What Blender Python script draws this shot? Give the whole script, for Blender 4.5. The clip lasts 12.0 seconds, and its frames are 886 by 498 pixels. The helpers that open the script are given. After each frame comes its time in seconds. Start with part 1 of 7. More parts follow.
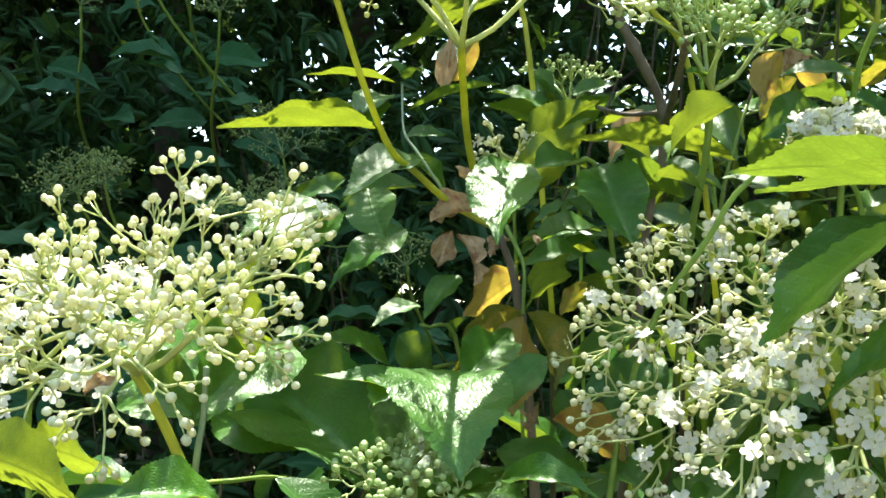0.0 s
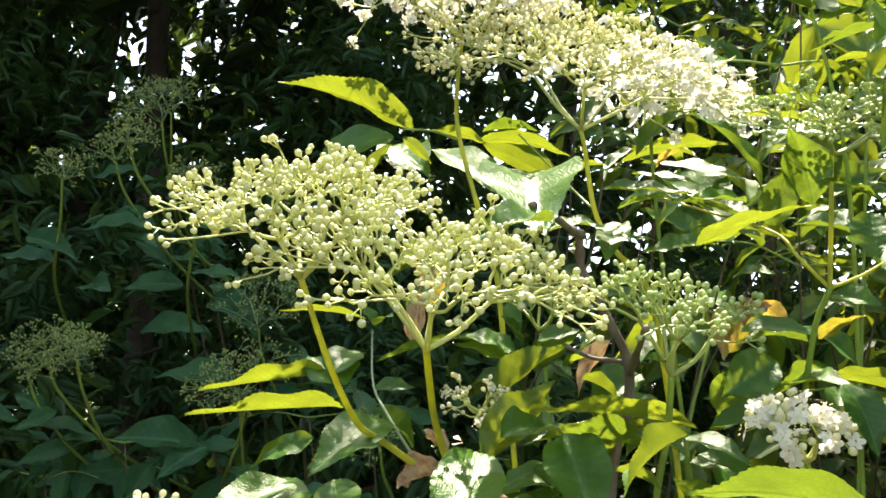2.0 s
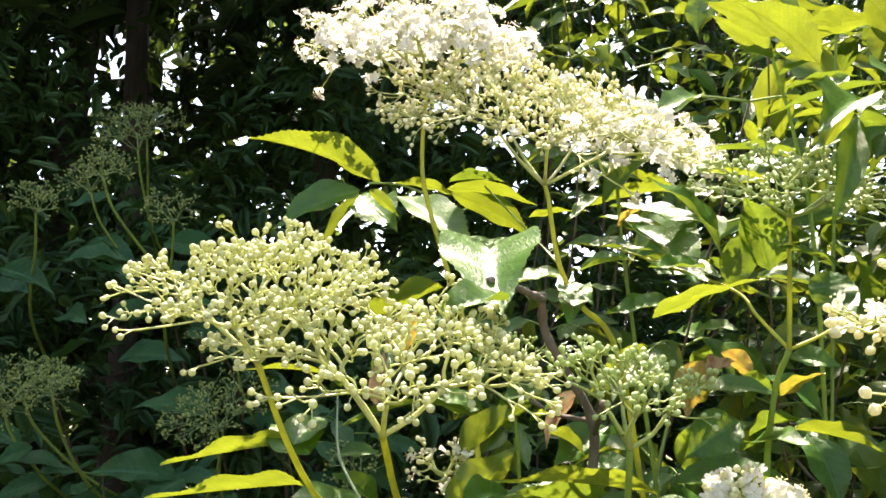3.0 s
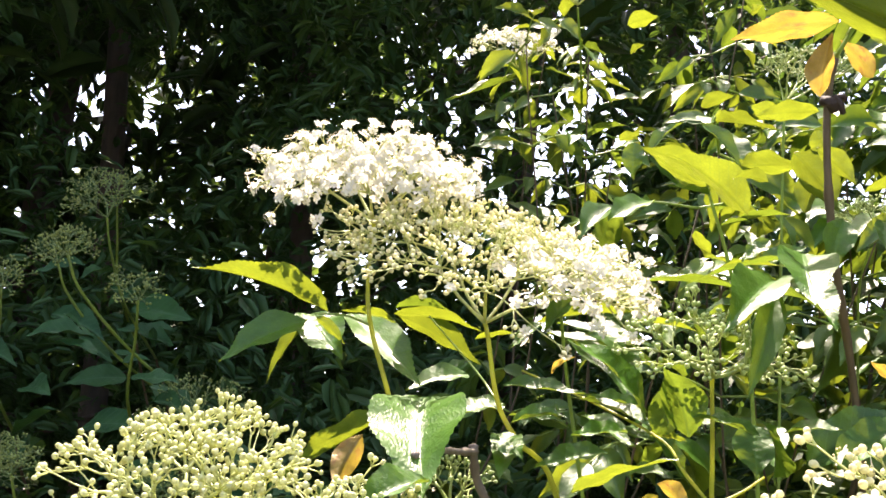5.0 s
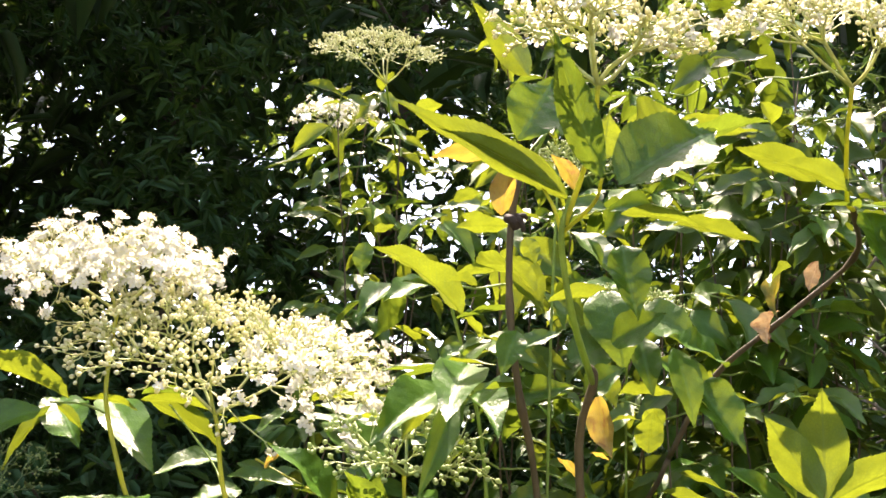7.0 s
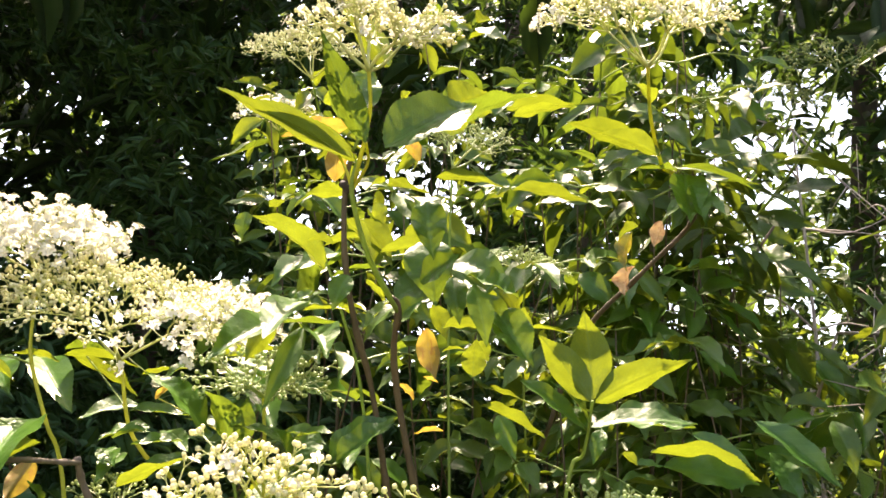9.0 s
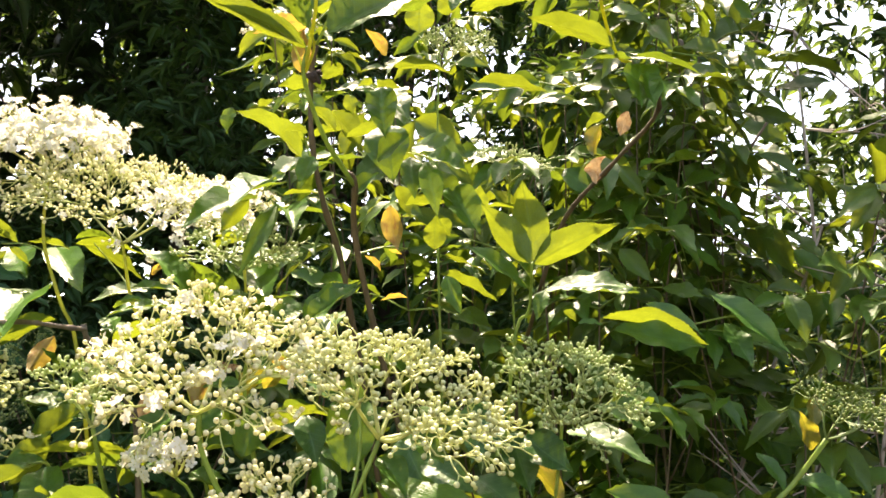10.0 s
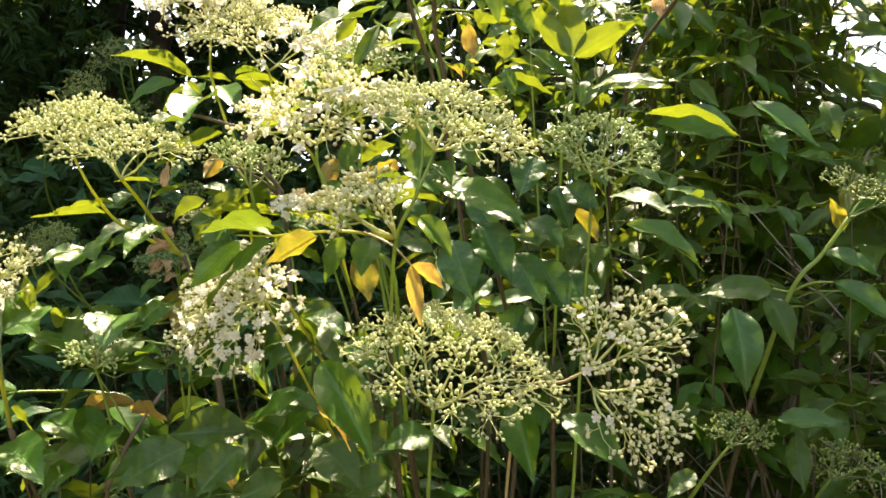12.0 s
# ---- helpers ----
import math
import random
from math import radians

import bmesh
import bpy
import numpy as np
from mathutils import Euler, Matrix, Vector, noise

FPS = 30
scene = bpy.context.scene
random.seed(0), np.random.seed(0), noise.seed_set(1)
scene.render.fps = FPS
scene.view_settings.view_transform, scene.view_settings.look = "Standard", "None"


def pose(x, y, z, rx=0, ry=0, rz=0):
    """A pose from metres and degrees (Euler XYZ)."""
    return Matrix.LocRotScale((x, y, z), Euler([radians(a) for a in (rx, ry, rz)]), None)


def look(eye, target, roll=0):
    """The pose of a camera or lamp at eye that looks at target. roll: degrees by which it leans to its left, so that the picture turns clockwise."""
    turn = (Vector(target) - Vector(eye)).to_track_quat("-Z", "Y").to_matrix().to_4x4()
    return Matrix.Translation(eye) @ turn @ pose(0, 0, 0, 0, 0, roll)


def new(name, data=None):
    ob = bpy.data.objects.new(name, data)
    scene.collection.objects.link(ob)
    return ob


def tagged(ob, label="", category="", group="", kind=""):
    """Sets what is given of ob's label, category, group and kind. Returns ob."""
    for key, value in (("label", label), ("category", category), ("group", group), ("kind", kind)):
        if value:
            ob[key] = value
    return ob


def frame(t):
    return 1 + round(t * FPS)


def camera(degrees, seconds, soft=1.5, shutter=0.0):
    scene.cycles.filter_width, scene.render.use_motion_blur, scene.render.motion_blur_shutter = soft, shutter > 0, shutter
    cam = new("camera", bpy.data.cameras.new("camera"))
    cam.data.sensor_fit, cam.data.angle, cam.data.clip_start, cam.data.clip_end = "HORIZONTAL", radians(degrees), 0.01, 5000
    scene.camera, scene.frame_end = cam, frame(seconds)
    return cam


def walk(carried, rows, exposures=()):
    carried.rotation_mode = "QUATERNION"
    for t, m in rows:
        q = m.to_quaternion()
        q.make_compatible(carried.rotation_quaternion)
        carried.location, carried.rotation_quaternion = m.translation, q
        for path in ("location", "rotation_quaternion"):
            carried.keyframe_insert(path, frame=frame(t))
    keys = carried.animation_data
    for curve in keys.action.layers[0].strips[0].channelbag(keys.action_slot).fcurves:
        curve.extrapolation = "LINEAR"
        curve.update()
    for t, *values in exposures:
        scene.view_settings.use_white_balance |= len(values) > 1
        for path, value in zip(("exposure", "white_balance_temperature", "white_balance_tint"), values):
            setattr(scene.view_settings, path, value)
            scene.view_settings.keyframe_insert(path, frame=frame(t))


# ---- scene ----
cam = camera(48.1, 12.0, 1.6)
PATH = [
    (0, (0.04407, 0.03952, 1.12602), (-0.03691, 1.03344, 1.20068), 3.41),
    (0.5, (0.04332, 0.03500, 1.13986), (-0.04407, 1.02644, 1.23689), 3.00),
    (1, (0.04180, 0.03172, 1.15453), (-0.04345, 1.01911, 1.28793), 3.47),
    (1.5, (0.04189, 0.03051, 1.16478), (-0.04103, 1.01366, 1.32769), 3.43),
    (2, (0.04565, 0.02608, 1.17652), (-0.01944, 1.00384, 1.37586), 3.62),
    (2.5, (0.05071, 0.02417, 1.18639), (-0.00492, 1.00201, 1.38819), 3.26),
    (3, (0.05382, 0.02027, 1.20020), (0.00344, 0.99770, 1.40538), 2.75),
    (3.2, (0.05420, 0.01898, 1.20555), (0.00676, 0.99562, 1.41513), 2.41),
    (4.8, (0.06883, 0.00015, 1.24520), (0.03147, 0.97074, 1.48300), 3.27),
    (5, (0.07119, -0.00234, 1.24827), (0.03786, 0.96873, 1.48474), 3.29),
    (5.5, (0.08505, -0.01487, 1.25781), (0.07336, 0.95641, 1.49550), 3.45),
    (6, (0.10709, -0.02221, 1.26728), (0.14264, 0.94516, 1.51815), 2.97),
    (6.5, (0.12615, -0.02942, 1.27150), (0.18913, 0.93193, 1.53954), 2.71),
    (7, (0.14564, -0.03344, 1.27124), (0.22520, 0.92178, 1.55623), 2.61),
    (7.5, (0.16177, -0.04244, 1.26520), (0.24914, 0.90941, 1.55906), 2.32),
    (7.7, (0.16624, -0.04944, 1.26068), (0.25457, 0.90154, 1.55704), 2.18),
    (9.3, (0.23448, -0.13954, 1.21765), (0.30604, 0.82125, 1.48554), 0.30),
    (9.5, (0.24355, -0.14819, 1.20929), (0.30614, 0.81828, 1.45832), 0.18),
    (10, (0.26335, -0.17397, 1.18967), (0.30330, 0.80345, 1.39719), 0.12),
    (10.5, (0.28477, -0.19764, 1.15986), (0.29923, 0.78481, 1.34584), -0.39),
    (11, (0.29548, -0.23463, 1.13266), (0.27511, 0.75094, 1.30071), -0.75),
    (11.5, (0.30499, -0.27702, 1.10527), (0.24384, 0.70727, 1.27090), -0.34),
    (12, (0.32402, -0.32479, 1.07660), (0.20645, 0.66095, 1.19701), 0.37),
]
walk(cam, [(t, look(eye, target, roll)) for t, eye, target, roll in PATH],
     [(0, 2.46, 6600, 0), (2, 2.47, 7400, 13), (5, 2.55, 7300, 25), (8, 2.48, 8000, 24), (12, 2.50, 8400, 16)])

# ---- world, sun, exposure ----
SUN_EL, SUN_AZ = 66.0, -6.0   # elevation; turn of the sun from straight ahead, in degrees
world = bpy.data.worlds.new("sky")
scene.world = world
world.use_nodes = True
wn = world.node_tree
sky = wn.nodes.new("ShaderNodeTexSky")
sky.sky_type = "NISHITA"
sky.sun_disc = False
sky.sun_elevation = radians(SUN_EL)
sky.sun_rotation = radians(SUN_AZ)
sky.air_density, sky.dust_density, sky.ozone_density = 1.0, 2.0, 1.0
wn.links.new(sky.outputs[0], wn.nodes["Background"].inputs[0])
wn.nodes["Background"].inputs[1].default_value = 0.15
sun = new("sun", bpy.data.lights.new("sun", "SUN"))
sun.data.energy, sun.data.angle, sun.data.color = 4.1, radians(0.53), (1.0, 0.95, 0.86)
sun_way = Vector((math.sin(radians(SUN_AZ)) * math.cos(radians(SUN_EL)), math.cos(radians(SUN_AZ)) * math.cos(radians(SUN_EL)), math.sin(radians(SUN_EL))))
sun.matrix_world = look(sun_way * 50, (0, 0, 0))

# ---- materials ----


def blank(name):
    m = bpy.data.materials.new(name)
    m.use_nodes = True
    n = m.node_tree.nodes
    return m, n, m.node_tree.links, n["Principled BSDF"]


def node(n, kind, **values):
    made = n.new(kind)
    for key, value in values.items():
        if key == "operation":
            made.operation = value
        elif key == "blend_type":
            made.blend_type = value
        elif key == "data_type":
            made.data_type = value
    return made


def calc(n, l, op, a, b=None):
    m = n.new("ShaderNodeMath")
    m.operation = op
    for k, v in enumerate((a, b)):
        if v is None:
            continue
        if isinstance(v, (int, float)):
            m.inputs[k].default_value = v
        else:
            l.new(v, m.inputs[k])
    return m.outputs[0]


def blend(n, l, f, a, b, how="MIX"):
    m = n.new("ShaderNodeMix")
    m.data_type, m.blend_type = "RGBA", how
    for k, v in ((0, f), (6, a), (7, b)):
        if isinstance(v, tuple):
            m.inputs[k].default_value = (*v, 1)
        elif isinstance(v, (int, float)):
            m.inputs[k].default_value = v
        else:
            l.new(v, m.inputs[k])
    return m.outputs[2]


def clouded(n, l, coord, scale, low, high, detail=3.0):
    t = n.new("ShaderNodeTexNoise")
    t.inputs["Scale"].default_value, t.inputs["Detail"].default_value = scale, detail
    l.new(coord, t.inputs["Vector"])
    r = n.new("ShaderNodeMapRange")
    r.inputs[1].default_value, r.inputs[2].default_value = low, high
    l.new(t.outputs[0], r.inputs[0])
    return r.outputs[0]


def clamped(n, l, value, low, high):
    r = n.new("ShaderNodeMapRange")
    r.interpolation_type = "SMOOTHSTEP"
    r.inputs[1].default_value, r.inputs[2].default_value = low, high
    l.new(value, r.inputs[0])
    return r.outputs[0]


def leaf_material(name, dark, light, glow, spot=None, thin=0.46, rough=0.38, blotch=(0.5, 0.7), shine=0.44):
    """A leaf blade: pinnate veins along its u and v, a waxy face and light that comes through it."""
    m, n, l, p = blank(name)
    tex = n.new("ShaderNodeTexCoord")
    info = n.new("ShaderNodeObjectInfo")
    sep = n.new("ShaderNodeSeparateXYZ")
    l.new(tex.outputs["UV"], sep.inputs[0])
    u, v = sep.outputs[0], sep.outputs[1]
    across = calc(n, l, "ABSOLUTE", calc(n, l, "SUBTRACT", v, 0.5))
    phase = calc(n, l, "FRACT", calc(n, l, "MULTIPLY", calc(n, l, "SUBTRACT", u, calc(n, l, "MULTIPLY", across, 0.42)), 9.0))
    ridge = calc(n, l, "ABSOLUTE", calc(n, l, "SUBTRACT", phase, 0.5))
    vein = clamped(n, l, ridge, 0.10, 0.02)
    mid = clamped(n, l, across, 0.026, 0.010)
    cells = n.new("ShaderNodeTexVoronoi")
    cells.feature = "DISTANCE_TO_EDGE"
    net = n.new("ShaderNodeCombineXYZ")
    l.new(calc(n, l, "MULTIPLY", u, 26.0), net.inputs[0])
    l.new(calc(n, l, "MULTIPLY", v, 17.0), net.inputs[1])
    l.new(net.outputs[0], cells.inputs["Vector"])
    cells.inputs["Scale"].default_value = 1.0
    quilt = clamped(n, l, cells.outputs["Distance"], 0.0, 0.22)
    veins = calc(n, l, "MAXIMUM", calc(n, l, "MULTIPLY", vein, 0.55), mid)
    shift = n.new("ShaderNodeVectorMath")
    l.new(tex.outputs["Object"], shift.inputs[0])
    comb = n.new("ShaderNodeCombineXYZ")
    l.new(calc(n, l, "MULTIPLY", info.outputs["Random"], 37.0), comb.inputs[0])
    l.new(comb.outputs[0], shift.inputs[1])
    where = shift.outputs[0]
    tone = clouded(n, l, where, 3.0, 0.3, 0.7)
    tone = calc(n, l, "ADD", calc(n, l, "MULTIPLY", tone, 0.55), calc(n, l, "MULTIPLY", info.outputs["Random"], 0.45))
    colour = blend(n, l, tone, dark, light)
    through_it = blend(n, l, tone, tuple(c * 0.45 for c in glow), glow)
    if spot:
        where_spot = clouded(n, l, where, 4.5, *blotch)
        colour = blend(n, l, where_spot, colour, spot)
        through_it = blend(n, l, where_spot, through_it, spot)
    speck = clouded(n, l, where, 26.0, 0.66, 0.72, 2.0)
    colour = blend(n, l, calc(n, l, "MULTIPLY", speck, 0.35), colour, (0.10, 0.07, 0.03))
    colour = blend(n, l, calc(n, l, "MULTIPLY", veins, 0.45), colour, tuple(min(1, c * 1.5 + 0.04) for c in light))
    through_it = blend(n, l, calc(n, l, "MULTIPLY", veins, 0.8), through_it, tuple(c * 0.30 for c in glow))
    through_it = blend(n, l, calc(n, l, "MULTIPLY", calc(n, l, "SUBTRACT", 1.0, quilt), 0.30), through_it, tuple(c * 0.35 for c in glow))
    l.new(colour, p.inputs["Base Color"])
    p.inputs["Roughness"].default_value = rough
    p.inputs["Specular IOR Level"].default_value = shine
    fine = n.new("ShaderNodeTexNoise")
    fine.inputs["Scale"].default_value = 40.0
    l.new(where, fine.inputs["Vector"])
    height = calc(n, l, "SUBTRACT", calc(n, l, "ADD", calc(n, l, "MULTIPLY", ridge, 0.7), calc(n, l, "MULTIPLY", fine.outputs[0], 0.9)), calc(n, l, "MULTIPLY", mid, 0.6))
    height = calc(n, l, "ADD", height, calc(n, l, "MULTIPLY", quilt, 0.26))
    bump = n.new("ShaderNodeBump")
    bump.inputs["Strength"].default_value, bump.inputs["Distance"].default_value = 0.26, 0.0010
    l.new(height, bump.inputs["Height"])
    l.new(bump.outputs[0], p.inputs["Normal"])
    back = n.new("ShaderNodeBsdfTranslucent")
    l.new(through_it, back.inputs[0])
    mix = n.new("ShaderNodeMixShader")
    mix.inputs[0].default_value = thin
    l.new(p.outputs[0], mix.inputs[1])
    l.new(back.outputs[0], mix.inputs[2])
    l.new(mix.outputs[0], n["Material Output"].inputs[0])
    return m


def plain_material(name, one, two, rough=0.5, scale=300.0, bump_height=0.0004, thin=0.0, glow=None, island=False, stretch=None, shine=0.5):
    m, n, l, p = blank(name)
    tex = n.new("ShaderNodeTexCoord")
    where = tex.outputs["Object"]
    if stretch:
        mp = n.new("ShaderNodeMapping")
        mp.inputs["Scale"].default_value = stretch
        l.new(where, mp.inputs[0])
        where = mp.outputs[0]
    fac = clouded(n, l, where, scale, 0.35, 0.65)
    wide = clouded(n, l, where, scale / 9, 0.3, 0.7)
    fac = calc(n, l, "ADD", calc(n, l, "MULTIPLY", fac, 0.5), calc(n, l, "MULTIPLY", wide, 0.5))
    if island:
        geo = n.new("ShaderNodeNewGeometry")
        fac = calc(n, l, "ADD", calc(n, l, "MULTIPLY", fac, 0.4), calc(n, l, "MULTIPLY", geo.outputs["Random Per Island"], 0.6))
    colour = blend(n, l, fac, one, two)
    l.new(colour, p.inputs["Base Color"])
    p.inputs["Roughness"].default_value = rough
    p.inputs["Specular IOR Level"].default_value = shine
    fine = n.new("ShaderNodeTexNoise")
    fine.inputs["Scale"].default_value = scale * 2
    l.new(where, fine.inputs["Vector"])
    bump = n.new("ShaderNodeBump")
    bump.inputs["Strength"].default_value, bump.inputs["Distance"].default_value = 0.5, bump_height
    l.new(fine.outputs[0], bump.inputs["Height"])
    l.new(bump.outputs[0], p.inputs["Normal"])
    if thin:
        back = n.new("ShaderNodeBsdfTranslucent")
        if glow:
            back.inputs[0].default_value = (*glow, 1)
        else:
            l.new(colour, back.inputs[0])
        mix = n.new("ShaderNodeMixShader")
        mix.inputs[0].default_value = thin
        l.new(p.outputs[0], mix.inputs[1])
        l.new(back.outputs[0], mix.inputs[2])
        l.new(mix.outputs[0], n["Material Output"].inputs[0])
    return m


LEAF = leaf_material("leaf_green", (0.030, 0.115, 0.007), (0.070, 0.190, 0.013), (0.18, 0.255, 0.020))
# Leaf green with shade put into its colour: darker, with less light through it
LEAF_SHADE_DEEP = leaf_material("leaf_deep_shade_green", (0.022, 0.088, 0.009), (0.048, 0.140, 0.016), (0.055, 0.115, 0.012), thin=0.34)
# Leaf copy with a brighter tint and glow that stand for backlight
LEAF_BRIGHT = leaf_material("leaf_backlit_green", (0.055, 0.140, 0.020), (0.100, 0.195, 0.030), (0.26, 0.318, 0.020), thin=0.46)
# Darkened, less glossy leaf copy: the hedge's shade is in its colour
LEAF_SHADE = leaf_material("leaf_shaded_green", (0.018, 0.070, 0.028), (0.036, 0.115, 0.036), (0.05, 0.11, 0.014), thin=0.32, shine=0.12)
LEAF_OLIVE = leaf_material("leaf_olive_green", (0.030, 0.080, 0.008), (0.064, 0.135, 0.014), (0.15, 0.21, 0.014), thin=0.40, shine=0.35)
LEAF_TURNING = leaf_material("leaf_turning_yellow", (0.080, 0.120, 0.020), (0.170, 0.180, 0.030), (0.40, 0.36, 0.03), spot=(0.36, 0.26, 0.05))
LEAF_YELLOW = leaf_material("leaf_yellowed", (0.300, 0.230, 0.050), (0.420, 0.280, 0.090), (0.62, 0.45, 0.06), spot=(0.30, 0.13, 0.05), blotch=(0.52, 0.72))
LEAF_DRY = leaf_material("leaf_dried_tan", (0.360, 0.230, 0.120), (0.500, 0.360, 0.210), (0.50, 0.34, 0.16), spot=(0.22, 0.10, 0.05), thin=0.35, rough=0.7, shine=0.3)
STALK = plain_material("stalk_green", (0.18, 0.29, 0.05), (0.27, 0.38, 0.08), 0.45, 200, thin=0.35)
STALK_YELLOW = plain_material("stalk_yellow_green", (0.42, 0.46, 0.045), (0.58, 0.58, 0.09), 0.42, 200, thin=0.42)
STALK_GREY = plain_material("stalk_grey_green", (0.17, 0.25, 0.12), (0.26, 0.34, 0.18), 0.5, 200, thin=0.1)
STALK_RED = plain_material("stalk_reddish", (0.30, 0.20, 0.10), (0.34, 0.32, 0.12), 0.45, 150, thin=0.1)
RAY = plain_material("flower_ray_green", (0.44, 0.50, 0.17), (0.60, 0.63, 0.27), 0.45, 250, thin=0.35)
RAY_GREEN = plain_material("flower_ray_deep_green", (0.28, 0.38, 0.11), (0.42, 0.49, 0.18), 0.45, 250, thin=0.3)
KNOT = plain_material("knot_dark", (0.020, 0.014, 0.012), (0.06, 0.04, 0.03), 0.8, 220, 0.0015)
CANE = plain_material("cane_brown", (0.050, 0.037, 0.018), (0.110, 0.080, 0.038), 0.7, 160, 0.0012, stretch=(1, 1, 0.35))
BARK = plain_material("bark_grey_brown", (0.09, 0.070, 0.05), (0.22, 0.175, 0.135), 0.85, 140, 0.0018, stretch=(1, 1, 0.4))
BUD = plain_material("bud_cream_green", (0.50, 0.54, 0.24), (0.70, 0.72, 0.42), 0.42, 500, 0.0001, thin=0.4, island=True)
BUD_PALE = plain_material("bud_cream", (0.66, 0.65, 0.36), (0.84, 0.82, 0.57), 0.42, 500, 0.0001, thin=0.42, island=True)
BUD_GREEN = plain_material("bud_green", (0.32, 0.43, 0.14), (0.48, 0.56, 0.25), 0.42, 500, 0.0001, thin=0.4, island=True)
# Buds and rays darkened in colour for the heads that stand in shade
BUD_SHADE = plain_material("bud_shaded_green", (0.17, 0.24, 0.05), (0.29, 0.36, 0.10), 0.5, 500, 0.0001, thin=0.3, island=True)
RAY_SHADE = plain_material("flower_ray_shaded_green", (0.12, 0.20, 0.06), (0.20, 0.28, 0.09), 0.5, 250, thin=0.2)
PETAL = plain_material("petal_white", (0.66, 0.65, 0.54), (0.82, 0.81, 0.72), 0.5, 400, 0.0001, thin=0.5, island=True)
ANTHER = plain_material("anther_yellow", (0.72, 0.62, 0.26), (0.80, 0.74, 0.42), 0.6, 400, 0.0001)
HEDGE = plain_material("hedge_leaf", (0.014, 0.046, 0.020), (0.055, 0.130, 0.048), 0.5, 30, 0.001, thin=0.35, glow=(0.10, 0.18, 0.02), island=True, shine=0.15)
# Crown leaf: hedge leaf toned down, less translucent, to look shaded
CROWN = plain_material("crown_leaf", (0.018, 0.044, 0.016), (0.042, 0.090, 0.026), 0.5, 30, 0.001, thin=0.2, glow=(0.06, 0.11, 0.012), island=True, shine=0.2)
# Hedge leaf with a brighter tint that stands for sunlight on it
HEDGE_SUN = plain_material("hedge_leaf_sunlit", (0.05, 0.11, 0.02), (0.10, 0.18, 0.03), 0.42, 30, 0.001, thin=0.45, glow=(0.34, 0.44, 0.04), island=True)
# Far leaves take a tint between the hedge leaf and its sunlit copy
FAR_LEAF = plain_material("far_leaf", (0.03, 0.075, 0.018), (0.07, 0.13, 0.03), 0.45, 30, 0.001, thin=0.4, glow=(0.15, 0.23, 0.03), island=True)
DEAD = plain_material("dead_twig_grey", (0.20, 0.17, 0.14), (0.38, 0.34, 0.29), 0.85, 90, 0.001, stretch=(1, 1, 0.4))
TRUNK = plain_material("trunk_bark", (0.05, 0.040, 0.030), (0.13, 0.105, 0.080), 0.9, 40, 0.006, stretch=(1, 1, 0.25))
SOIL = plain_material("soil_litter", (0.045, 0.036, 0.023), (0.115, 0.092, 0.055), 0.95, 18, 0.01)

# ---- mesh helpers ----


def mesh_of(name, verts, faces, mats, smooth=True, slots=None, uv=None):
    me = bpy.data.meshes.new(name)
    me.from_pydata([tuple(v) for v in verts], [], [tuple(int(i) for i in f) for f in faces])
    for m in mats:
        me.materials.append(m)
    if smooth:
        me.polygons.foreach_set("use_smooth", [True] * len(faces))
    if slots is not None:
        me.polygons.foreach_set("material_index", slots)
    if uv is not None:
        layer = me.uv_layers.new(name="UVMap")
        loops = np.empty(len(me.loops), dtype=np.int32)
        me.loops.foreach_get("vertex_index", loops)
        layer.data.foreach_set("uv", np.asarray(uv, dtype=np.float32)[loops].ravel())
    me.update()
    return me


def part(name, me, parent, at=(0, 0, 0), label=""):
    ob = new(name, me)
    ob.parent = parent
    ob.location = at
    return tagged(ob, label)


class Gather:
    """Collects pieces of geometry for one mesh."""

    def __init__(self):
        self.v, self.f, self.n = [], [], 0

    def add(self, verts, faces):
        self.v.append(verts)
        self.f.append(np.asarray(faces) + self.n)
        self.n += len(verts)

    def mesh(self, name, mat):
        faces = [tuple(row) for block in self.f for row in block.tolist()]
        return mesh_of(name, np.concatenate(self.v).tolist(), faces, [mat])


def smooth_line(pts, steps=5):
    """A Catmull-Rom line through the points."""
    p = np.array(pts, float)
    if len(p) < 3:
        return np.array([p[0] + (p[-1] - p[0]) * k / steps for k in range(steps + 1)])
    q = np.vstack([2 * p[0] - p[1], p, 2 * p[-1] - p[-2]])
    out = []
    for i in range(1, len(q) - 2):
        for k in range(steps):
            t = k / steps
            out.append(0.5 * (2 * q[i] + (q[i + 1] - q[i - 1]) * t + (2 * q[i - 1] - 5 * q[i] + 4 * q[i + 1] - q[i + 2]) * t * t + (3 * q[i] - q[i - 1] - 3 * q[i + 1] + q[i + 2]) * t ** 3))
    out.append(p[-1])
    return np.array(out)


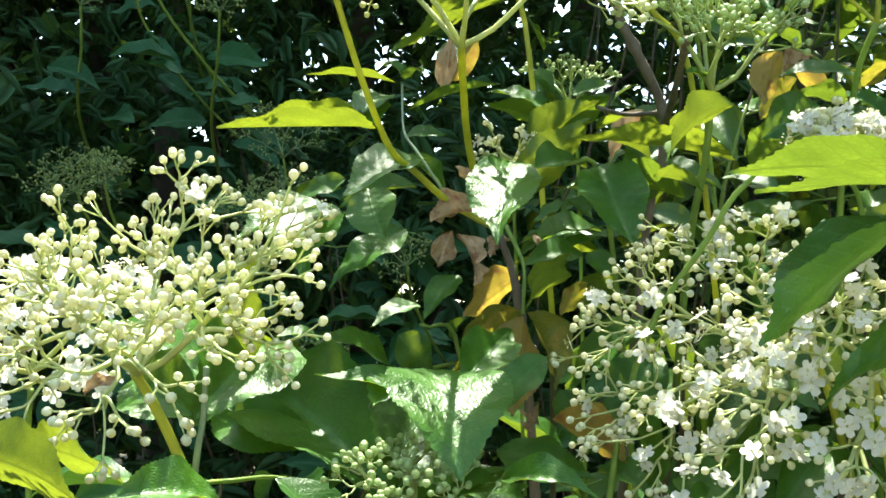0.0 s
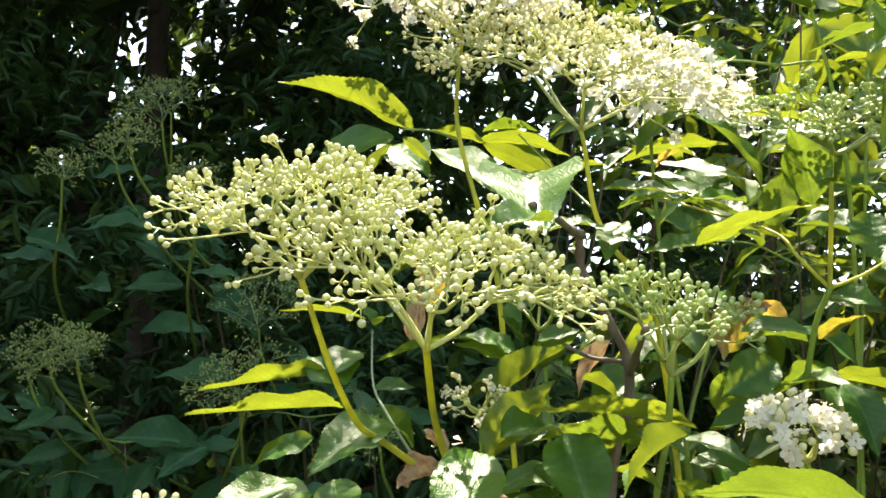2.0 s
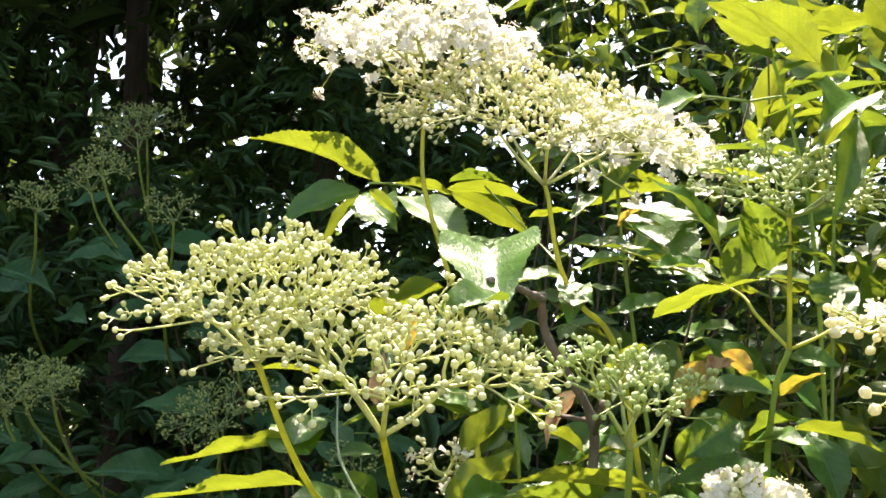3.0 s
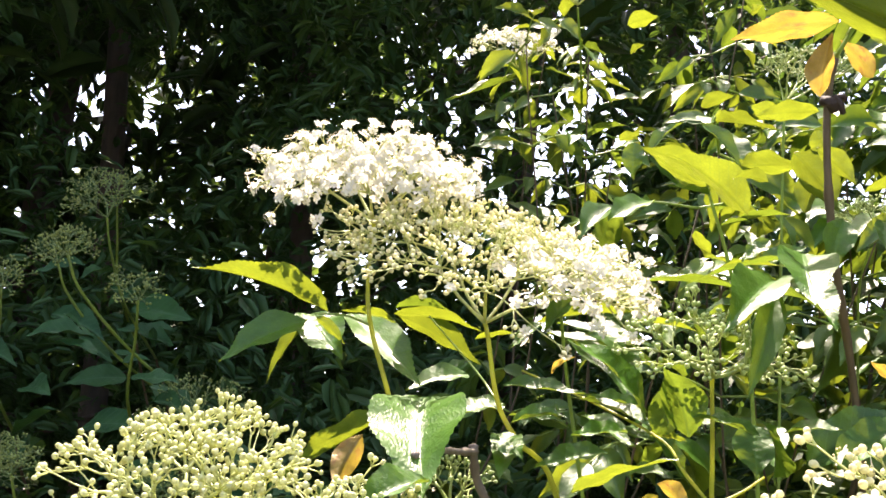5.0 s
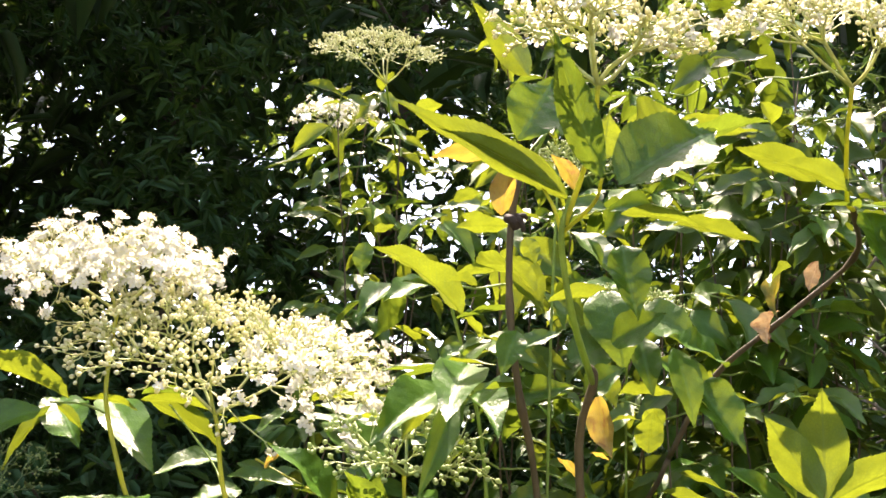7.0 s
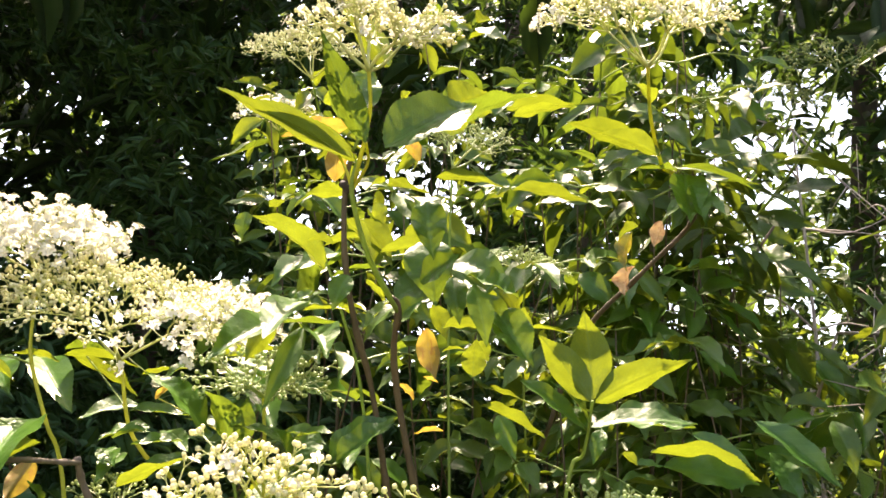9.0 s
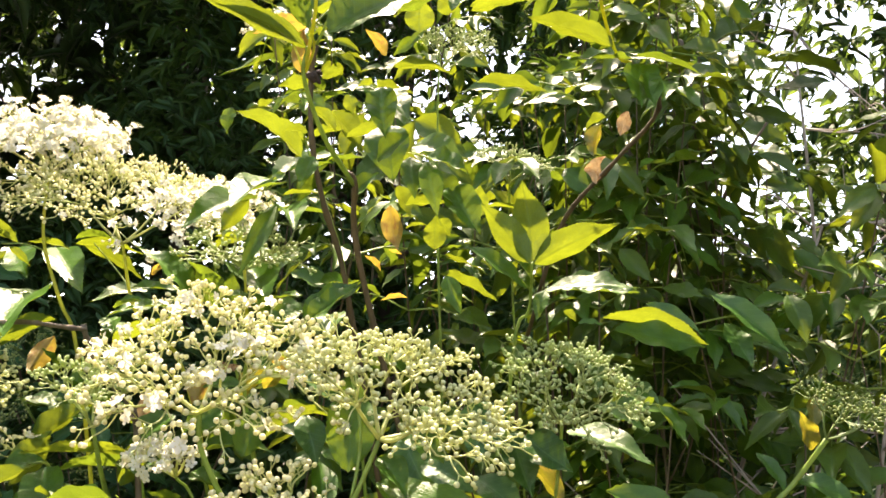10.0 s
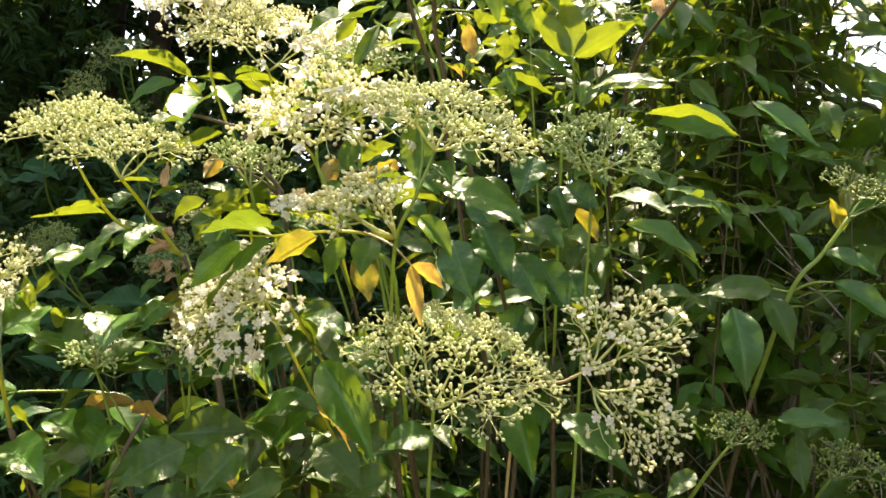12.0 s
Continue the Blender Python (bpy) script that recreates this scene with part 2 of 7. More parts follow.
def tube(line, radii, sides=6):
    """Vertices and faces of a closed tube along a line."""
    line = np.asarray(line, float)
    k = len(line)
    way = np.gradient(line, axis=0)
    way /= np.linalg.norm(way, axis=1)[:, None] + 1e-12
    ref = np.array([0.31, 0.9, 0.2])
    a = np.cross(way, ref)
    a /= np.linalg.norm(a, axis=1)[:, None] + 1e-12
    b = np.cross(way, a)
    ang = np.arange(sides) * 2 * np.pi / sides
    ring = a[:, None] * np.cos(ang)[None, :, None] + b[:, None] * np.sin(ang)[None, :, None]
    verts = (line[:, None] + ring * np.asarray(radii)[:, None, None]).reshape(-1, 3)
    i = np.arange(k - 1)[:, None] * sides
    s = np.arange(sides)[None]
    s2 = (s + 1) % sides
    faces = np.stack([i + s, i + s2, i + sides + s2, i + sides + s], -1).reshape(-1, 4)
    verts = np.vstack([verts, line[:1] - way[:1] * radii[0] * 0.3, line[-1:] + way[-1:] * radii[-1] * 0.5])
    return verts, faces, sides, k


def add_tube(g, line, radii, sides=6):
    verts, faces, sides, k = tube(line, radii, sides)
    last = (k - 1) * sides
    tip, foot = len(verts) - 1, len(verts) - 2
    caps = [(last + s, last + (s + 1) % sides, tip, tip) for s in range(sides)] + [((s + 1) % sides, s, foot, foot) for s in range(sides)]
    g.v.append(verts)
    g.f.append(faces + g.n)
    g.f.append(np.array([c[:3] for c in caps]) + g.n)
    g.n += len(verts)


# ---- leaves ----


def blade(name, mat, fold, arch, twist, wave, seed, nu=46, nv=4):
    """One serrated leaflet, 1 long along x and 1 wide, its stalk end at 0 and its drawn-out tip at 1."""
    rng = np.random.default_rng(seed)
    verts, uv, faces = [], [], []
    lean = rng.uniform(-0.05, 0.05)
    for i in range(nu + 1):
        u = i / nu
        half = 0.5 * math.sin(math.pi * u ** 0.80) ** 0.82 * (1 - 0.30 * u ** 3) if 0 < u < 1 else 0.0
        if u > 0.55:
            half *= 1 - 0.42 * min(1.0, (u - 0.55) / 0.38) ** 1.6
        tooth = (0.024 if i % 2 else -0.010) * (1 if 0.08 < u < 0.96 else 0) * (1.25 - 0.5 * u)
        for j in range(-nv, nv + 1):
            s = j / nv
            y = s * half
            x = u
            if abs(j) == nv:
                y += math.copysign(tooth, s)
                x += 0.014 if i % 2 else 0.0
            z = arch * 4 * u * (1 - u) * 0.5 + fold * abs(y) + wave * math.sin(u * 17 + seed) * s * s * 0.5 + wave * 0.6 * math.sin(u * 46 + abs(s) * 9) * abs(s) * (1 - abs(s))
            a = twist * (u - 0.3)
            yy = y * math.cos(a) - z * math.sin(a) * 0.3
            zz = z + y * math.sin(a)
            verts.append((x, yy + lean * math.sin(math.pi * u), zz))
            uv.append((u, 0.5 + 0.5 * s * max(half * 2, 0.02)))
    w = 2 * nv + 1
    for i in range(nu):
        for j in range(w - 1):
            k = i * w + j
            faces.append((k, k + 1, k + w + 1, k + w))
    return mesh_of(name, verts, faces, [mat], uv=uv)


SHAPES = [(0.28, 0.14, 0.25, 0.05), (0.42, 0.22, -0.35, 0.06), (0.15, 0.10, 0.50, 0.07), (0.35, 0.05, -0.15, 0.08), (0.22, 0.26, 0.10, 0.05)]
BLADES = {m.name: [blade("leaflet", m, *shape, 11 * k + 3) for k, shape in enumerate(SHAPES)] for m in (LEAF, LEAF_SHADE_DEEP, LEAF_SHADE, LEAF_OLIVE, LEAF_BRIGHT, LEAF_TURNING, LEAF_YELLOW, LEAF_DRY)}
PLAIN_BLADES = {m.name: [blade("leaflet", m, *shape, 11 * k + 3, 12, 2) for k, shape in enumerate(SHAPES)] for m in (LEAF, LEAF_SHADE_DEEP, LEAF_SHADE, LEAF_OLIVE, LEAF_BRIGHT, LEAF_TURNING)}
CROOKED = blade("leaflet", LEAF_DRY, 0.7, 0.3, 1.5, 0.16, 5)
turn_of = random.Random(4)


def leaf_pose(base, tip, face, width, tilt=0.0):
    """The pose of a blade from base to tip; face: how far its upper side leans from the sky (0) to the south (90)."""
    b, e = Vector(base), Vector(tip)
    x = (e - b)
    size = x.length
    x.normalize()
    up = Vector((math.sin(radians(tilt)), -math.sin(radians(face)), math.cos(radians(face))))
    z = (up - x * up.dot(x))
    if z.length < 0.15:
        z = Vector((0, -1, 0.3)) - x * Vector((0, -1, 0.3)).dot(x)
    z.normalize()
    y = z.cross(x)
    m = Matrix((x, y, z)).transposed().to_4x4()
    return Matrix.Translation(b) @ m @ Matrix.Diagonal((size, size * width, size * min(width * 1.6, 0.8), 1))


def leaf(s, base, tip, face, width, mat, tilt=0.0):
    me = turn_of.choice(BLADES[mat.name])
    if mat is LEAF_DRY and turn_of.random() < 0.6:
        me = CROOKED
    ob = new("leaflet", me)
    ob.parent = s
    ob.matrix_basis = Matrix.Translation(-s.location) @ leaf_pose(base, tip, face + turn_of.uniform(-6, 6), width * 1.08, tilt + turn_of.uniform(-1, 1) * (6 if 28 <= face <= 40 else 14))
    if mat is LEAF_YELLOW:
        ob["label"] = "yellowed leaflet"
    elif mat is LEAF_DRY:
        ob["label"] = "dried tan leaflet"
    return ob


# ---- stems and flower heads ----


def shoot(name, at, label, category, group, back=0.22):
    """A shoot with its root on the ground under it."""
    s = new(name)
    s.location = (at[0] * 0.75 + 0.06, at[1] + back, 0.0)
    s.empty_display_size = 0.05
    s["rooted"] = 0
    return tagged(s, label, category, group)


def stalk(s, pts, r0, r1, mat, name="stalk"):
    g = Gather()
    line = smooth_line(np.array(pts) - np.array(s.location))
    radii = np.linspace(r0, r1, len(line))
    wob = np.random.default_rng(len(pts) + int(abs(pts[0][0]) * 9000))
    if mat is BARK or mat is CANE:
        radii = radii * wob.uniform(0.9, 1.14, len(line))
        for k in range(3, len(line) - 1, 6):
            radii[k] *= 1.3
    radii[-1] *= 1.15
    add_tube(g, line, radii, 9)
    part(name, g.mesh(name, mat), s)
    if not s["rooted"]:
        s["rooted"] = 1
        p = line[0]
        d = line[0] - line[1]
        d /= np.linalg.norm(d) + 1e-9
        g = Gather()
        down = smooth_line([p, p + d * 0.06 + np.array([0, 0.07, -0.08]), p * 0.5 + np.array([0, 0.10, 0.12]), (0, 0, -0.03)], 6)
        add_tube(g, down, np.linspace(r0 * 0.95, max(r0 * 1.4, 0.0026), len(down)), 7)
        part("cane", g.mesh("cane", CANE), s)


def ball(sides, rings):
    """A round flower bud with a slightly flattened crown and a narrow foot."""
    v = [(0, 0, -1.12)]
    for r in range(1, rings):
        a = math.pi * r / rings
        wide = math.sin(a) * (1.0 if a > 1.2 else 0.94)
        for k in range(sides):
            t = 2 * math.pi * (k + 0.5 * (r % 2)) / sides
            v.append((wide * math.cos(t), wide * math.sin(t), -math.cos(a)))
    v.append((0, 0, 0.93))
    f = [(0, 1 + (k + 1) % sides, 1 + k) for k in range(sides)]
    for r in range(rings - 2):
        o = 1 + r * sides
        for k in range(sides):
            k2 = (k + 1) % sides
            f += [(o + k, o + k2, o + sides + k), (o + k2, o + sides + k2, o + sides + k)]
    o, top = 1 + (rings - 2) * sides, len(v) - 1
    f += [(o + k, o + (k + 1) % sides, top) for k in range(sides)]
    return np.array(v), np.array(f)


BALLS = {1: ball(6, 4), 2: ball(8, 5)}


def frame_of(n):
    n = np.asarray(n, float) / np.linalg.norm(n)
    a = np.cross(n, (0.2, 1.0, 0.1))
    a /= np.linalg.norm(a)
    return np.array([a, np.cross(n, a), n])


def floret():
    """An open elder floret of radius 1: five rounded petals, filaments and anthers, facing z."""
    pv, pf, av, af = [], [], [], []
    for k in range(5):
        a = 2 * math.pi * k / 5
        c, s = math.cos(a), math.sin(a)
        ring = [(0.10, -0.10, 0.0), (0.45, -0.34, 0.06), (0.85, -0.30, 0.02), (1.0, 0.0, -0.06), (0.85, 0.30, 0.02), (0.45, 0.34, 0.06), (0.10, 0.10, 0.0), (0.52, 0.0, -0.03)]
        o = len(pv)
        pv += [(x * c - y * s, x * s + y * c, z) for x, y, z in ring]
        pf += [(o + i, o + i + 1, o + 7) for i in range(6)] + [(o + 6, o, o + 7)]
        b = a + math.pi / 5
        x, y = 0.48 * math.cos(b), 0.48 * math.sin(b)
        o = len(av)
        av += [(x + 0.1, y, 0.45), (x - 0.1, y, 0.45), (x, y + 0.1, 0.45), (x, y - 0.1, 0.45), (x, y, 0.56), (x, y, 0.34), (0, 0, 0.02), (0.03, 0.03, 0.02)]
        af += [(o, o + 2, o + 4), (o + 2, o + 1, o + 4), (o + 1, o + 3, o + 4), (o + 3, o, o + 4), (o + 2, o, o + 5), (o + 1, o + 2, o + 5), (o + 3, o + 1, o + 5), (o, o + 3, o + 5), (o + 5, o + 6, o + 7)]
    return np.array(pv), np.array(pf), np.array(av), np.array(af)


FLORET = floret()


def split(points, k, rng):
    """Groups of neighbouring points."""
    seeds = points[rng.choice(len(points), k, replace=False)]
    for _ in range(6):
        own = np.argmin(((points[:, None] - seeds[None]) ** 2).sum(-1), 1)
        seeds = np.array([points[own == i].mean(0) if (own == i).any() else seeds[i] for i in range(k)])
    return [points[own == i] for i in range(k) if (own == i).any()]


def umbel(s, fork, centre, radius, normal, count, bud, open_part, thick, mat, fine, rays, seed, side=None, ray=None):
    """A flat-topped elder head: rays that fork again and again, with a bud or a floret at each end."""
    rng = np.random.default_rng(seed)
    base = np.array(s.location)
    fork, centre = np.array(fork) - base, np.array(centre) - base
    fr = frame_of(normal)
    count = max(6, int(count / 3.1))
    ang, rad = rng.uniform(0, 2 * np.pi, count * 3), np.sqrt(rng.uniform(0, 1, count * 3)) * (1 + 0.16 * np.sin(5 * rng.uniform(0, 6) + 5 * np.linspace(0, 6, count * 3)))
    flat = np.stack([np.cos(ang) * rad, np.sin(ang) * rad], 1)
    keep = []
    for q in flat:                       # even spacing of the ends
        if all((q[0] - w[0]) ** 2 + (q[1] - w[1]) ** 2 > (1.15 / math.sqrt(count)) ** 2 for w in keep):
            keep.append(q)
        if len(keep) >= count:
            break
    flat = np.array(keep)
    clump = np.array([noise.noise((q[0] * 2.2 + seed, q[1] * 2.2, seed * 0.7)) for q in flat])
    dome = -0.24 * radius * ((flat ** 2).sum(1) - 0.5) + thick * 0.9 * clump + rng.normal(0, thick * 0.28, len(flat))
    ends = centre + (flat * radius) @ fr[:2] + dome[:, None] * fr[2]
    rays_g, tips, ways = Gather(), [], []

    def grow(at, pts, depth, thickness):
        if len(pts) <= 2 or depth > 4:
            for c in pts:
                way = (c - at) / (np.linalg.norm(c - at) + 1e-9)
                knot = c - way * min(0.0042, 0.5 * np.linalg.norm(c - at))
                add_tube(rays_g, smooth_line([at, (at + knot) / 2 + rng.normal(0, 0.0005, 3) - fr[2] * 0.0005, knot], 2), np.linspace(max(thickness * 0.6, 0.00034), 0.00030, 5), 4)
                spin, many = rng.uniform(0, 6.28), int(rng.choice([2, 3, 3, 3, 4]))
                cross = frame_of(way + fr[2] * 0.4)
                for k in range(many):
                    a = spin + 2 * math.pi * k / many + rng.normal(0, 0.2)
                    wide = bud * rng.uniform(1.5, 2.5) * (0.25 if many > 3 and k == 3 else 1.0)
                    e = c + cross[0] * math.cos(a) * wide + cross[1] * math.sin(a) * wide + way * rng.normal(0, 0.0009)
                    add_tube(rays_g, smooth_line([knot, e], 1), np.array([0.00026, 0.00020]), 4)
                    tips.append(e)
                    d = (e - knot) / (np.linalg.norm(e - knot) + 1e-9) * 0.8 + fr[2] * 0.4
                    ways.append(d / (np.linalg.norm(d) + 1e-9))
            return
        k = rays if depth == 0 else min(len(pts), 3 + int(rng.integers(0, 2)))
        for group in split(pts, k, rng):
            c = group.mean(0)
            share = 0.56 if depth == 0 else 0.5
            to = at + (c - at) * share
            if len(group) == 1:
                grow(at, group, 9, thickness)
                continue
            mid = (at + to) / 2 + rng.normal(0, 0.0009, 3) - fr[2] * 0.0012 * (depth == 0)
            add_tube(rays_g, smooth_line([at, mid, to], 2), np.linspace(thickness, thickness * 0.78, 5), 5)
            grow(to, group, depth + 1, thickness * 0.68)

    grow(fork, ends, 0, 0.00095 if fine == 2 else 0.0009)
    head = part("flower_head", rays_g.mesh("flower_head", ray or (RAY_GREEN if mat is BUD_GREEN else RAY)), s)
    tips, ways = np.array(tips), np.array(ways)
    if side is None:
        opened = rng.uniform(0, 1, len(tips)) < open_part
    else:
        along = ((tips - centre) @ fr[0] * side[0] + (tips - centre) @ fr[1] * side[1]) / radius
        opened = along + rng.normal(0, 0.3, len(tips)) > 1 - 2 * open_part
    bv, bf = BALLS[fine]
    g, petals, anthers = Gather(), Gather(), Gather()
    for e, w, o in zip(tips, ways, opened):
        fw = frame_of(w + rng.normal(0, 0.5 if o else 0.25, 3))
        if o:
            size = bud * rng.uniform(2.3, 3.0)
            spin = rng.uniform(0, 6)
            c, q = math.cos(spin), math.sin(spin)
            turn = np.array([[c, q, 0], [-q, c, 0], [0, 0, 1]])
            cup = np.array([1, 1, rng.uniform(-1.5, 3.0)])
            petals.add(e + (FLORET[0] * cup * size) @ turn @ fw, FLORET[1])
            anthers.add(e + (FLORET[2] * size) @ turn @ fw, FLORET[3])
        else:
            size = bud * rng.uniform(0.78, 1.1)
            g.add(e + (bv * np.array([size, size, size * rng.uniform(0.95, 1.2)])) @ fw, bf)
    if g.n:
        tagged(part("bud_mass", g.mesh("bud_mass", mat), head), kind="stuff")
    if petals.n:
        tagged(part("petal_mass", petals.mesh("petal_mass", PETAL), head), kind="stuff")
        tagged(part("anther_mass", anthers.mesh("anther_mass", ANTHER), head), kind="stuff")
    return head


# ---- ground ----
bm = bmesh.new()
bmesh.ops.create_grid(bm, x_segments=60, y_segments=60, size=400)
for v in bm.verts:
    near = max(0.0, 1 - v.co.length / 60)
    v.co.z = noise.noise(v.co * 0.6) * 0.05 * near
me = bpy.data.meshes.new("ground")
bm.to_mesh(me)
bm.free()
me.materials.append(SOIL)
tagged(new("ground", me), "brown soil with leaf litter under the bushes", "ground", kind="structure")

# ---- wood behind: trunks, hedge, crowns ----


def strewn(name, mat, count, place, size, seed, label, category, smooth=False, flat=0.5):
    """A mass of small pointed leaves, each a folded blade, at the spots that place(rng, n) gives."""
    rng = np.random.default_rng(seed)
    at = place(rng, count)
    n = len(at)
    length = rng.uniform(0.65, 1.25, n) * size
    x = rng.normal(0, 1, (n, 3))
    x[:, 2] = x[:, 2] * 0.5 - 0.35
    x /= np.linalg.norm(x, axis=1)[:, None]
    up = np.stack([rng.normal(0, 0.55, n), rng.normal(-flat, 0.5, n), np.ones(n)], 1)
    z = up - x * (up * x).sum(1)[:, None]
    z /= np.linalg.norm(z, axis=1)[:, None]
    y = np.cross(z, x)
    edge = [(0.0, 0.0), (0.14, 0.13), (0.36, 0.205), (0.60, 0.175), (0.82, 0.08)] if smooth else [(0.0, 0.0), (0.26, 0.21), (0.66, 0.19)]
    m1 = len(edge) - 1
    rows = [(u, w * side, 0.16 * u * (1 - u) - 0.16 * u * u + 0.22 * w) for side in (1, -1) for u, w in edge[1:]]
    spine = [(u, 0.0, 0.16 * u * (1 - u) - 0.16 * u * u) for u, w in edge] + [(1.0, 0.0, -0.16)]
    shape = np.array(rows + spine)
    k = len(shape)
    bend = rng.uniform(0.3, 1.9, n)
    v = at[:, None] + (shape[None, :, 0, None] * x[:, None] + shape[None, :, 1, None] * y[:, None] + (shape[None, :, 2] * bend[:, None])[:, :, None] * z[:, None]) * length[:, None, None]
    quads = []
    for side in (0, m1):
        quads.append((2 * m1, 2 * m1 + 1, side))
        quads += [(2 * m1 + m, 2 * m1 + 1 + m, side + m, side + m - 1) for m in range(1, m1)]
        quads.append((3 * m1, 3 * m1 + 1, side + m1 - 1))
    faces = []
    for q in quads:
        faces += [tuple(r) for r in ((np.arange(n) * k)[:, None] + np.array(q)[None]).tolist()]
    return tagged(new(name, mesh_of(name, v.reshape(-1, 3).tolist(), faces, [mat])), label, category, kind="stuff")


def lumps(pts, scale, cut, seed):
    keep = [noise.noise(Vector(p) * scale + Vector((seed, 0, 0))) > cut for p in pts.tolist()]
    return pts[np.array(keep)]


def hedge_spots(rng, n):
    """Leaves of the hedge: its face steps back to the north over shoulder height."""
    x = rng.uniform(-2.7, 2.7, n)
    low = rng.uniform(0, 1, n) < 0.30
    deep = rng.uniform(0, 1, n) ** 1.2
    y = np.where(low, 1.15 + deep * 1.1, 1.75 + deep * 1.7) + np.where(x > 0.2, 0.25, 0.0)
    z = np.where(low, rng.uniform(0, 1, n) * 1.55, 1.25 + rng.uniform(0, 1, n) * (0.95 + (y - 1.75) * 0.75))
    keep = rng.uniform(0, 1, n) < glade(x, y, z, 3.0)
    keep &= ~window_west(x, y, z) | (rng.uniform(0, 1, n) < 0.36)
    pts = lumps(np.stack([x, y, z], 1)[keep], 2.6, -0.18, 3)
    high = pts[:, 2] > 1.5
    return np.vstack([pts[~high], lumps(pts[high], 7.0, -0.10, 6)])


def glade(x, y, z, low=11.5):
    """The share of leaves in the gap of the wood to the north-east: few where the sky shows, half around it."""
    turn = np.degrees(np.arctan2(x - 0.28, y + 0.2))
    rise = np.degrees(np.arctan2(z - 1.16, np.hypot(x - 0.28, y + 0.2)))
    rag = ragged(turn, rise, 0.30, 4.0)
    veil = (turn > 17.0 + 3.5 * rag) & (turn < 34 + 3 * rag) & (rise > low + 3.0 * rag) & (rise < 25 + 4 * rag)
    core = (turn > 17.0 + 2 * rag) & (turn < 28 + 2 * rag) & (rise > 11.5 + 0.75 * (turn - 16) + 2 * rag) & (rise < 27 + 3 * rag)
    core |= (turn > 15.9 + rag) & (turn < 20.5) & (rise > 10.2 + 1.2 * rag) & (rise < 19 + 2 * rag)
    clump = ragged(turn, rise, 0.75, 7.0) + 0.5 * ragged(turn, rise, 1.9, 5.0) > np.where(rise > 22.5, -0.05, np.where(turn < 21, 0.50, 0.22))
    return np.where(core, np.where(clump, 0.6, 0.05), np.where(veil, 0.5, 1.0))


def ragged(turn, rise, scale, seed):
    return np.array([noise.noise((a * scale, b * scale, seed)) for a, b in zip(turn.tolist(), rise.tolist())]) * 1.6


def window_west(x, y, z):
    """True in the thin parts of the wood to the north-west and north, where bits of sky show."""
    turn = np.degrees(np.arctan2(x - 0.07, y - 0.0))
    rise = np.degrees(np.arctan2(z - 1.2, np.hypot(x - 0.07, y - 0.0)))
    rag = 0.5 * ragged(turn, rise, 0.45, 8.0) + 0.9 * ragged(turn, rise, 1.3, 2.0)
    west = 1 - np.hypot((turn + 21.5) / 7.5, (rise - 17.5) / 7.5)
    north = 1 - np.hypot((turn - 3) / 11.0, (rise - 18.0) / 11.0)
    low = 1 - np.hypot((turn + 7) / 10.0, (rise - 14.0) / 5.0)
    return np.maximum(np.maximum(west - 0.06, north), low - 0.08) + 0.75 * rag > 0.27


def crown_spots(rng, n):
    """Crowns added over and behind the hedge to shade it, north of the line on which the sun reaches the elder."""
    x = rng.uniform(-5, 5, n)
    z = rng.uniform(2.2, 7.0, n)
    edge = 0.80 + np.clip((x - 0.05) / 0.2, 0, 1) * 0.12 - np.clip((x - 0.42) / 0.2, 0, 1) * 0.55 + (z - 1.3) / math.tan(radians(SUN_EL))
    edge = edge - 0.3 * np.clip((-x - 0.12) / 0.15, 0, 1)
    y = edge + 0.12 + rng.uniform(0, 1, n) * np.where(x < 0.2, 3.8, 3.0)
    keep = (rng.uniform(0, 1, n) < glade(x, y, z)) & ~((x > 1.0) & (x < 2.0) & (np.abs(y - (z - 1.5) / math.tan(radians(SUN_EL)) - 2.8) < 0.7))
    keep &= ~window_west(x, y, z) | (rng.uniform(0, 1, n) < 0.28)
    keep &= (x < 0.38) | (rng.uniform(0, 1, n) < np.where(x < 0.9, 0.52, 0.72))
    foot = y - (z - 1.2) / math.tan(radians(SUN_EL))     # where the sun's ray through the leaf comes down
    side = x + 0.047 * (z - 1.2)
    # Holes cut along the sun's direction let flecks of sun onto the bush
    shaft = (side > 0.44) & (side < 1.5) & (foot < 2.4) & (ragged(side, foot, 7.0, 14.0) > -0.15)
    keep &= ~shaft
    return lumps(np.stack([x, y, z], 1)[keep], 1.5, -0.15, 9)


def far_spots(rng, n):
    x = rng.uniform(-8, 9, n)
    y = rng.uniform(5.5, 9.0, n)
    z = rng.uniform(0, 1, n) ** 0.9 * 6.0
    keep = rng.uniform(0, 1, n) < glade(x, y, z)
    keep &= ~window_west(x, y, z) | (rng.uniform(0, 1, n) < 0.18)
    return lumps(np.stack([x, y, z], 1)[keep], 1.1, -0.1, 5)


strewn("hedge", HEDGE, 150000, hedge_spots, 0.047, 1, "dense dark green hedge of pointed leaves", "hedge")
strewn("shade_crowns", CROWN, 84000, crown_spots, 0.155, 2, "added tree crowns that cast shade on the hedge", "foliage")


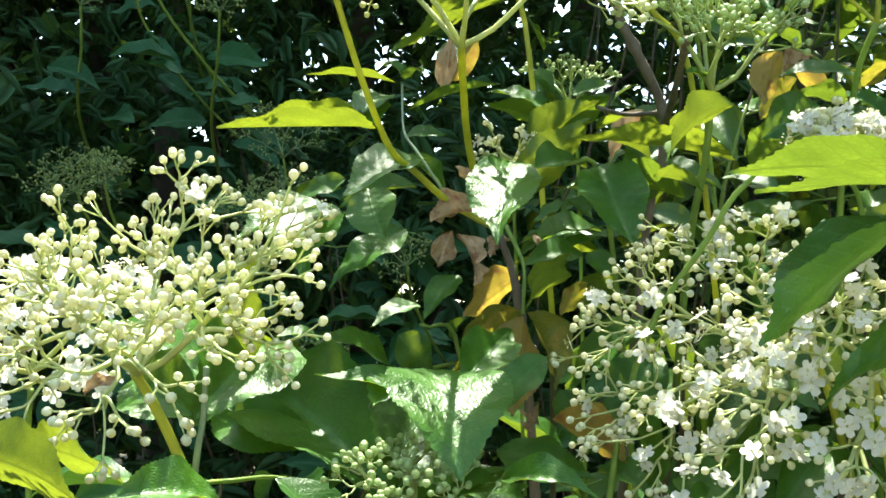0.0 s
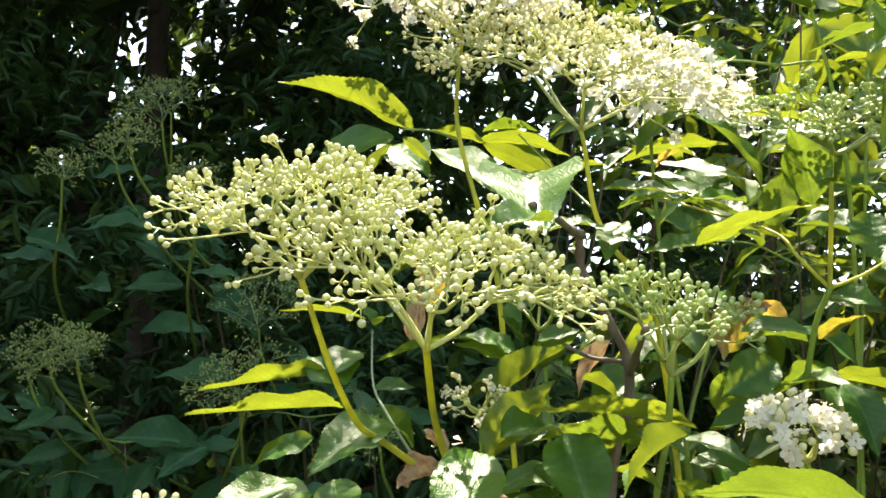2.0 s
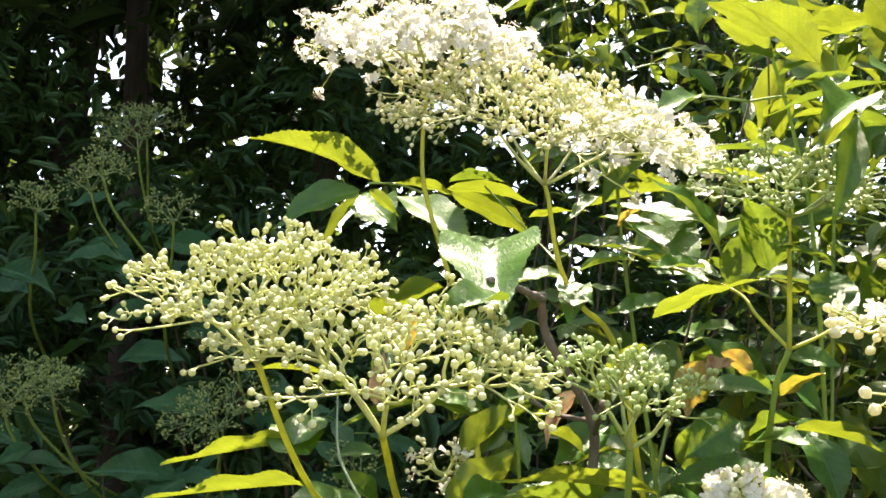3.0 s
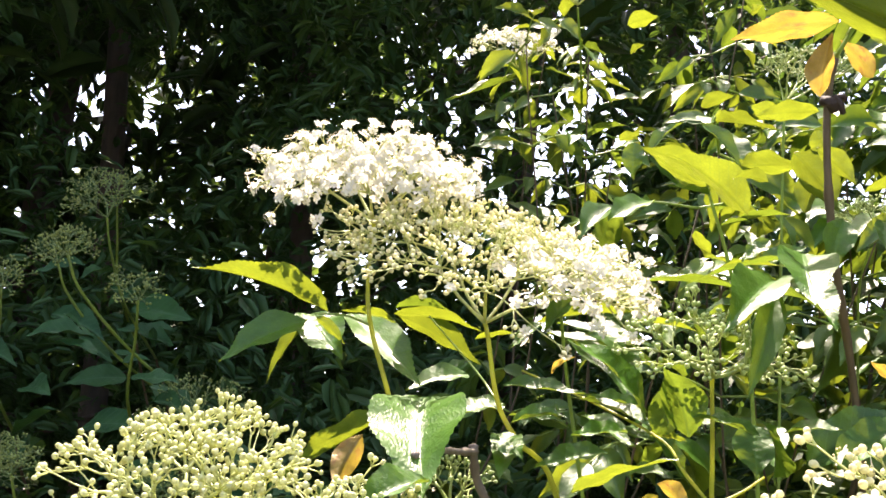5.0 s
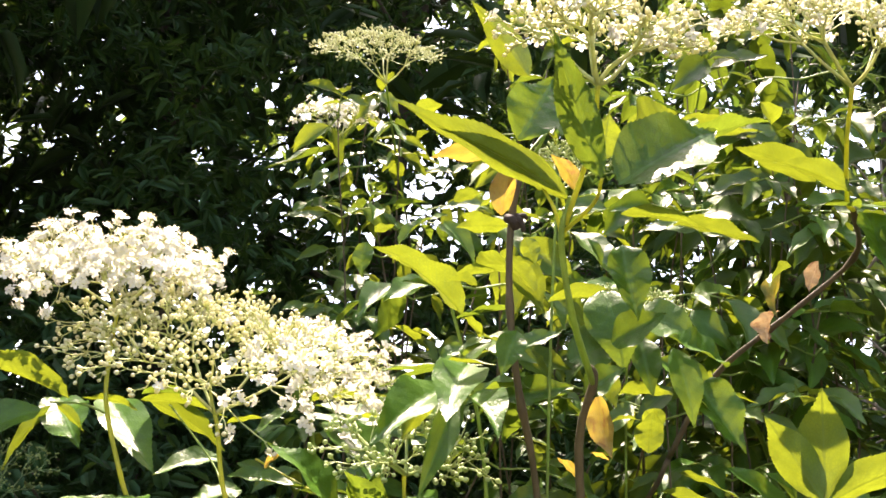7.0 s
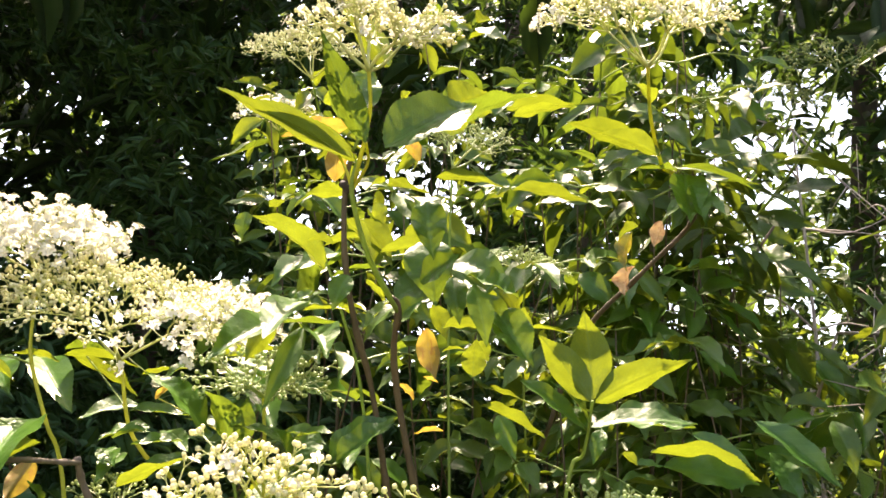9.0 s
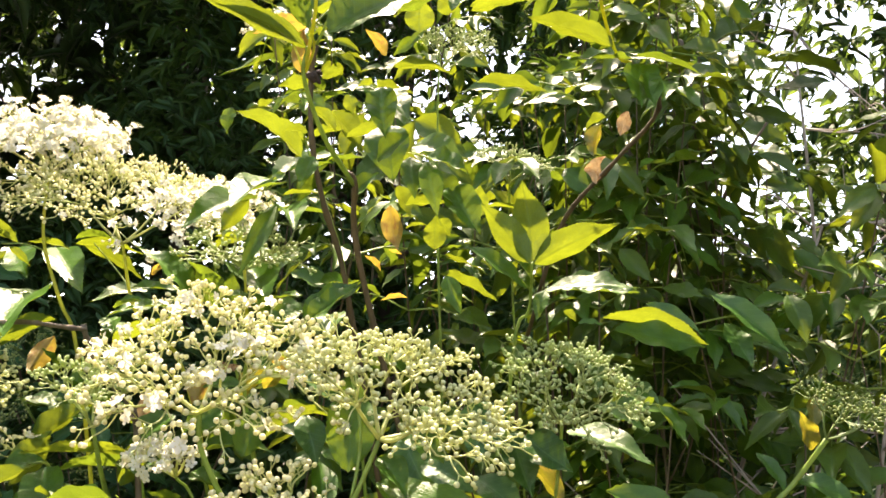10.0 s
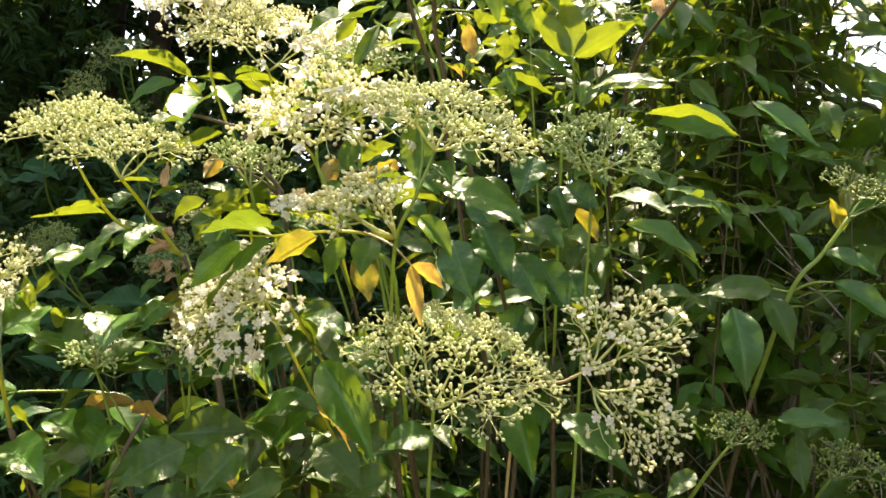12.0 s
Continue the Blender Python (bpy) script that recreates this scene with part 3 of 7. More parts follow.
def east_spots(rng, n):
    """Unseen crowns and scrub, added to block sky light from the east."""
    x = 1.75 + rng.uniform(0, 1, n) * 2.2
    y = rng.uniform(-2.0, 2.2, n)
    z = rng.uniform(0, 1, n) * 5.2 * (1 - 0.5 * np.abs((y - 0.1) / 2.1) ** 2.5) * (1 - 0.35 * np.abs((x - 2.85) / 1.1) ** 2) + rng.normal(0, 0.12, n)
    x, y = x + rng.normal(0, 0.1, n), y + rng.normal(0, 0.16, n)
    z = np.maximum(z, 0.02)
    return lumps(np.stack([x, y, z], 1), 1.3, -0.12, 12)


def under_spots(rng, n):
    """Dark undergrowth at the foot of the wood."""
    x = rng.uniform(-4.5, 4.5, n)
    y, z = rng.uniform(3.3, 4.6, n), rng.uniform(0, 1, n) ** 0.8 * np.where(x < 0.9, 2.55, 1.85)
    keep = ~window_west(x, y, z) | (rng.uniform(0, 1, n) < 0.3)
    return np.stack([x, y, z], 1)[keep]


strewn("undergrowth", HEDGE, 19000, under_spots, 0.17, 8, "dark undergrowth at the foot of the wood", "undergrowth")


def west_spots(rng, n):
    """Scrub and crowns out of view to the west, added to dim the hedge."""
    x = -1.7 - rng.uniform(0, 1, n) * 2.0
    y = rng.uniform(-2.2, 1.3, n)
    z = rng.uniform(0, 1, n) * 4.8 * (1 - 0.5 * np.abs((y + 0.45) / 1.75) ** 2.5) * (1 - 0.35 * np.abs((x + 2.7) / 1.0) ** 2) + rng.normal(0, 0.12, n)
    x, y = x + rng.normal(0, 0.1, n), y + rng.normal(0, 0.16, n)
    z = np.maximum(z, 0.02)
    return lumps(np.stack([x, y, z], 1), 1.3, -0.12, 15)


strewn("west_shade_scrub", HEDGE, 20000, west_spots, 0.15, 7, "unseen added scrub that cuts sky light from the west", "foliage")
strewn("east_shade_scrub", HEDGE, 22000, east_spots, 0.15, 6, "unseen added scrub that blocks sky light from the east", "foliage")


def glint_spots(rng, n):
    """Sunlit scrub behind the shaded bush to the east."""
    pts = np.stack([rng.uniform(0.70, 2.6, n), rng.uniform(1.15, 3.3, n), rng.uniform(0, 1, n) ** 0.6 * 1.9], 1)
    pts = pts[pts[:, 2] < 0.95 + 0.33 * pts[:, 1]]
    return lumps(pts, 3.0, -0.1, 21)


# The scrub's sunlit look comes partly from its brighter leaf tint
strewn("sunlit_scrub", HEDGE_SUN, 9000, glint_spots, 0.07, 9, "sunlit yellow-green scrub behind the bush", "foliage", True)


def thicket_spots(rng, n):
    """Small leaves of the thicket between the bush and the hedge to the east."""
    pts = np.stack([rng.uniform(0.45, 1.7, n), rng.uniform(1.1, 1.75, n), rng.uniform(0.35, 1.9, n)], 1)
    pts = pts[((pts[:, 2] < 1.5) | (pts[:, 0] < 0.82)) & (rng.uniform(0, 1, n) < glade(*pts.T))]
    return lumps(pts, 5.0, 0.10, 31)


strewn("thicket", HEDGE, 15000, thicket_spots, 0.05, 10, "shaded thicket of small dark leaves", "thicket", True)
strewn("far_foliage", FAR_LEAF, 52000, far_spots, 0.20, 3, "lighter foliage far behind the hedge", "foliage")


def tree(at, height, radius, seed):
    rng = np.random.default_rng(seed)
    t = new("tree")
    t.location = at
    g = Gather()
    line = smooth_line([(0, 0, -0.1), (rng.normal(0, 0.05), 0, height * 0.3), (rng.normal(0, 0.12), rng.normal(0, 0.1), height * 0.65), (rng.normal(0, 0.2), 0, height)], 7)
    add_tube(g, line, np.linspace(radius, radius * 0.4, len(line)) * rng.uniform(0.92, 1.1, len(line)), 10)
    part("trunk", g.mesh("trunk", TRUNK), t)
    for k in range(9):
        z = rng.uniform(0.15, 0.95)
        i = int(z * (len(line) - 1))
        a = rng.uniform(0, 2 * math.pi)
        d = np.array([math.cos(a), math.sin(a), rng.uniform(0.2, 0.9)])
        p = line[i]
        length = rng.uniform(0.5, 1.5)
        g = Gather()
        q = smooth_line([p, p + d * length * 0.4 + rng.normal(0, 0.05, 3), p + d * length + rng.normal(0, 0.12, 3)], 4)
        add_tube(g, q, np.linspace(radius * 0.3, 0.004, len(q)), 6)
        part("limb", g.mesh("limb", TRUNK), t)
    return tagged(t, "slim dark tree trunk in the shaded wood", "tree", "trees behind the hedge")


for k, (x, y, r) in enumerate([(-1.05, 3.1, 0.055), (-1.55, 3.6, 0.08), (-0.55, 3.4, 0.05), (0.2, 3.9, 0.07), (-2.2, 4.0, 0.09), (0.9, 3.6, 0.06), (3.7, 3.0, 0.05), (2.4, 3.9, 0.08), (-0.9, 4.6, 0.09), (1.3, 4.9, 0.09)]):
    tree((x, y, 0), 5.6 + 0.2 * (k % 4), r, 40 + k)


def hedge_head(fork, centre, radius, count, seed):
    """An elder head in the shade against the hedge, on a thin stem."""
    s = shoot("elder_shoot", fork, "shaded elder shoot with a shade-darkened green bud cluster in the hedge", "plant shoot", "elder shoots in the hedge", 0.75)
    f = np.array(fork)
    bend = 0.05 * math.sin(seed * 2.3)
    stalk(s, [tuple(f + (bend * 2, 0.30, -0.14)), tuple(f + (bend, 0.12, -0.09)), tuple(f + (bend * 0.2, 0.03, -0.035)), fork], 0.0020, 0.0013, STALK)
    umbel(s, fork, centre, radius, (0.25 * math.sin(seed), -0.65, 0.75), count * 1.9, 0.0013, 0.0, 0.012, BUD_SHADE, 1, 5, seed, ray=RAY_SHADE)
    rng = random.Random(seed)
    for k in range(5):
        a = rng.uniform(0, 6.28)
        b = f + (bend * 0.4 + 0.02 * (k - 2), 0.06 + 0.04 * k, -0.05 - 0.02 * k)
        d = np.array([math.cos(a), 0.4 * math.sin(a) - 0.2, rng.uniform(-0.5, 0.2)]) * rng.uniform(0.06, 0.095)
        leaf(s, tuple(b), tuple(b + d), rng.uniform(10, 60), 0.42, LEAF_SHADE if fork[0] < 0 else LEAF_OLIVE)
    return s


# ---- leafy shoots that fill the bush ----


def leafy_shoot(root, top, nodes, size, mats, seed, label, group="leafy elder shoots"):
    """A cane from the ground with opposite pinnate leaves on its upper part."""
    rng = random.Random(seed)
    s = new("leafy_shoot")
    s.location = root
    r, e = np.array(root, float), np.array(top, float) - np.array(root, float)
    line = smooth_line([(0, 0, -0.02), e * 0.35 + (rng.uniform(-0.12, 0.12), rng.uniform(0, 0.08), 0), e * 0.62 + (rng.uniform(-0.09, 0.09), rng.uniform(0, 0.06), 0), e * 0.82 + (rng.uniform(-0.05, 0.05), rng.uniform(-0.02, 0.03), 0), e], 6)
    g = Gather()
    add_tube(g, line, np.linspace(0.0020, 0.0007, len(line)), 7)
    part("cane", g.mesh("cane", CANE), s)
    k = len(line) - 1
    for i in range(nodes):
        b = line[k - int(i * 0.62 * k / nodes)]
        turn = rng.uniform(0, math.pi)
        for side in (0, math.pi):
            mat = rng.choice(mats)
            a = turn + side + rng.uniform(-0.3, 0.3)
            long = size * rng.uniform(0.75, 1.15)
            out = np.array([math.cos(a), math.sin(a), rng.uniform(-0.1, 0.45)])
            end = b + out * long + np.array([0, 0, -0.22 * long])
            rib = smooth_line([b, b + out * long * 0.5, end], 5)
            g = Gather()
            add_tube(g, rib, np.linspace(0.0011, 0.0005, len(rib)), 5)
            part("leaf_stalk", g.mesh("leaf_stalk", STALK), s)
            across = np.array([-math.sin(a), math.cos(a), 0])
            for q in range(5):
                at = rib[-1] if q == 4 else rib[4 + 3 * (q // 2)]
                d = out * (1.0 if q == 4 else 0.55) + across * (0 if q == 4 else (1 if q % 2 else -1) * 0.8) + np.array([0, 0, rng.uniform(-1.5, 0.05)])
                d = d / np.linalg.norm(d) * size * rng.uniform(0.42, 0.80)
                ob = new("leaflet", rng.choice(PLAIN_BLADES[mat.name]))
                ob.parent = s
                ob.matrix_basis = leaf_pose(tuple(at), tuple(at + d), rng.uniform(5, 75), rng.uniform(0.32, 0.50), rng.uniform(-40, 40))
    return tagged(s, label, "plant shoot", group)


bush = random.Random(8)
for k in range(8):        # shaded bush to the east
    x, y = bush.uniform(0.42, 0.68), bush.uniform(0.62, 1.10)
    leafy_shoot((x + 0.05, y + 0.1, 0), (x, y, bush.uniform(1.15, 1.35) + 0.45 * (y - 0.6)), 5, 0.066, [LEAF_OLIVE, LEAF_OLIVE, LEAF], 100 + k, "shaded elder shoot with dark green paired leaflets")
for k in range(7):        # sunlit tops behind the canes
    x, y = bush.uniform(0.20, 0.75), bush.uniform(0.56, 0.8)
    leafy_shoot((x + bush.uniform(-0.2, 0.25), y + 0.35, 0), (x, y, bush.uniform(1.35, 1.52)), 7, 0.080, [LEAF_BRIGHT, LEAF_BRIGHT, LEAF], 140 + k, "sunlit elder shoot with yellow-green leaflets")
# Olive and deep leaf tints darken these low shoots in place of shade
for k in range(22):       # low middle of the bush
    x, y = bush.uniform(-0.08, 0.40), bush.uniform(0.40, 0.66)
    leafy_shoot((x + bush.uniform(-0.15, 0.2), y + 0.32, 0), (x, y, bush.uniform(0.96, 1.13) - (0.10 if x > 0.2 else 0.0)), 4, 0.080, [LEAF, LEAF_OLIVE, LEAF_OLIVE, LEAF_SHADE_DEEP], 170 + k, "low elder shoot with green toothed leaflets")
for k in range(17):       # low front of the bush, under the flower heads
    x, y = bush.uniform(-0.10, 0.40), bush.uniform(0.34, 0.50)
    leafy_shoot((x + bush.uniform(-0.15, 0.2), y + 0.32, 0), (x, y, bush.uniform(0.84, 1.02) - (0.22 if x > 0.14 else 0.0)), 4, 0.08, [LEAF, LEAF_OLIVE, LEAF, LEAF_SHADE_DEEP, LEAF_OLIVE, LEAF_BRIGHT], 230 + k, "low elder shoot with broad green leaflets")
for k in range(15):       # tall shaded shoots to the east
    x, y = bush.uniform(0.40, 0.58), bush.uniform(0.72, 1.0)
    leafy_shoot((x + bush.uniform(-0.1, 0.2), y + 0.25, 0), (x, y, bush.uniform(1.45, 1.72)), 5, 0.074, [LEAF, LEAF_OLIVE, LEAF_OLIVE, LEAF_BRIGHT], 260 + k, "tall shaded elder shoot with dark green leaflets")
for k in range(6):        # high shaded shoots against the sky
    x, y = bush.uniform(0.46, 0.59), bush.uniform(0.82, 1.0)
    leafy_shoot((x + bush.uniform(-0.1, 0.2), y + 0.25, 0), (x, y, bush.uniform(1.68, 1.88)), 7, 0.088, [LEAF, LEAF_OLIVE, LEAF_OLIVE], 350 + k, "high shaded elder shoot with olive green leaflets")
for k in range(6):        # thinner shaded shoots farther east
    x, y = bush.uniform(0.50, 0.68), bush.uniform(0.78, 1.12)
    leafy_shoot((x + bush.uniform(-0.1, 0.2), y + 0.25, 0), (x, y, bush.uniform(1.36, 1.62) + 0.10 * (y - 0.8)), 6, 0.078, [LEAF, LEAF_OLIVE, LEAF_OLIVE], 320 + k, "shaded elder shoot with dull green leaflets against the sky")
for k in range(11):       # small sunlit tops over the flower heads
    x, y = bush.uniform(0.10, 0.42), bush.uniform(0.86, 1.05)
    leafy_shoot((x + bush.uniform(-0.2, 0.2), y + 0.3, 0), (x, y, bush.uniform(1.58, 1.86)), 6, 0.06, [LEAF_BRIGHT, LEAF_BRIGHT, LEAF], 290 + k, "sunlit elder top with small yellow-green leaflets")
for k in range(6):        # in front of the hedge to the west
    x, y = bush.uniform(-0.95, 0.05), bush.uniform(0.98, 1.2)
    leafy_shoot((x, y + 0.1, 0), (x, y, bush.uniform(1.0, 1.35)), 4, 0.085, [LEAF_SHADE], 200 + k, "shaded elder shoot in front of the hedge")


def dead_twigs(at, size, seed):
    """A tangle of bare grey twigs that leans on the ground."""
    rng = np.random.default_rng(seed)
    s = new("dead_twig")
    s.location = at
    main = smooth_line([(0, 0, -0.02), (rng.normal(0, 0.05), 0.02, size * 0.4), (rng.normal(0, 0.12), -0.05, size * 0.75), (rng.normal(0, 0.2), -0.1, size)], 6)
    g = Gather()
    add_tube(g, main, np.linspace(0.006, 0.0016, len(main)), 7)
    part("stem", g.mesh("stem", DEAD), s)
    for k in range(16):
        p = main[int(rng.integers(len(main) // 3, len(main)))]
        d = rng.normal(0, 1, 3) * (1, 0.6, 0.5) + (0, 0, 0.25)
        d /= np.linalg.norm(d)
        long = rng.uniform(0.10, 0.34)
        q = smooth_line([p, p + d * long * 0.5 + rng.normal(0, 0.012, 3), p + d * long + rng.normal(0, 0.03, 3)], 4)
        g = Gather()
        add_tube(g, q, np.linspace(0.0019, 0.0006, len(q)), 5)
        for m in range(3):
            e = q[int(rng.integers(2, len(q)))]
            f = d + rng.normal(0, 0.7, 3)
            add_tube(g, smooth_line([e, e + f * 0.05], 2), np.linspace(0.0010, 0.0004, 3), 4)
        part("twig", g.mesh("twig", DEAD), s)
    return tagged(s, "bare grey dead twigs in the shade", "twigs", "dead twigs")


for k, (x, y, h) in enumerate([(0.80, 0.95, 1.15), (0.98, 1.05, 1.2), (0.72, 1.05, 1.1), (1.10, 0.9, 1.1), (0.62, 1.15, 1.25), (0.88, 0.85, 1.0), (1.05, 1.2, 1.75), (0.85, 1.25, 1.8), (0.58, 0.85, 1.25), (0.68, 0.80, 1.15), (0.80, 0.80, 1.3), (0.95, 0.85, 1.4), (0.62, 1.0, 1.45)]):
    dead_twigs((x, y, 0), h, 60 + k)

# ---- the elder bush ----

s = shoot("elder_shoot", (-0.0284, 0.2600, 1.0883), "elder shoot with a creamy bud cluster on a yellow-green stalk", "plant shoot", "elder shoots")
stalk(s, [(-0.0365, 0.3000, 1.0374), (-0.0315, 0.2750, 1.0719), (-0.0308, 0.2650, 1.0887), (-0.0354, 0.2560, 1.1039), (-0.0385, 0.2510, 1.1111)], 0.00146, 0.00106, STALK_YELLOW, "stalk")
umbel(s, (-0.0385, 0.2510, 1.1111), (-0.0350, 0.2440, 1.1310), 0.0370, (-0.1, -0.62, 0.72), 560, 0.00101, 0.02, 0.022, BUD_PALE, 2, 5, 1)
leaf(s, (-0.0491, 0.2500, 1.1059), (-0.0412, 0.2500, 1.1098), 40, 0.35, LEAF_DRY)
leaf(s, (-0.0521, 0.2100, 1.0984), (-0.0209, 0.1900, 1.0940), -64, 0.36, LEAF_BRIGHT)
leaf(s, (-0.0832, 0.2950, 1.0881), (-0.0482, 0.2800, 1.0808), -49, 0.5, LEAF_BRIGHT)
leaf(s, (-0.0042, 0.2050, 1.0939), (-0.0188, 0.1920, 1.0956), 32, 0.5, LEAF)

s = shoot("elder_shoot", (-0.0296, 0.2700, 1.0861), "elder leaf shoot with a thin grey-green stem", "plant shoot", "elder shoots")
stalk(s, [(-0.0380, 0.3000, 1.0373), (-0.0303, 0.2720, 1.0857), (-0.0281, 0.2680, 1.1001), (-0.0273, 0.2650, 1.1127)], 0.0009, 0.00067, STALK_GREY, "stalk")
leaf(s, (-0.0295, 0.2660, 1.1009), (-0.0525, 0.2850, 1.1087), 55, 0.55, LEAF)
leaf(s, (-0.0479, 0.3390, 1.0935), (-0.0074, 0.3250, 1.0890), 60, 0.38, LEAF)
leaf(s, (-0.0271, 0.3000, 1.1129), (-0.0283, 0.2920, 1.1379), 6, 0.35, LEAF_BRIGHT)
leaf(s, (-0.0481, 0.3000, 1.1237), (-0.0424, 0.3000, 1.1308), 40, 0.6, LEAF)

s = shoot("elder_shoot", (-0.1179, 0.3600, 1.0829), "elder shoot with a white open flower cluster", "plant shoot", "elder shoots")
stalk(s, [(-0.1169, 0.3800, 1.0055), (-0.1153, 0.3600, 1.0756), (-0.1087, 0.3450, 1.0974)], 0.00123, 0.0009, STALK, "stalk")
umbel(s, (-0.1092, 0.3450, 1.1027), (-0.1024, 0.3350, 1.1226), 0.0380, (0, -0.5, 0.8), 241, 0.00112, 0.95, 0.008, BUD, 2, 5, 2)

s = shoot("elder_shoot", (0.0393, 0.4100, 1.1586), "elder shoot with two flat green-budded flower heads", "plant shoot", "elder shoots")
stalk(s, [(0.0605, 0.4600, 0.9952), (0.0508, 0.4400, 1.0862), (0.0424, 0.4200, 1.1390), (0.0338, 0.4100, 1.1626)], 0.0021, 0.0015, BARK, "stalk")
stalk(s, [(0.0338, 0.4100, 1.1626), (0.0167, 0.4050, 1.1703), (0.0045, 0.3850, 1.1787), (-0.0030, 0.3700, 1.1843), (-0.0098, 0.3450, 1.2015), (-0.0177, 0.3260, 1.2261)], 0.00146, 0.00095, STALK_YELLOW, "stalk")
stalk(s, [(0.0317, 0.4080, 1.1633), (0.0270, 0.3950, 1.1741), (0.0234, 0.3700, 1.1878), (0.0228, 0.3400, 1.1997), (0.0231, 0.3190, 1.2056)], 0.00146, 0.00106, STALK_YELLOW, "stalk")
stalk(s, [(0.0167, 0.4050, 1.1703), (0.0023, 0.4100, 1.1896), (-0.0063, 0.4300, 1.2024), (-0.0108, 0.4500, 1.2257)], 0.00067, 0.00045, STALK_GREY, "petiole")
stalk(s, [(0.0369, 0.4100, 1.1638), (0.0416, 0.4050, 1.1551), (0.0447, 0.4030, 1.1468), (0.0449, 0.4020, 1.1313)], 0.00095, 0.00067, STALK, "petiole")
umbel(s, (-0.0177, 0.3260, 1.2261), (-0.0256, 0.3300, 1.2560), 0.0425, (-0.14, -0.40, 0.92), 500, 0.00114, 0, 0.012, BUD, 2, 5, 3)
umbel(s, (0.0231, 0.3190, 1.2056), (0.0215, 0.3170, 1.2350), 0.0500, (0.1, -0.36, 0.93), 560, 0.00114, 0, 0.012, BUD, 2, 5, 4)
leaf(s, (-0.0061, 0.3600, 1.1893), (-0.0538, 0.3400, 1.1826), -12, 0.24, LEAF_BRIGHT)
leaf(s, (-0.0203, 0.4100, 1.2033), (-0.0640, 0.3850, 1.1925), -20, 0.28, LEAF_BRIGHT)
leaf(s, (0.0052, 0.4000, 1.1857), (-0.0176, 0.3650, 1.1647), 60, 0.42, LEAF)
leaf(s, (-0.0125, 0.4000, 1.1987), (-0.0314, 0.4200, 1.2101), 40, 0.7, LEAF)
leaf(s, (-0.0186, 0.4000, 1.2022), (-0.0109, 0.4200, 1.2132), 45, 0.6, LEAF)
leaf(s, (-0.0049, 0.3400, 1.1658), (0.0032, 0.3300, 1.1491), 60, 0.7, LEAF_BRIGHT)
leaf(s, (-0.0248, 0.4100, 1.1788), (-0.0459, 0.4100, 1.1673), 50, 0.42, LEAF)
leaf(s, (-0.0209, 0.3620, 1.1628), (-0.0436, 0.3342, 1.1470), 32, 0.428, LEAF)
leaf(s, (-0.0307, 0.3770, 1.1644), (-0.0204, 0.3313, 1.1366), 32, 0.448, LEAF)
leaf(s, (0.0388, 0.3460, 1.1771), (0.0371, 0.2980, 1.1478), 32, 0.36, LEAF)
leaf(s, (0.0274, 0.4050, 1.1674), (0.0100, 0.3950, 1.1623), -42, 0.5, LEAF_DRY)
leaf(s, (0.0265, 0.4050, 1.1744), (0.0175, 0.4000, 1.1837), -42, 0.4, LEAF_DRY)
leaf(s, (0.0176, 0.4000, 1.1597), (0.0136, 0.3950, 1.1463), -42, 0.6, LEAF_DRY)
leaf(s, (0.0202, 0.4000, 1.1588), (0.0271, 0.3900, 1.1401), -42, 0.4, LEAF_DRY)
leaf(s, (0.0211, 0.4000, 1.1437), (0.0107, 0.3850, 1.1265), 50, 0.42, LEAF)
leaf(s, (0.0425, 0.4750, 1.1484), (0.0202, 0.4600, 1.1286), -42, 0.62, LEAF_YELLOW)
leaf(s, (0.0449, 0.4020, 1.1313), (0.0222, 0.3850, 1.1088), -42, 0.55, LEAF_TURNING)
leaf(s, (0.0450, 0.4020, 1.1303), (0.0429, 0.3800, 1.0959), -42, 0.5, LEAF_YELLOW)
leaf(s, (0.0464, 0.4020, 1.1318), (0.0579, 0.3850, 1.1056), -42, 0.55, LEAF_TURNING)
leaf(s, (-0.0181, 0.4850, 1.2346), (-0.0591, 0.4800, 1.2356), -8, 0.22, LEAF_BRIGHT)
leaf(s, (-0.0099, 0.4500, 1.2276), (-0.0005, 0.4400, 1.2307), 25, 0.6, LEAF)
leaf(s, (-0.0099, 0.4500, 1.2276), (-0.0179, 0.4500, 1.2356), 25, 0.7, LEAF)
leaf(s, (-0.0052, 0.4300, 1.2103), (0.0318, 0.4300, 1.2229), 8, 0.2, LEAF)
leaf(s, (-0.0061, 0.4300, 1.1994), (0.0109, 0.4300, 1.2009), 40, 0.5, LEAF)
leaf(s, (0.0102, 0.4600, 1.2478), (0.0047, 0.4500, 1.2283), 50, 0.4, LEAF_BRIGHT)
leaf(s, (0.0087, 0.4300, 1.2192), (0.0107, 0.4300, 1.2424), 40, 0.35, LEAF_DRY)

s = shoot("elder_shoot", (0.0191, 0.4200, 1.1117), "elder leaf shoot with sunlit serrated leaflets low in the bush", "plant shoot", "elder shoots")
stalk(s, [(0.0310, 0.4600, 0.9814), (0.0223, 0.4200, 1.1119), (0.0083, 0.4000, 1.1251)], 0.00112, 0.00067, STALK, "stalk")
stalk(s, [(0.0223, 0.4200, 1.1119), (-0.0006, 0.3900, 1.1060), (-0.0097, 0.3850, 1.1033)], 0.00078, 0.0005, STALK, "petiole")
leaf(s, (-0.0004, 0.4750, 1.1335), (-0.0180, 0.4545, 1.1225), 32, 0.4, LEAF)
leaf(s, (0.0008, 0.3900, 1.1068), (-0.0228, 0.3650, 1.1203), 42, 0.42, LEAF)
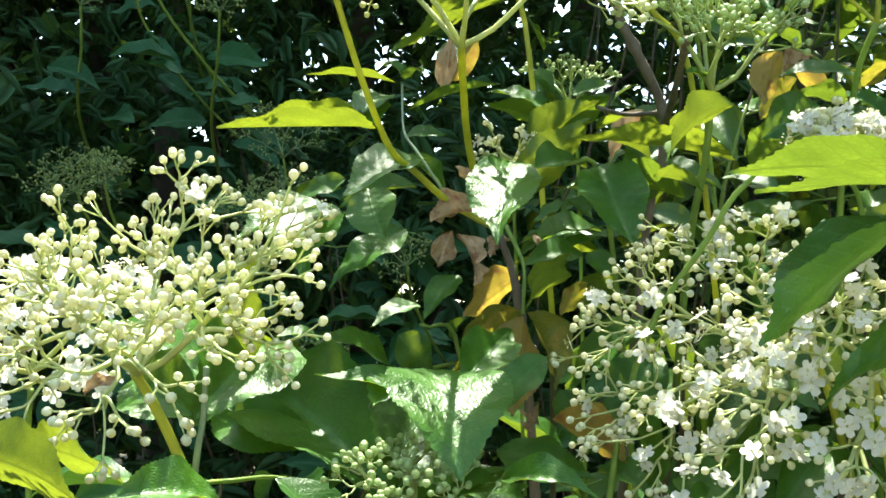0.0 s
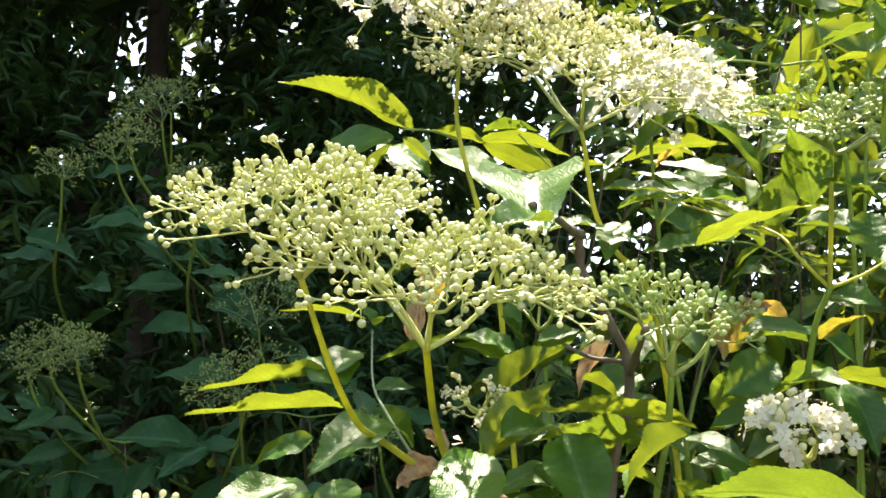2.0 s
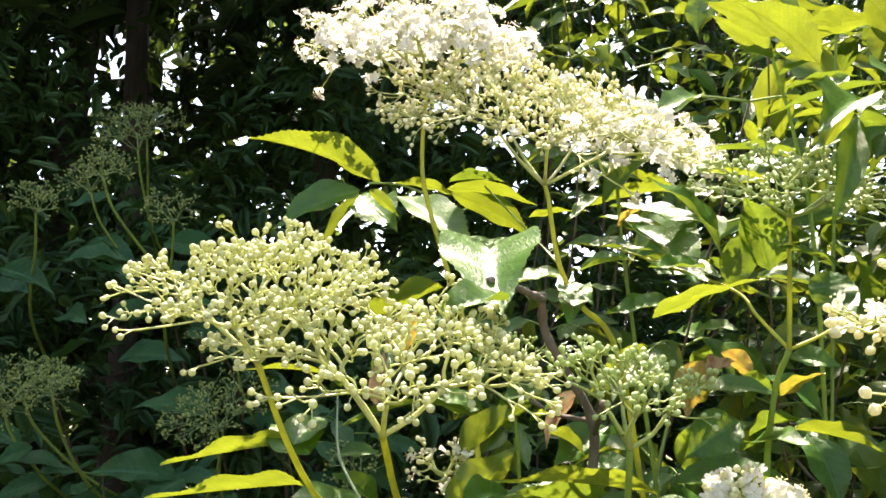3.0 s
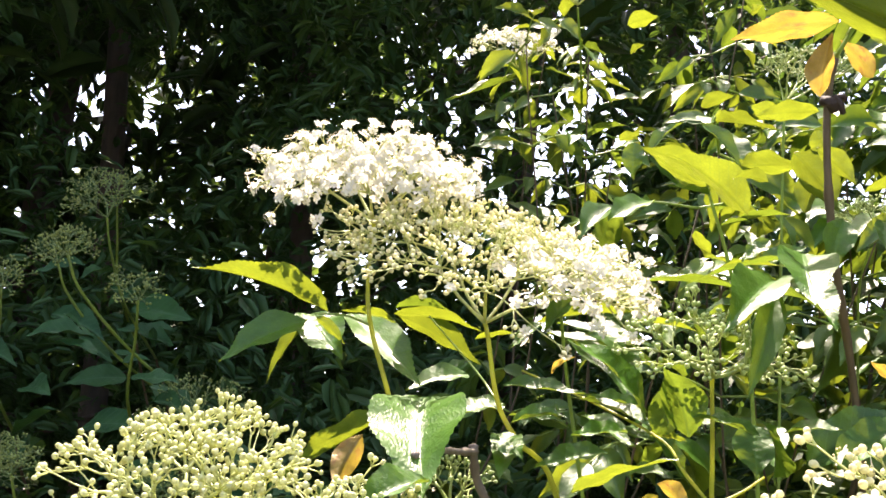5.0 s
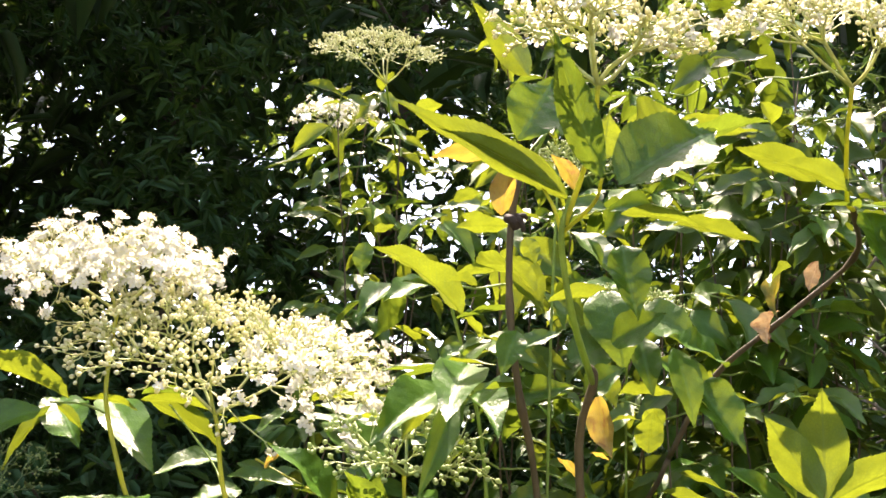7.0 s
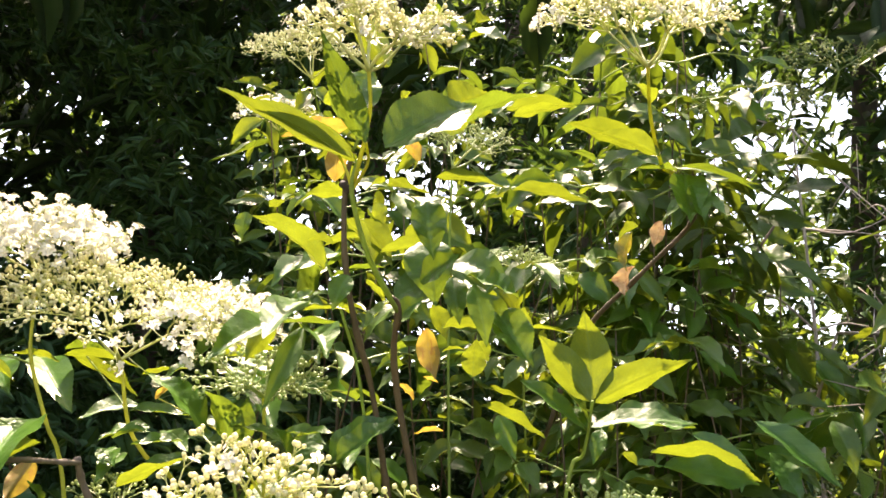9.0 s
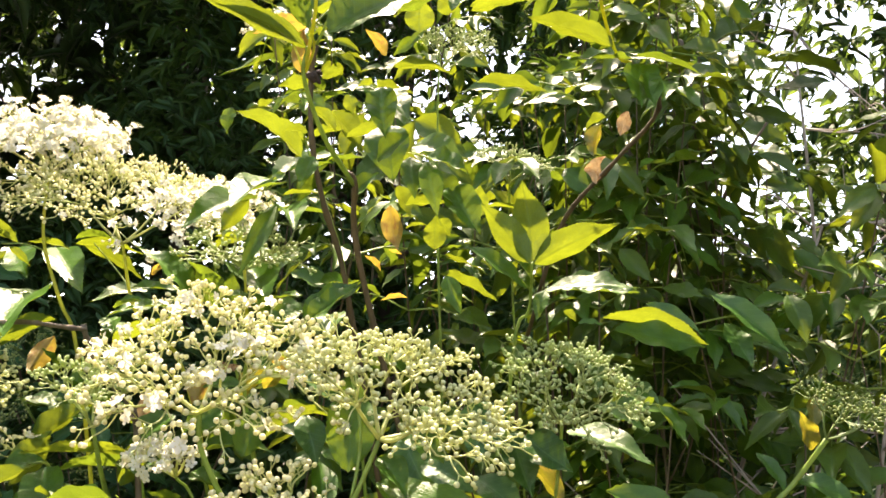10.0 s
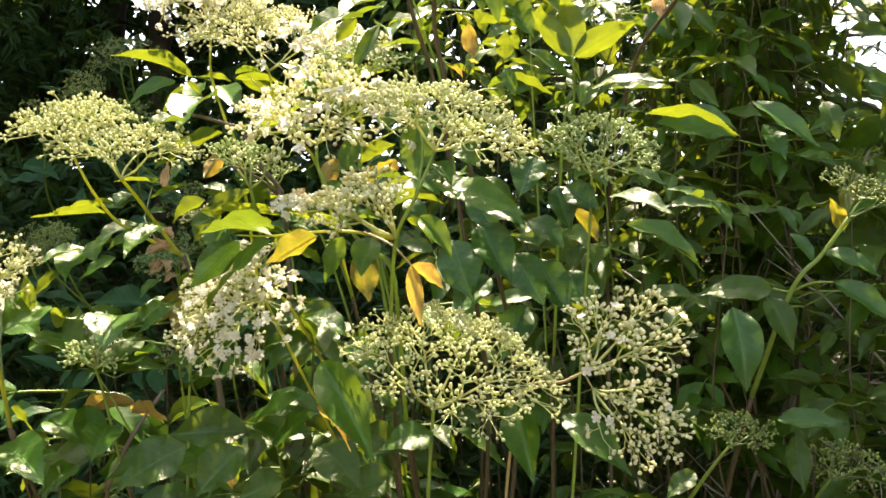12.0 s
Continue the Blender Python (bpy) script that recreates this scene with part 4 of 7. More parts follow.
leaf(s, (-0.0379, 0.4450, 1.1167), (-0.0532, 0.4320, 1.1168), 32, 0.45, LEAF)
leaf(s, (0.0003, 0.4000, 1.1211), (0.0132, 0.4050, 1.1088), 60, 0.7, LEAF)
leaf(s, (0.0195, 0.3290, 1.1123), (0.0317, 0.2866, 1.0868), 32, 0.62, LEAF)
leaf(s, (-0.0357, 0.3600, 1.1012), (0.0137, 0.3000, 1.0781), 55, 0.42, LEAF)
leaf(s, (-0.0212, 0.4600, 1.0960), (-0.0417, 0.4470, 1.0978), 32, 0.5, LEAF)
leaf(s, (0.0094, 0.3250, 1.1095), (0.0054, 0.3102, 1.1023), 32, 0.6, LEAF)
leaf(s, (0.0410, 0.3150, 1.0843), (0.0668, 0.3020, 1.0838), 32, 0.4, LEAF)
leaf(s, (0.0388, 0.3800, 1.0848), (0.0698, 0.3600, 1.0805), 50, 0.4, LEAF)
leaf(s, (0.0714, 0.3600, 1.0832), (0.0874, 0.3456, 1.0763), 32, 0.5, LEAF)
leaf(s, (0.0305, 0.3300, 1.0781), (0.0481, 0.3100, 1.0804), 30, 0.5, LEAF)
leaf(s, (0.0603, 0.4200, 1.1037), (0.0734, 0.4100, 1.0815), 70, 0.5, LEAF)
leaf(s, (0.0908, 0.4000, 1.1219), (0.0809, 0.3850, 1.0861), 72, 0.5, LEAF)
leaf(s, (0.0186, 0.4200, 1.1203), (0.0251, 0.4100, 1.1292), 50, 0.4, LEAF)
leaf(s, (0.0392, 0.4200, 1.1595), (0.0317, 0.4150, 1.1522), -42, 0.5, LEAF_DRY)
leaf(s, (0.0466, 0.4200, 1.1621), (0.0512, 0.4200, 1.1569), 30, 0.5, LEAF_DRY)
leaf(s, (0.0480, 0.4100, 1.0942), (0.0531, 0.4000, 1.0914), 40, 0.6, LEAF_DRY)
leaf(s, (0.0460, 0.4100, 1.0920), (0.0504, 0.4100, 1.0881), 20, 0.5, LEAF_DRY)

s = shoot("elder_shoot", (0.0182, 0.3100, 1.0714), "elder shoot with a small tight green bud cluster", "plant shoot", "elder shoots")
stalk(s, [(0.0241, 0.3400, 1.0056), (0.0192, 0.3150, 1.0599), (0.0177, 0.3050, 1.0761)], 0.00112, 0.00084, STALK, "stalk")
umbel(s, (0.0177, 0.3050, 1.0761), (0.0188, 0.2950, 1.0879), 0.0210, (0, -0.4, 0.9), 168, 0.00104, 0, 0.006, BUD_GREEN, 2, 5, 5)

s = shoot("elder_shoot", (0.1318, 0.3500, 1.1211), "elder shoot with loose cream buds and first open flowers", "plant shoot", "elder shoots")
stalk(s, [(0.1891, 0.4200, 0.9987), (0.1580, 0.3800, 1.0737), (0.1358, 0.3520, 1.1195), (0.1258, 0.3470, 1.1279)], 0.00146, 0.00095, STALK_YELLOW, "stalk")
umbel(s, (0.1244, 0.3450, 1.1275), (0.0953, 0.3180, 1.1284), 0.0460, (-0.45, -0.62, 0.55), 504, 0.00112, 0.14, 0.014, BUD_PALE, 2, 5, 6)
leaf(s, (0.1430, 0.2850, 1.1660), (0.0960, 0.3000, 1.1690), -24, 0.34, LEAF)
leaf(s, (0.1270, 0.2650, 1.1540), (0.0970, 0.2630, 1.1250), -40, 0.46, LEAF_SHADE_DEEP)
leaf(s, (0.1149, 0.3600, 1.0906), (0.1389, 0.3400, 1.0973), 55, 0.42, LEAF)
leaf(s, (0.0969, 0.3600, 1.0841), (0.1101, 0.3400, 1.0798), 45, 0.6, LEAF)

s = shoot("elder_shoot", (0.1359, 0.3000, 1.1202), "elder shoot with hanging white flowers and buds", "plant shoot", "elder shoots")
stalk(s, [(0.1728, 0.3600, 1.0194), (0.1372, 0.3050, 1.1113), (0.1324, 0.2980, 1.1226)], 0.00112, 0.00078, STALK_YELLOW, "stalk")
umbel(s, (0.1324, 0.2980, 1.1226), (0.1213, 0.2750, 1.1124), 0.0400, (-0.15, -0.75, 0.35), 283, 0.00112, 0.52, 0.012, BUD_PALE, 2, 5, 7)

s = shoot("elder_shoot", (0.1483, 0.3700, 1.1784), "elder shoot with a small half-open white flower cluster", "plant shoot", "elder shoots")
stalk(s, [(0.1794, 0.4200, 1.0681), (0.1558, 0.3750, 1.1626), (0.1457, 0.3620, 1.1808)], 0.00101, 0.00073, STALK, "stalk")
umbel(s, (0.1457, 0.3620, 1.1808), (0.1404, 0.3520, 1.1941), 0.0180, (0, -0.4, 0.8), 94, 0.00128, 0.5, 0.006, BUD_PALE, 2, 5, 8)

s = shoot("elder_shoot", (0.0886, 0.4200, 1.1331), "elder leaf shoot with broad dappled green leaflets", "plant shoot", "elder shoots")
stalk(s, [(0.1043, 0.4600, 0.9877), (0.0837, 0.4300, 1.1242), (0.0699, 0.4000, 1.1831), (0.0571, 0.3900, 1.1850)], 0.00134, 0.00067, STALK, "stalk")
leaf(s, (0.0412, 0.4400, 1.1921), (0.0726, 0.4600, 1.2249), -28, 0.36, LEAF_BRIGHT)
leaf(s, (0.1180, 0.4000, 1.1905), (0.0578, 0.3800, 1.1922), -10, 0.28, LEAF_BRIGHT)
leaf(s, (0.0694, 0.3900, 1.1855), (0.0804, 0.3650, 1.1531), 68, 0.5, LEAF)
leaf(s, (0.0462, 0.3900, 1.1824), (0.0663, 0.4100, 1.1866), 45, 0.5, LEAF)
leaf(s, (0.0665, 0.4300, 1.1567), (0.0436, 0.4100, 1.1489), 50, 0.42, LEAF)
leaf(s, (0.0609, 0.3800, 1.1449), (0.0457, 0.3700, 1.1322), -33, 0.55, LEAF_BRIGHT)
leaf(s, (0.0680, 0.4300, 1.1559), (0.0822, 0.4300, 1.1471), 60, 0.6, LEAF)
leaf(s, (0.0673, 0.3950, 1.1436), (0.0580, 0.3950, 1.1310), -42, 0.55, LEAF_TURNING)
leaf(s, (0.0514, 0.4700, 1.2231), (0.0245, 0.4550, 1.2251), 48, 0.45, LEAF)
leaf(s, (0.0606, 0.4600, 1.2261), (0.0790, 0.4600, 1.2318), 45, 0.5, LEAF)
leaf(s, (0.0470, 0.5000, 1.2485), (0.0530, 0.4900, 1.2289), 60, 0.35, LEAF)
leaf(s, (0.0602, 0.4300, 1.1581), (0.0750, 0.4400, 1.1643), 20, 0.4, LEAF)
leaf(s, (0.0598, 0.4000, 1.1718), (0.0468, 0.4000, 1.1639), 30, 0.5, LEAF)
leaf(s, (0.0598, 0.4000, 1.1739), (0.0676, 0.3900, 1.1652), 30, 0.5, LEAF)
leaf(s, (0.0869, 0.4400, 1.2271), (0.0759, 0.4400, 1.2185), 10, 0.4, LEAF)
leaf(s, (0.0902, 0.4750, 1.1907), (0.0984, 0.4850, 1.2001), -48, 0.5, LEAF_BRIGHT)

s = shoot("elder_shoot", (0.1330, 0.5000, 1.1880), "elder leaf shoot with broad sunlit leaflets under a cut branch", "plant shoot", "elder shoots")
stalk(s, [(0.1420, 0.5300, 1.1400), (0.1330, 0.5000, 1.1880), (0.1450, 0.5100, 1.2370)], 0.0013, 0.0007, STALK, "stalk")
leaf(s, (0.0410, 0.4150, 1.1750), (0.0660, 0.4050, 1.2050), -30, 0.42, LEAF_BRIGHT)
leaf(s, (0.1080, 0.4450, 1.1820), (0.0550, 0.4350, 1.1810), -14, 0.4, LEAF)
leaf(s, (0.1440, 0.4750, 1.1980), (0.1570, 0.4650, 1.2250), 62, 0.75, LEAF)
leaf(s, (0.1360, 0.4650, 1.1930), (0.1860, 0.4450, 1.1940), 34, 0.36, LEAF)
leaf(s, (0.1900, 0.5050, 1.2380), (0.1580, 0.4950, 1.2360), -18, 0.42, LEAF)
leaf(s, (0.1690, 0.5150, 1.2520), (0.1500, 0.5050, 1.2290), -42, 0.45, LEAF_TURNING)
leaf(s, (0.1700, 0.5250, 1.2580), (0.1840, 0.5150, 1.2460), -42, 0.5, LEAF_YELLOW)
leaf(s, (0.0600, 0.4950, 1.2170), (0.0800, 0.4850, 1.2330), -22, 0.55, LEAF)
leaf(s, (0.0560, 0.4850, 1.2150), (0.0230, 0.4750, 1.2240), -20, 0.42, LEAF)
leaf(s, (0.0540, 0.4950, 1.2270), (0.0440, 0.4850, 1.2400), 35, 0.42, LEAF)
leaf(s, (0.0990, 0.5250, 1.2360), (0.0830, 0.5150, 1.2060), -42, 0.34, LEAF_DRY)
leaf(s, (0.0740, 0.4950, 1.2190), (0.0890, 0.4850, 1.2240), -20, 0.4, LEAF_BRIGHT)
leaf(s, (0.1120, 0.5050, 1.2180), (0.0860, 0.4950, 1.1980), 35, 0.6, LEAF)
leaf(s, (0.2200, 0.5250, 1.2280), (0.1870, 0.5150, 1.2470), 40, 0.5, LEAF_SHADE_DEEP)
leaf(s, (0.1910, 0.4750, 1.2210), (0.2260, 0.4650, 1.2180), -12, 0.24, LEAF_BRIGHT)
leaf(s, (0.1990, 0.4850, 1.2180), (0.2100, 0.4750, 1.1850), 58, 0.5, LEAF_SHADE_DEEP)
leaf(s, (0.0020, 0.4150, 1.1770), (-0.0260, 0.4050, 1.1670), 35, 0.46, LEAF)
leaf(s, (-0.0290, 0.4250, 1.1770), (-0.0500, 0.4150, 1.1640), -20, 0.5, LEAF)
leaf(s, (0.1290, 0.4750, 1.1780), (0.1540, 0.4650, 1.1780), 35, 0.5, LEAF)
leaf(s, (0.1000, 0.4850, 1.2010), (0.1240, 0.4750, 1.1920), 35, 0.5, LEAF)
leaf(s, (0.1810, 0.5150, 1.2170), (0.2030, 0.5050, 1.2260), -20, 0.5, LEAF)
leaf(s, (0.0110, 0.4350, 1.1770), (-0.0070, 0.4250, 1.1920), 35, 0.5, LEAF)
leaf(s, (0.1110, 0.5350, 1.3360), (0.1340, 0.5250, 1.3600), 35, 0.45, LEAF)
leaf(s, (0.0870, 0.4750, 1.1730), (0.1080, 0.4650, 1.1920), -24, 0.5, LEAF_BRIGHT)
leaf(s, (0.0750, 0.4500, 1.1680), (0.0460, 0.4300, 1.1600), 35, 0.5, LEAF)
leaf(s, (0.1320, 0.4700, 1.1820), (0.1530, 0.4500, 1.1720), 35, 0.4, LEAF)
leaf(s, (0.0760, 0.4500, 1.1590), (0.0400, 0.4400, 1.1510), -20, 0.45, LEAF_BRIGHT)
leaf(s, (0.1350, 0.4400, 1.1590), (0.1150, 0.4300, 1.1710), -20, 0.5, LEAF)

s = shoot("elder_shoot", (0.1027, 0.3650, 1.2017), "elder shoot with a small green bud cluster near a cut twig", "plant shoot", "elder shoots")
stalk(s, [(0.1055, 0.4400, 1.0799), (0.1029, 0.4000, 1.1562), (0.1030, 0.3750, 1.1853), (0.1020, 0.3610, 1.2050)], 0.00146, 0.00112, STALK, "stalk")
umbel(s, (0.1019, 0.3610, 1.2059), (0.0986, 0.3500, 1.2311), 0.0270, (0.05, -0.35, 0.9), 199, 0.00112, 0, 0.008, BUD_GREEN, 2, 5, 9)
leaf(s, (0.1010, 0.3610, 1.2087), (0.0918, 0.3550, 1.2102), 20, 0.5, LEAF)
leaf(s, (0.1045, 0.3650, 1.2093), (0.1108, 0.3600, 1.2118), 20, 0.4, LEAF)
leaf(s, (0.1457, 0.4500, 1.2459), (0.1366, 0.4400, 1.2202), -42, 0.5, LEAF_YELLOW)

s = shoot("elder_branch", (0.0985, 0.4700, 1.1728), "old grey-brown elder branch with a cut stub", "branch", "bare branches")
stalk(s, [(0.0966, 0.5300, 1.0343), (0.0973, 0.4800, 1.1716), (0.1001, 0.4600, 1.1990), (0.0982, 0.4500, 1.2195), (0.0855, 0.4350, 1.2380), (0.0765, 0.4300, 1.2531), (0.0740, 0.4200, 1.2670)], 0.0021, 0.0018, BARK, "branch")
stalk(s, [(0.0752, 0.4200, 1.2648), (0.0681, 0.4000, 1.2638), (0.0601, 0.3750, 1.2627), (0.0532, 0.3520, 1.2598)], 0.0015, 0.0012, BARK, "stub")
stalk(s, [(0.0996, 0.4500, 1.2136), (0.0965, 0.4000, 1.2196), (0.0920, 0.3520, 1.2200)], 0.0013, 0.0011, BARK, "stub")
stalk(s, [(0.0983, 0.4500, 1.2183), (0.0850, 0.4700, 1.2213), (0.0738, 0.4900, 1.2285)], 0.0011, 0.0008, BARK, "twig")
leaf(s, (0.0592, 0.3400, 1.2509), (0.0365, 0.3194, 1.2398), 32, 0.418, LEAF)

s = shoot("elder_branch", (0.5694, 1.1000, 1.1584), "old grey elder stem among shaded leaves", "branch", "bare branches")
stalk(s, [(0.5510, 1.1200, 1.0114), (0.5713, 1.1000, 1.1956), (0.5842, 1.0800, 1.3065), (0.5972, 1.0600, 1.3942), (0.6178, 1.0200, 1.4906), (0.6190, 0.9800, 1.5911), (0.5958, 0.9400, 1.6880)], 0.008, 0.004, BARK, "branch")
stalk(s, [(0.5972, 1.0600, 1.3942), (0.6433, 1.0300, 1.4473), (0.6694, 1.0000, 1.5290), (0.7125, 0.9600, 1.6038)], 0.0035, 0.0015, BARK, "limb")
stalk(s, [(0.5842, 1.0800, 1.3065), (0.6203, 1.0500, 1.3465), (0.6386, 1.0000, 1.3811), (0.6877, 0.9500, 1.3980)], 0.0025, 0.001, BARK, "limb")
stalk(s, [(0.6178, 1.0200, 1.4906), (0.5642, 0.9800, 1.5320), (0.5378, 0.9200, 1.5916)], 0.003, 0.0015, BARK, "limb")

s = shoot("elder_shoot", (0.1716, 0.4170, 1.2466), "elder shoot with a fresh green bud cluster and paired leaves", "plant shoot", "elder shoots")
stalk(s, [(0.1903, 0.5000, 1.0615), (0.1738, 0.4600, 1.1818), (0.1692, 0.4300, 1.2296), (0.1720, 0.4170, 1.2482)], 0.00146, 0.00112, STALK, "stalk")
stalk(s, [(0.1720, 0.4170, 1.2482), (0.1713, 0.4120, 1.2742), (0.1699, 0.4060, 1.2991)], 0.00106, 0.00084, STALK_YELLOW, "stalk")
stalk(s, [(0.1720, 0.4170, 1.2482), (0.1619, 0.4250, 1.2622), (0.1562, 0.4380, 1.2746), (0.1335, 0.4700, 1.2909), (0.0974, 0.5000, 1.3095)], 0.00084, 0.0005, STALK_YELLOW, "petiole")
stalk(s, [(0.1720, 0.4170, 1.2482), (0.1849, 0.4200, 1.2544), (0.1957, 0.4250, 1.2612)], 0.00078, 0.00045, STALK_YELLOW, "petiole")
umbel(s, (0.1705, 0.4060, 1.2994), (0.1698, 0.4000, 1.3162), 0.0370, (0, -0.5, 0.9), 252, 0.00112, 0, 0.01, BUD_GREEN, 2, 5, 10)
leaf(s, (0.1543, 0.4380, 1.2771), (0.1593, 0.4300, 1.3030), 62, 0.5, LEAF)
leaf(s, (0.1532, 0.4550, 1.2780), (0.1681, 0.4450, 1.2753), -40, 0.45, LEAF_BRIGHT)
leaf(s, (0.1327, 0.4400, 1.2687), (0.0998, 0.4225, 1.2597), 32, 0.3, LEAF)
leaf(s, (0.1577, 0.4850, 1.2912), (0.1261, 0.4720, 1.2954), 32, 0.35, LEAF)
leaf(s, (0.0898, 0.4250, 1.2780), (0.1123, 0.4120, 1.2807), 32, 0.35, LEAF)
leaf(s, (0.0911, 0.4500, 1.2730), (0.0850, 0.4171, 1.2538), 32, 0.321, LEAF)
leaf(s, (0.1333, 0.3900, 1.2744), (0.1101, 0.3770, 1.2709), 32, 0.35, LEAF)
leaf(s, (0.1185, 0.4150, 1.2819), (0.1357, 0.3912, 1.2687), 32, 0.351, LEAF)
leaf(s, (0.1089, 0.3600, 1.2502), (0.1446, 0.3500, 1.2636), -20, 0.3, LEAF_BRIGHT)
leaf(s, (0.1519, 0.4450, 1.2810), (0.1187, 0.4700, 1.2945), 12, 0.3, LEAF)
leaf(s, (0.0870, 0.4700, 1.2989), (0.1261, 0.4570, 1.2945), 32, 0.26, LEAF)
leaf(s, (0.1364, 0.6200, 1.3430), (0.1646, 0.5460, 1.2933), 32, 0.395, LEAF)
leaf(s, (0.1765, 0.4800, 1.2886), (0.2024, 0.4641, 1.2806), 32, 0.35, LEAF)
leaf(s, (0.2134, 0.5050, 1.2868), (0.2146, 0.4689, 1.2654), 32, 0.472, LEAF)
leaf(s, (0.1071, 0.4400, 1.3013), (0.1177, 0.4400, 1.3095), -16, 0.45, LEAF_YELLOW)
leaf(s, (0.0817, 0.3400, 1.1738), (0.0952, 0.3300, 1.1686), -32, 0.4, LEAF_BRIGHT)
leaf(s, (0.0479, 0.4000, 1.1388), (0.0610, 0.3900, 1.1539), -30, 0.5, LEAF_BRIGHT)
leaf(s, (0.0711, 0.4400, 1.1352), (0.0807, 0.4300, 1.1538), -30, 0.6, LEAF_BRIGHT)
leaf(s, (0.0981, 0.4200, 1.1873), (0.1164, 0.4040, 1.1793), 32, 0.35, LEAF)
leaf(s, (0.0825, 0.4950, 1.2137), (0.0997, 0.4850, 1.2033), -24, 0.5, LEAF_BRIGHT)
leaf(s, (0.1173, 0.4200, 1.1873), (0.1383, 0.4028, 1.1785), 32, 0.35, LEAF)
leaf(s, (0.0506, 0.4950, 1.1651), (0.0753, 0.4820, 1.1691), 32, 0.4, LEAF)
leaf(s, (0.1441, 0.4450, 1.3275), (0.1715, 0.4350, 1.3228), 0, 0.2, LEAF_BRIGHT)
leaf(s, (0.1725, 0.4200, 1.2460), (0.1898, 0.4100, 1.2414), 50, 0.5, LEAF)
leaf(s, (0.1775, 0.4300, 1.2848), (0.1635, 0.4300, 1.2771), 20, 0.5, LEAF)
leaf(s, (0.1936, 0.4300, 1.2830), (0.1917, 0.4200, 1.2604), 60, 0.7, LEAF)
leaf(s, (0.1565, 0.4350, 1.2206), (0.1333, 0.4300, 1.2042), 65, 0.62, LEAF)
leaf(s, (0.1543, 0.4500, 1.2753), (0.1280, 0.4600, 1.2810), 15, 0.3, LEAF)
leaf(s, (0.1952, 0.4950, 1.2205), (0.2296, 0.4750, 1.2116), -22, 0.25, LEAF_BRIGHT)
leaf(s, (0.1606, 0.4500, 1.2082), (0.1814, 0.4200, 1.2112), 20, 0.45, LEAF)
leaf(s, (0.1422, 0.4400, 1.2327), (0.1717, 0.4300, 1.2310), 50, 0.35, LEAF)
leaf(s, (0.1461, 0.4700, 1.2602), (0.1638, 0.4600, 1.2609), 40, 0.5, LEAF)
leaf(s, (0.1489, 0.4600, 1.2368), (0.1612, 0.4600, 1.2471), 30, 0.5, LEAF_DRY)
leaf(s, (0.1860, 0.3800, 1.2600), (0.1790, 0.3680, 1.2800), 35, 0.75, LEAF)
leaf(s, (0.1840, 0.3900, 1.2760), (0.1560, 0.3780, 1.2810), 35, 0.4, LEAF)
leaf(s, (0.2050, 0.4000, 1.2660), (0.2440, 0.3880, 1.2900), 50, 0.42, LEAF_SHADE_DEEP)
leaf(s, (0.1560, 0.3850, 1.2730), (0.1440, 0.3730, 1.2980), -32, 0.55, LEAF)
leaf(s, (0.1420, 0.4000, 1.2800), (0.1110, 0.3880, 1.3080), 35, 0.55, LEAF)
leaf(s, (0.1775, 0.4500, 1.2325), (0.1933, 0.4400, 1.2419), -40, 0.5, LEAF_TURNING)

s = shoot("elder_shoot", (0.0314, 0.5000, 1.2934), "elder shoot with a foaming white open flower head", "plant shoot", "elder shoots")
stalk(s, [(0.0600, 0.5300, 1.1312), (0.0413, 0.5150, 1.2609), (0.0305, 0.5050, 1.2938), (0.0187, 0.5000, 1.3302), (0.0161, 0.5000, 1.3539), (0.0170, 0.5000, 1.3828)], 0.00146, 0.00101, STALK_YELLOW, "stalk")
stalk(s, [(0.0188, 0.5000, 1.3288), (0.0054, 0.5000, 1.3331), (-0.0098, 0.4980, 1.3328)], 0.00073, 0.0005, STALK, "petiole")
umbel(s, (0.0170, 0.5000, 1.3828), (0.0116, 0.4950, 1.4137), 0.0540, (-0.08, -0.36, 0.9), 1020, 0.00112, 0.96, 0.019, BUD, 2, 5, 11)
umbel(s, (0.0162, 0.5000, 1.3690), (0.0152, 0.4800, 1.3640), 0.0190, (0, -0.2, 1), 23, 0.0012, 0, 0.004, BUD_PALE, 2, 5, 12)
leaf(s, (-0.0056, 0.5150, 1.3371), (-0.0733, 0.4900, 1.3523), -28, 0.3, LEAF_BRIGHT)
leaf(s, (-0.0138, 0.4980, 1.3291), (-0.0531, 0.4850, 1.3036), 52, 0.4, LEAF)
leaf(s, (-0.0234, 0.5580, 1.3424), (0.0049, 0.5084, 1.3120), 32, 0.382, LEAF)
leaf(s, (-0.0011, 0.5750, 1.3466), (0.0465, 0.5010, 1.2989), 32, 0.243, LEAF)
leaf(s, (0.0312, 0.5150, 1.3328), (0.0011, 0.5150, 1.3379), -20, 0.3, LEAF_BRIGHT)
leaf(s, (-0.0115, 0.5150, 1.3342), (0.0047, 0.5150, 1.3200), -50, 0.3, LEAF_BRIGHT)
leaf(s, (-0.0184, 0.5300, 1.3349), (-0.0360, 0.5200, 1.2976), -30, 0.2, LEAF_BRIGHT)

s = shoot("elder_shoot", (0.1166, 0.5000, 1.2484), "elder shoot with a broad head of cream buds and opening flowers", "plant shoot", "elder shoots")
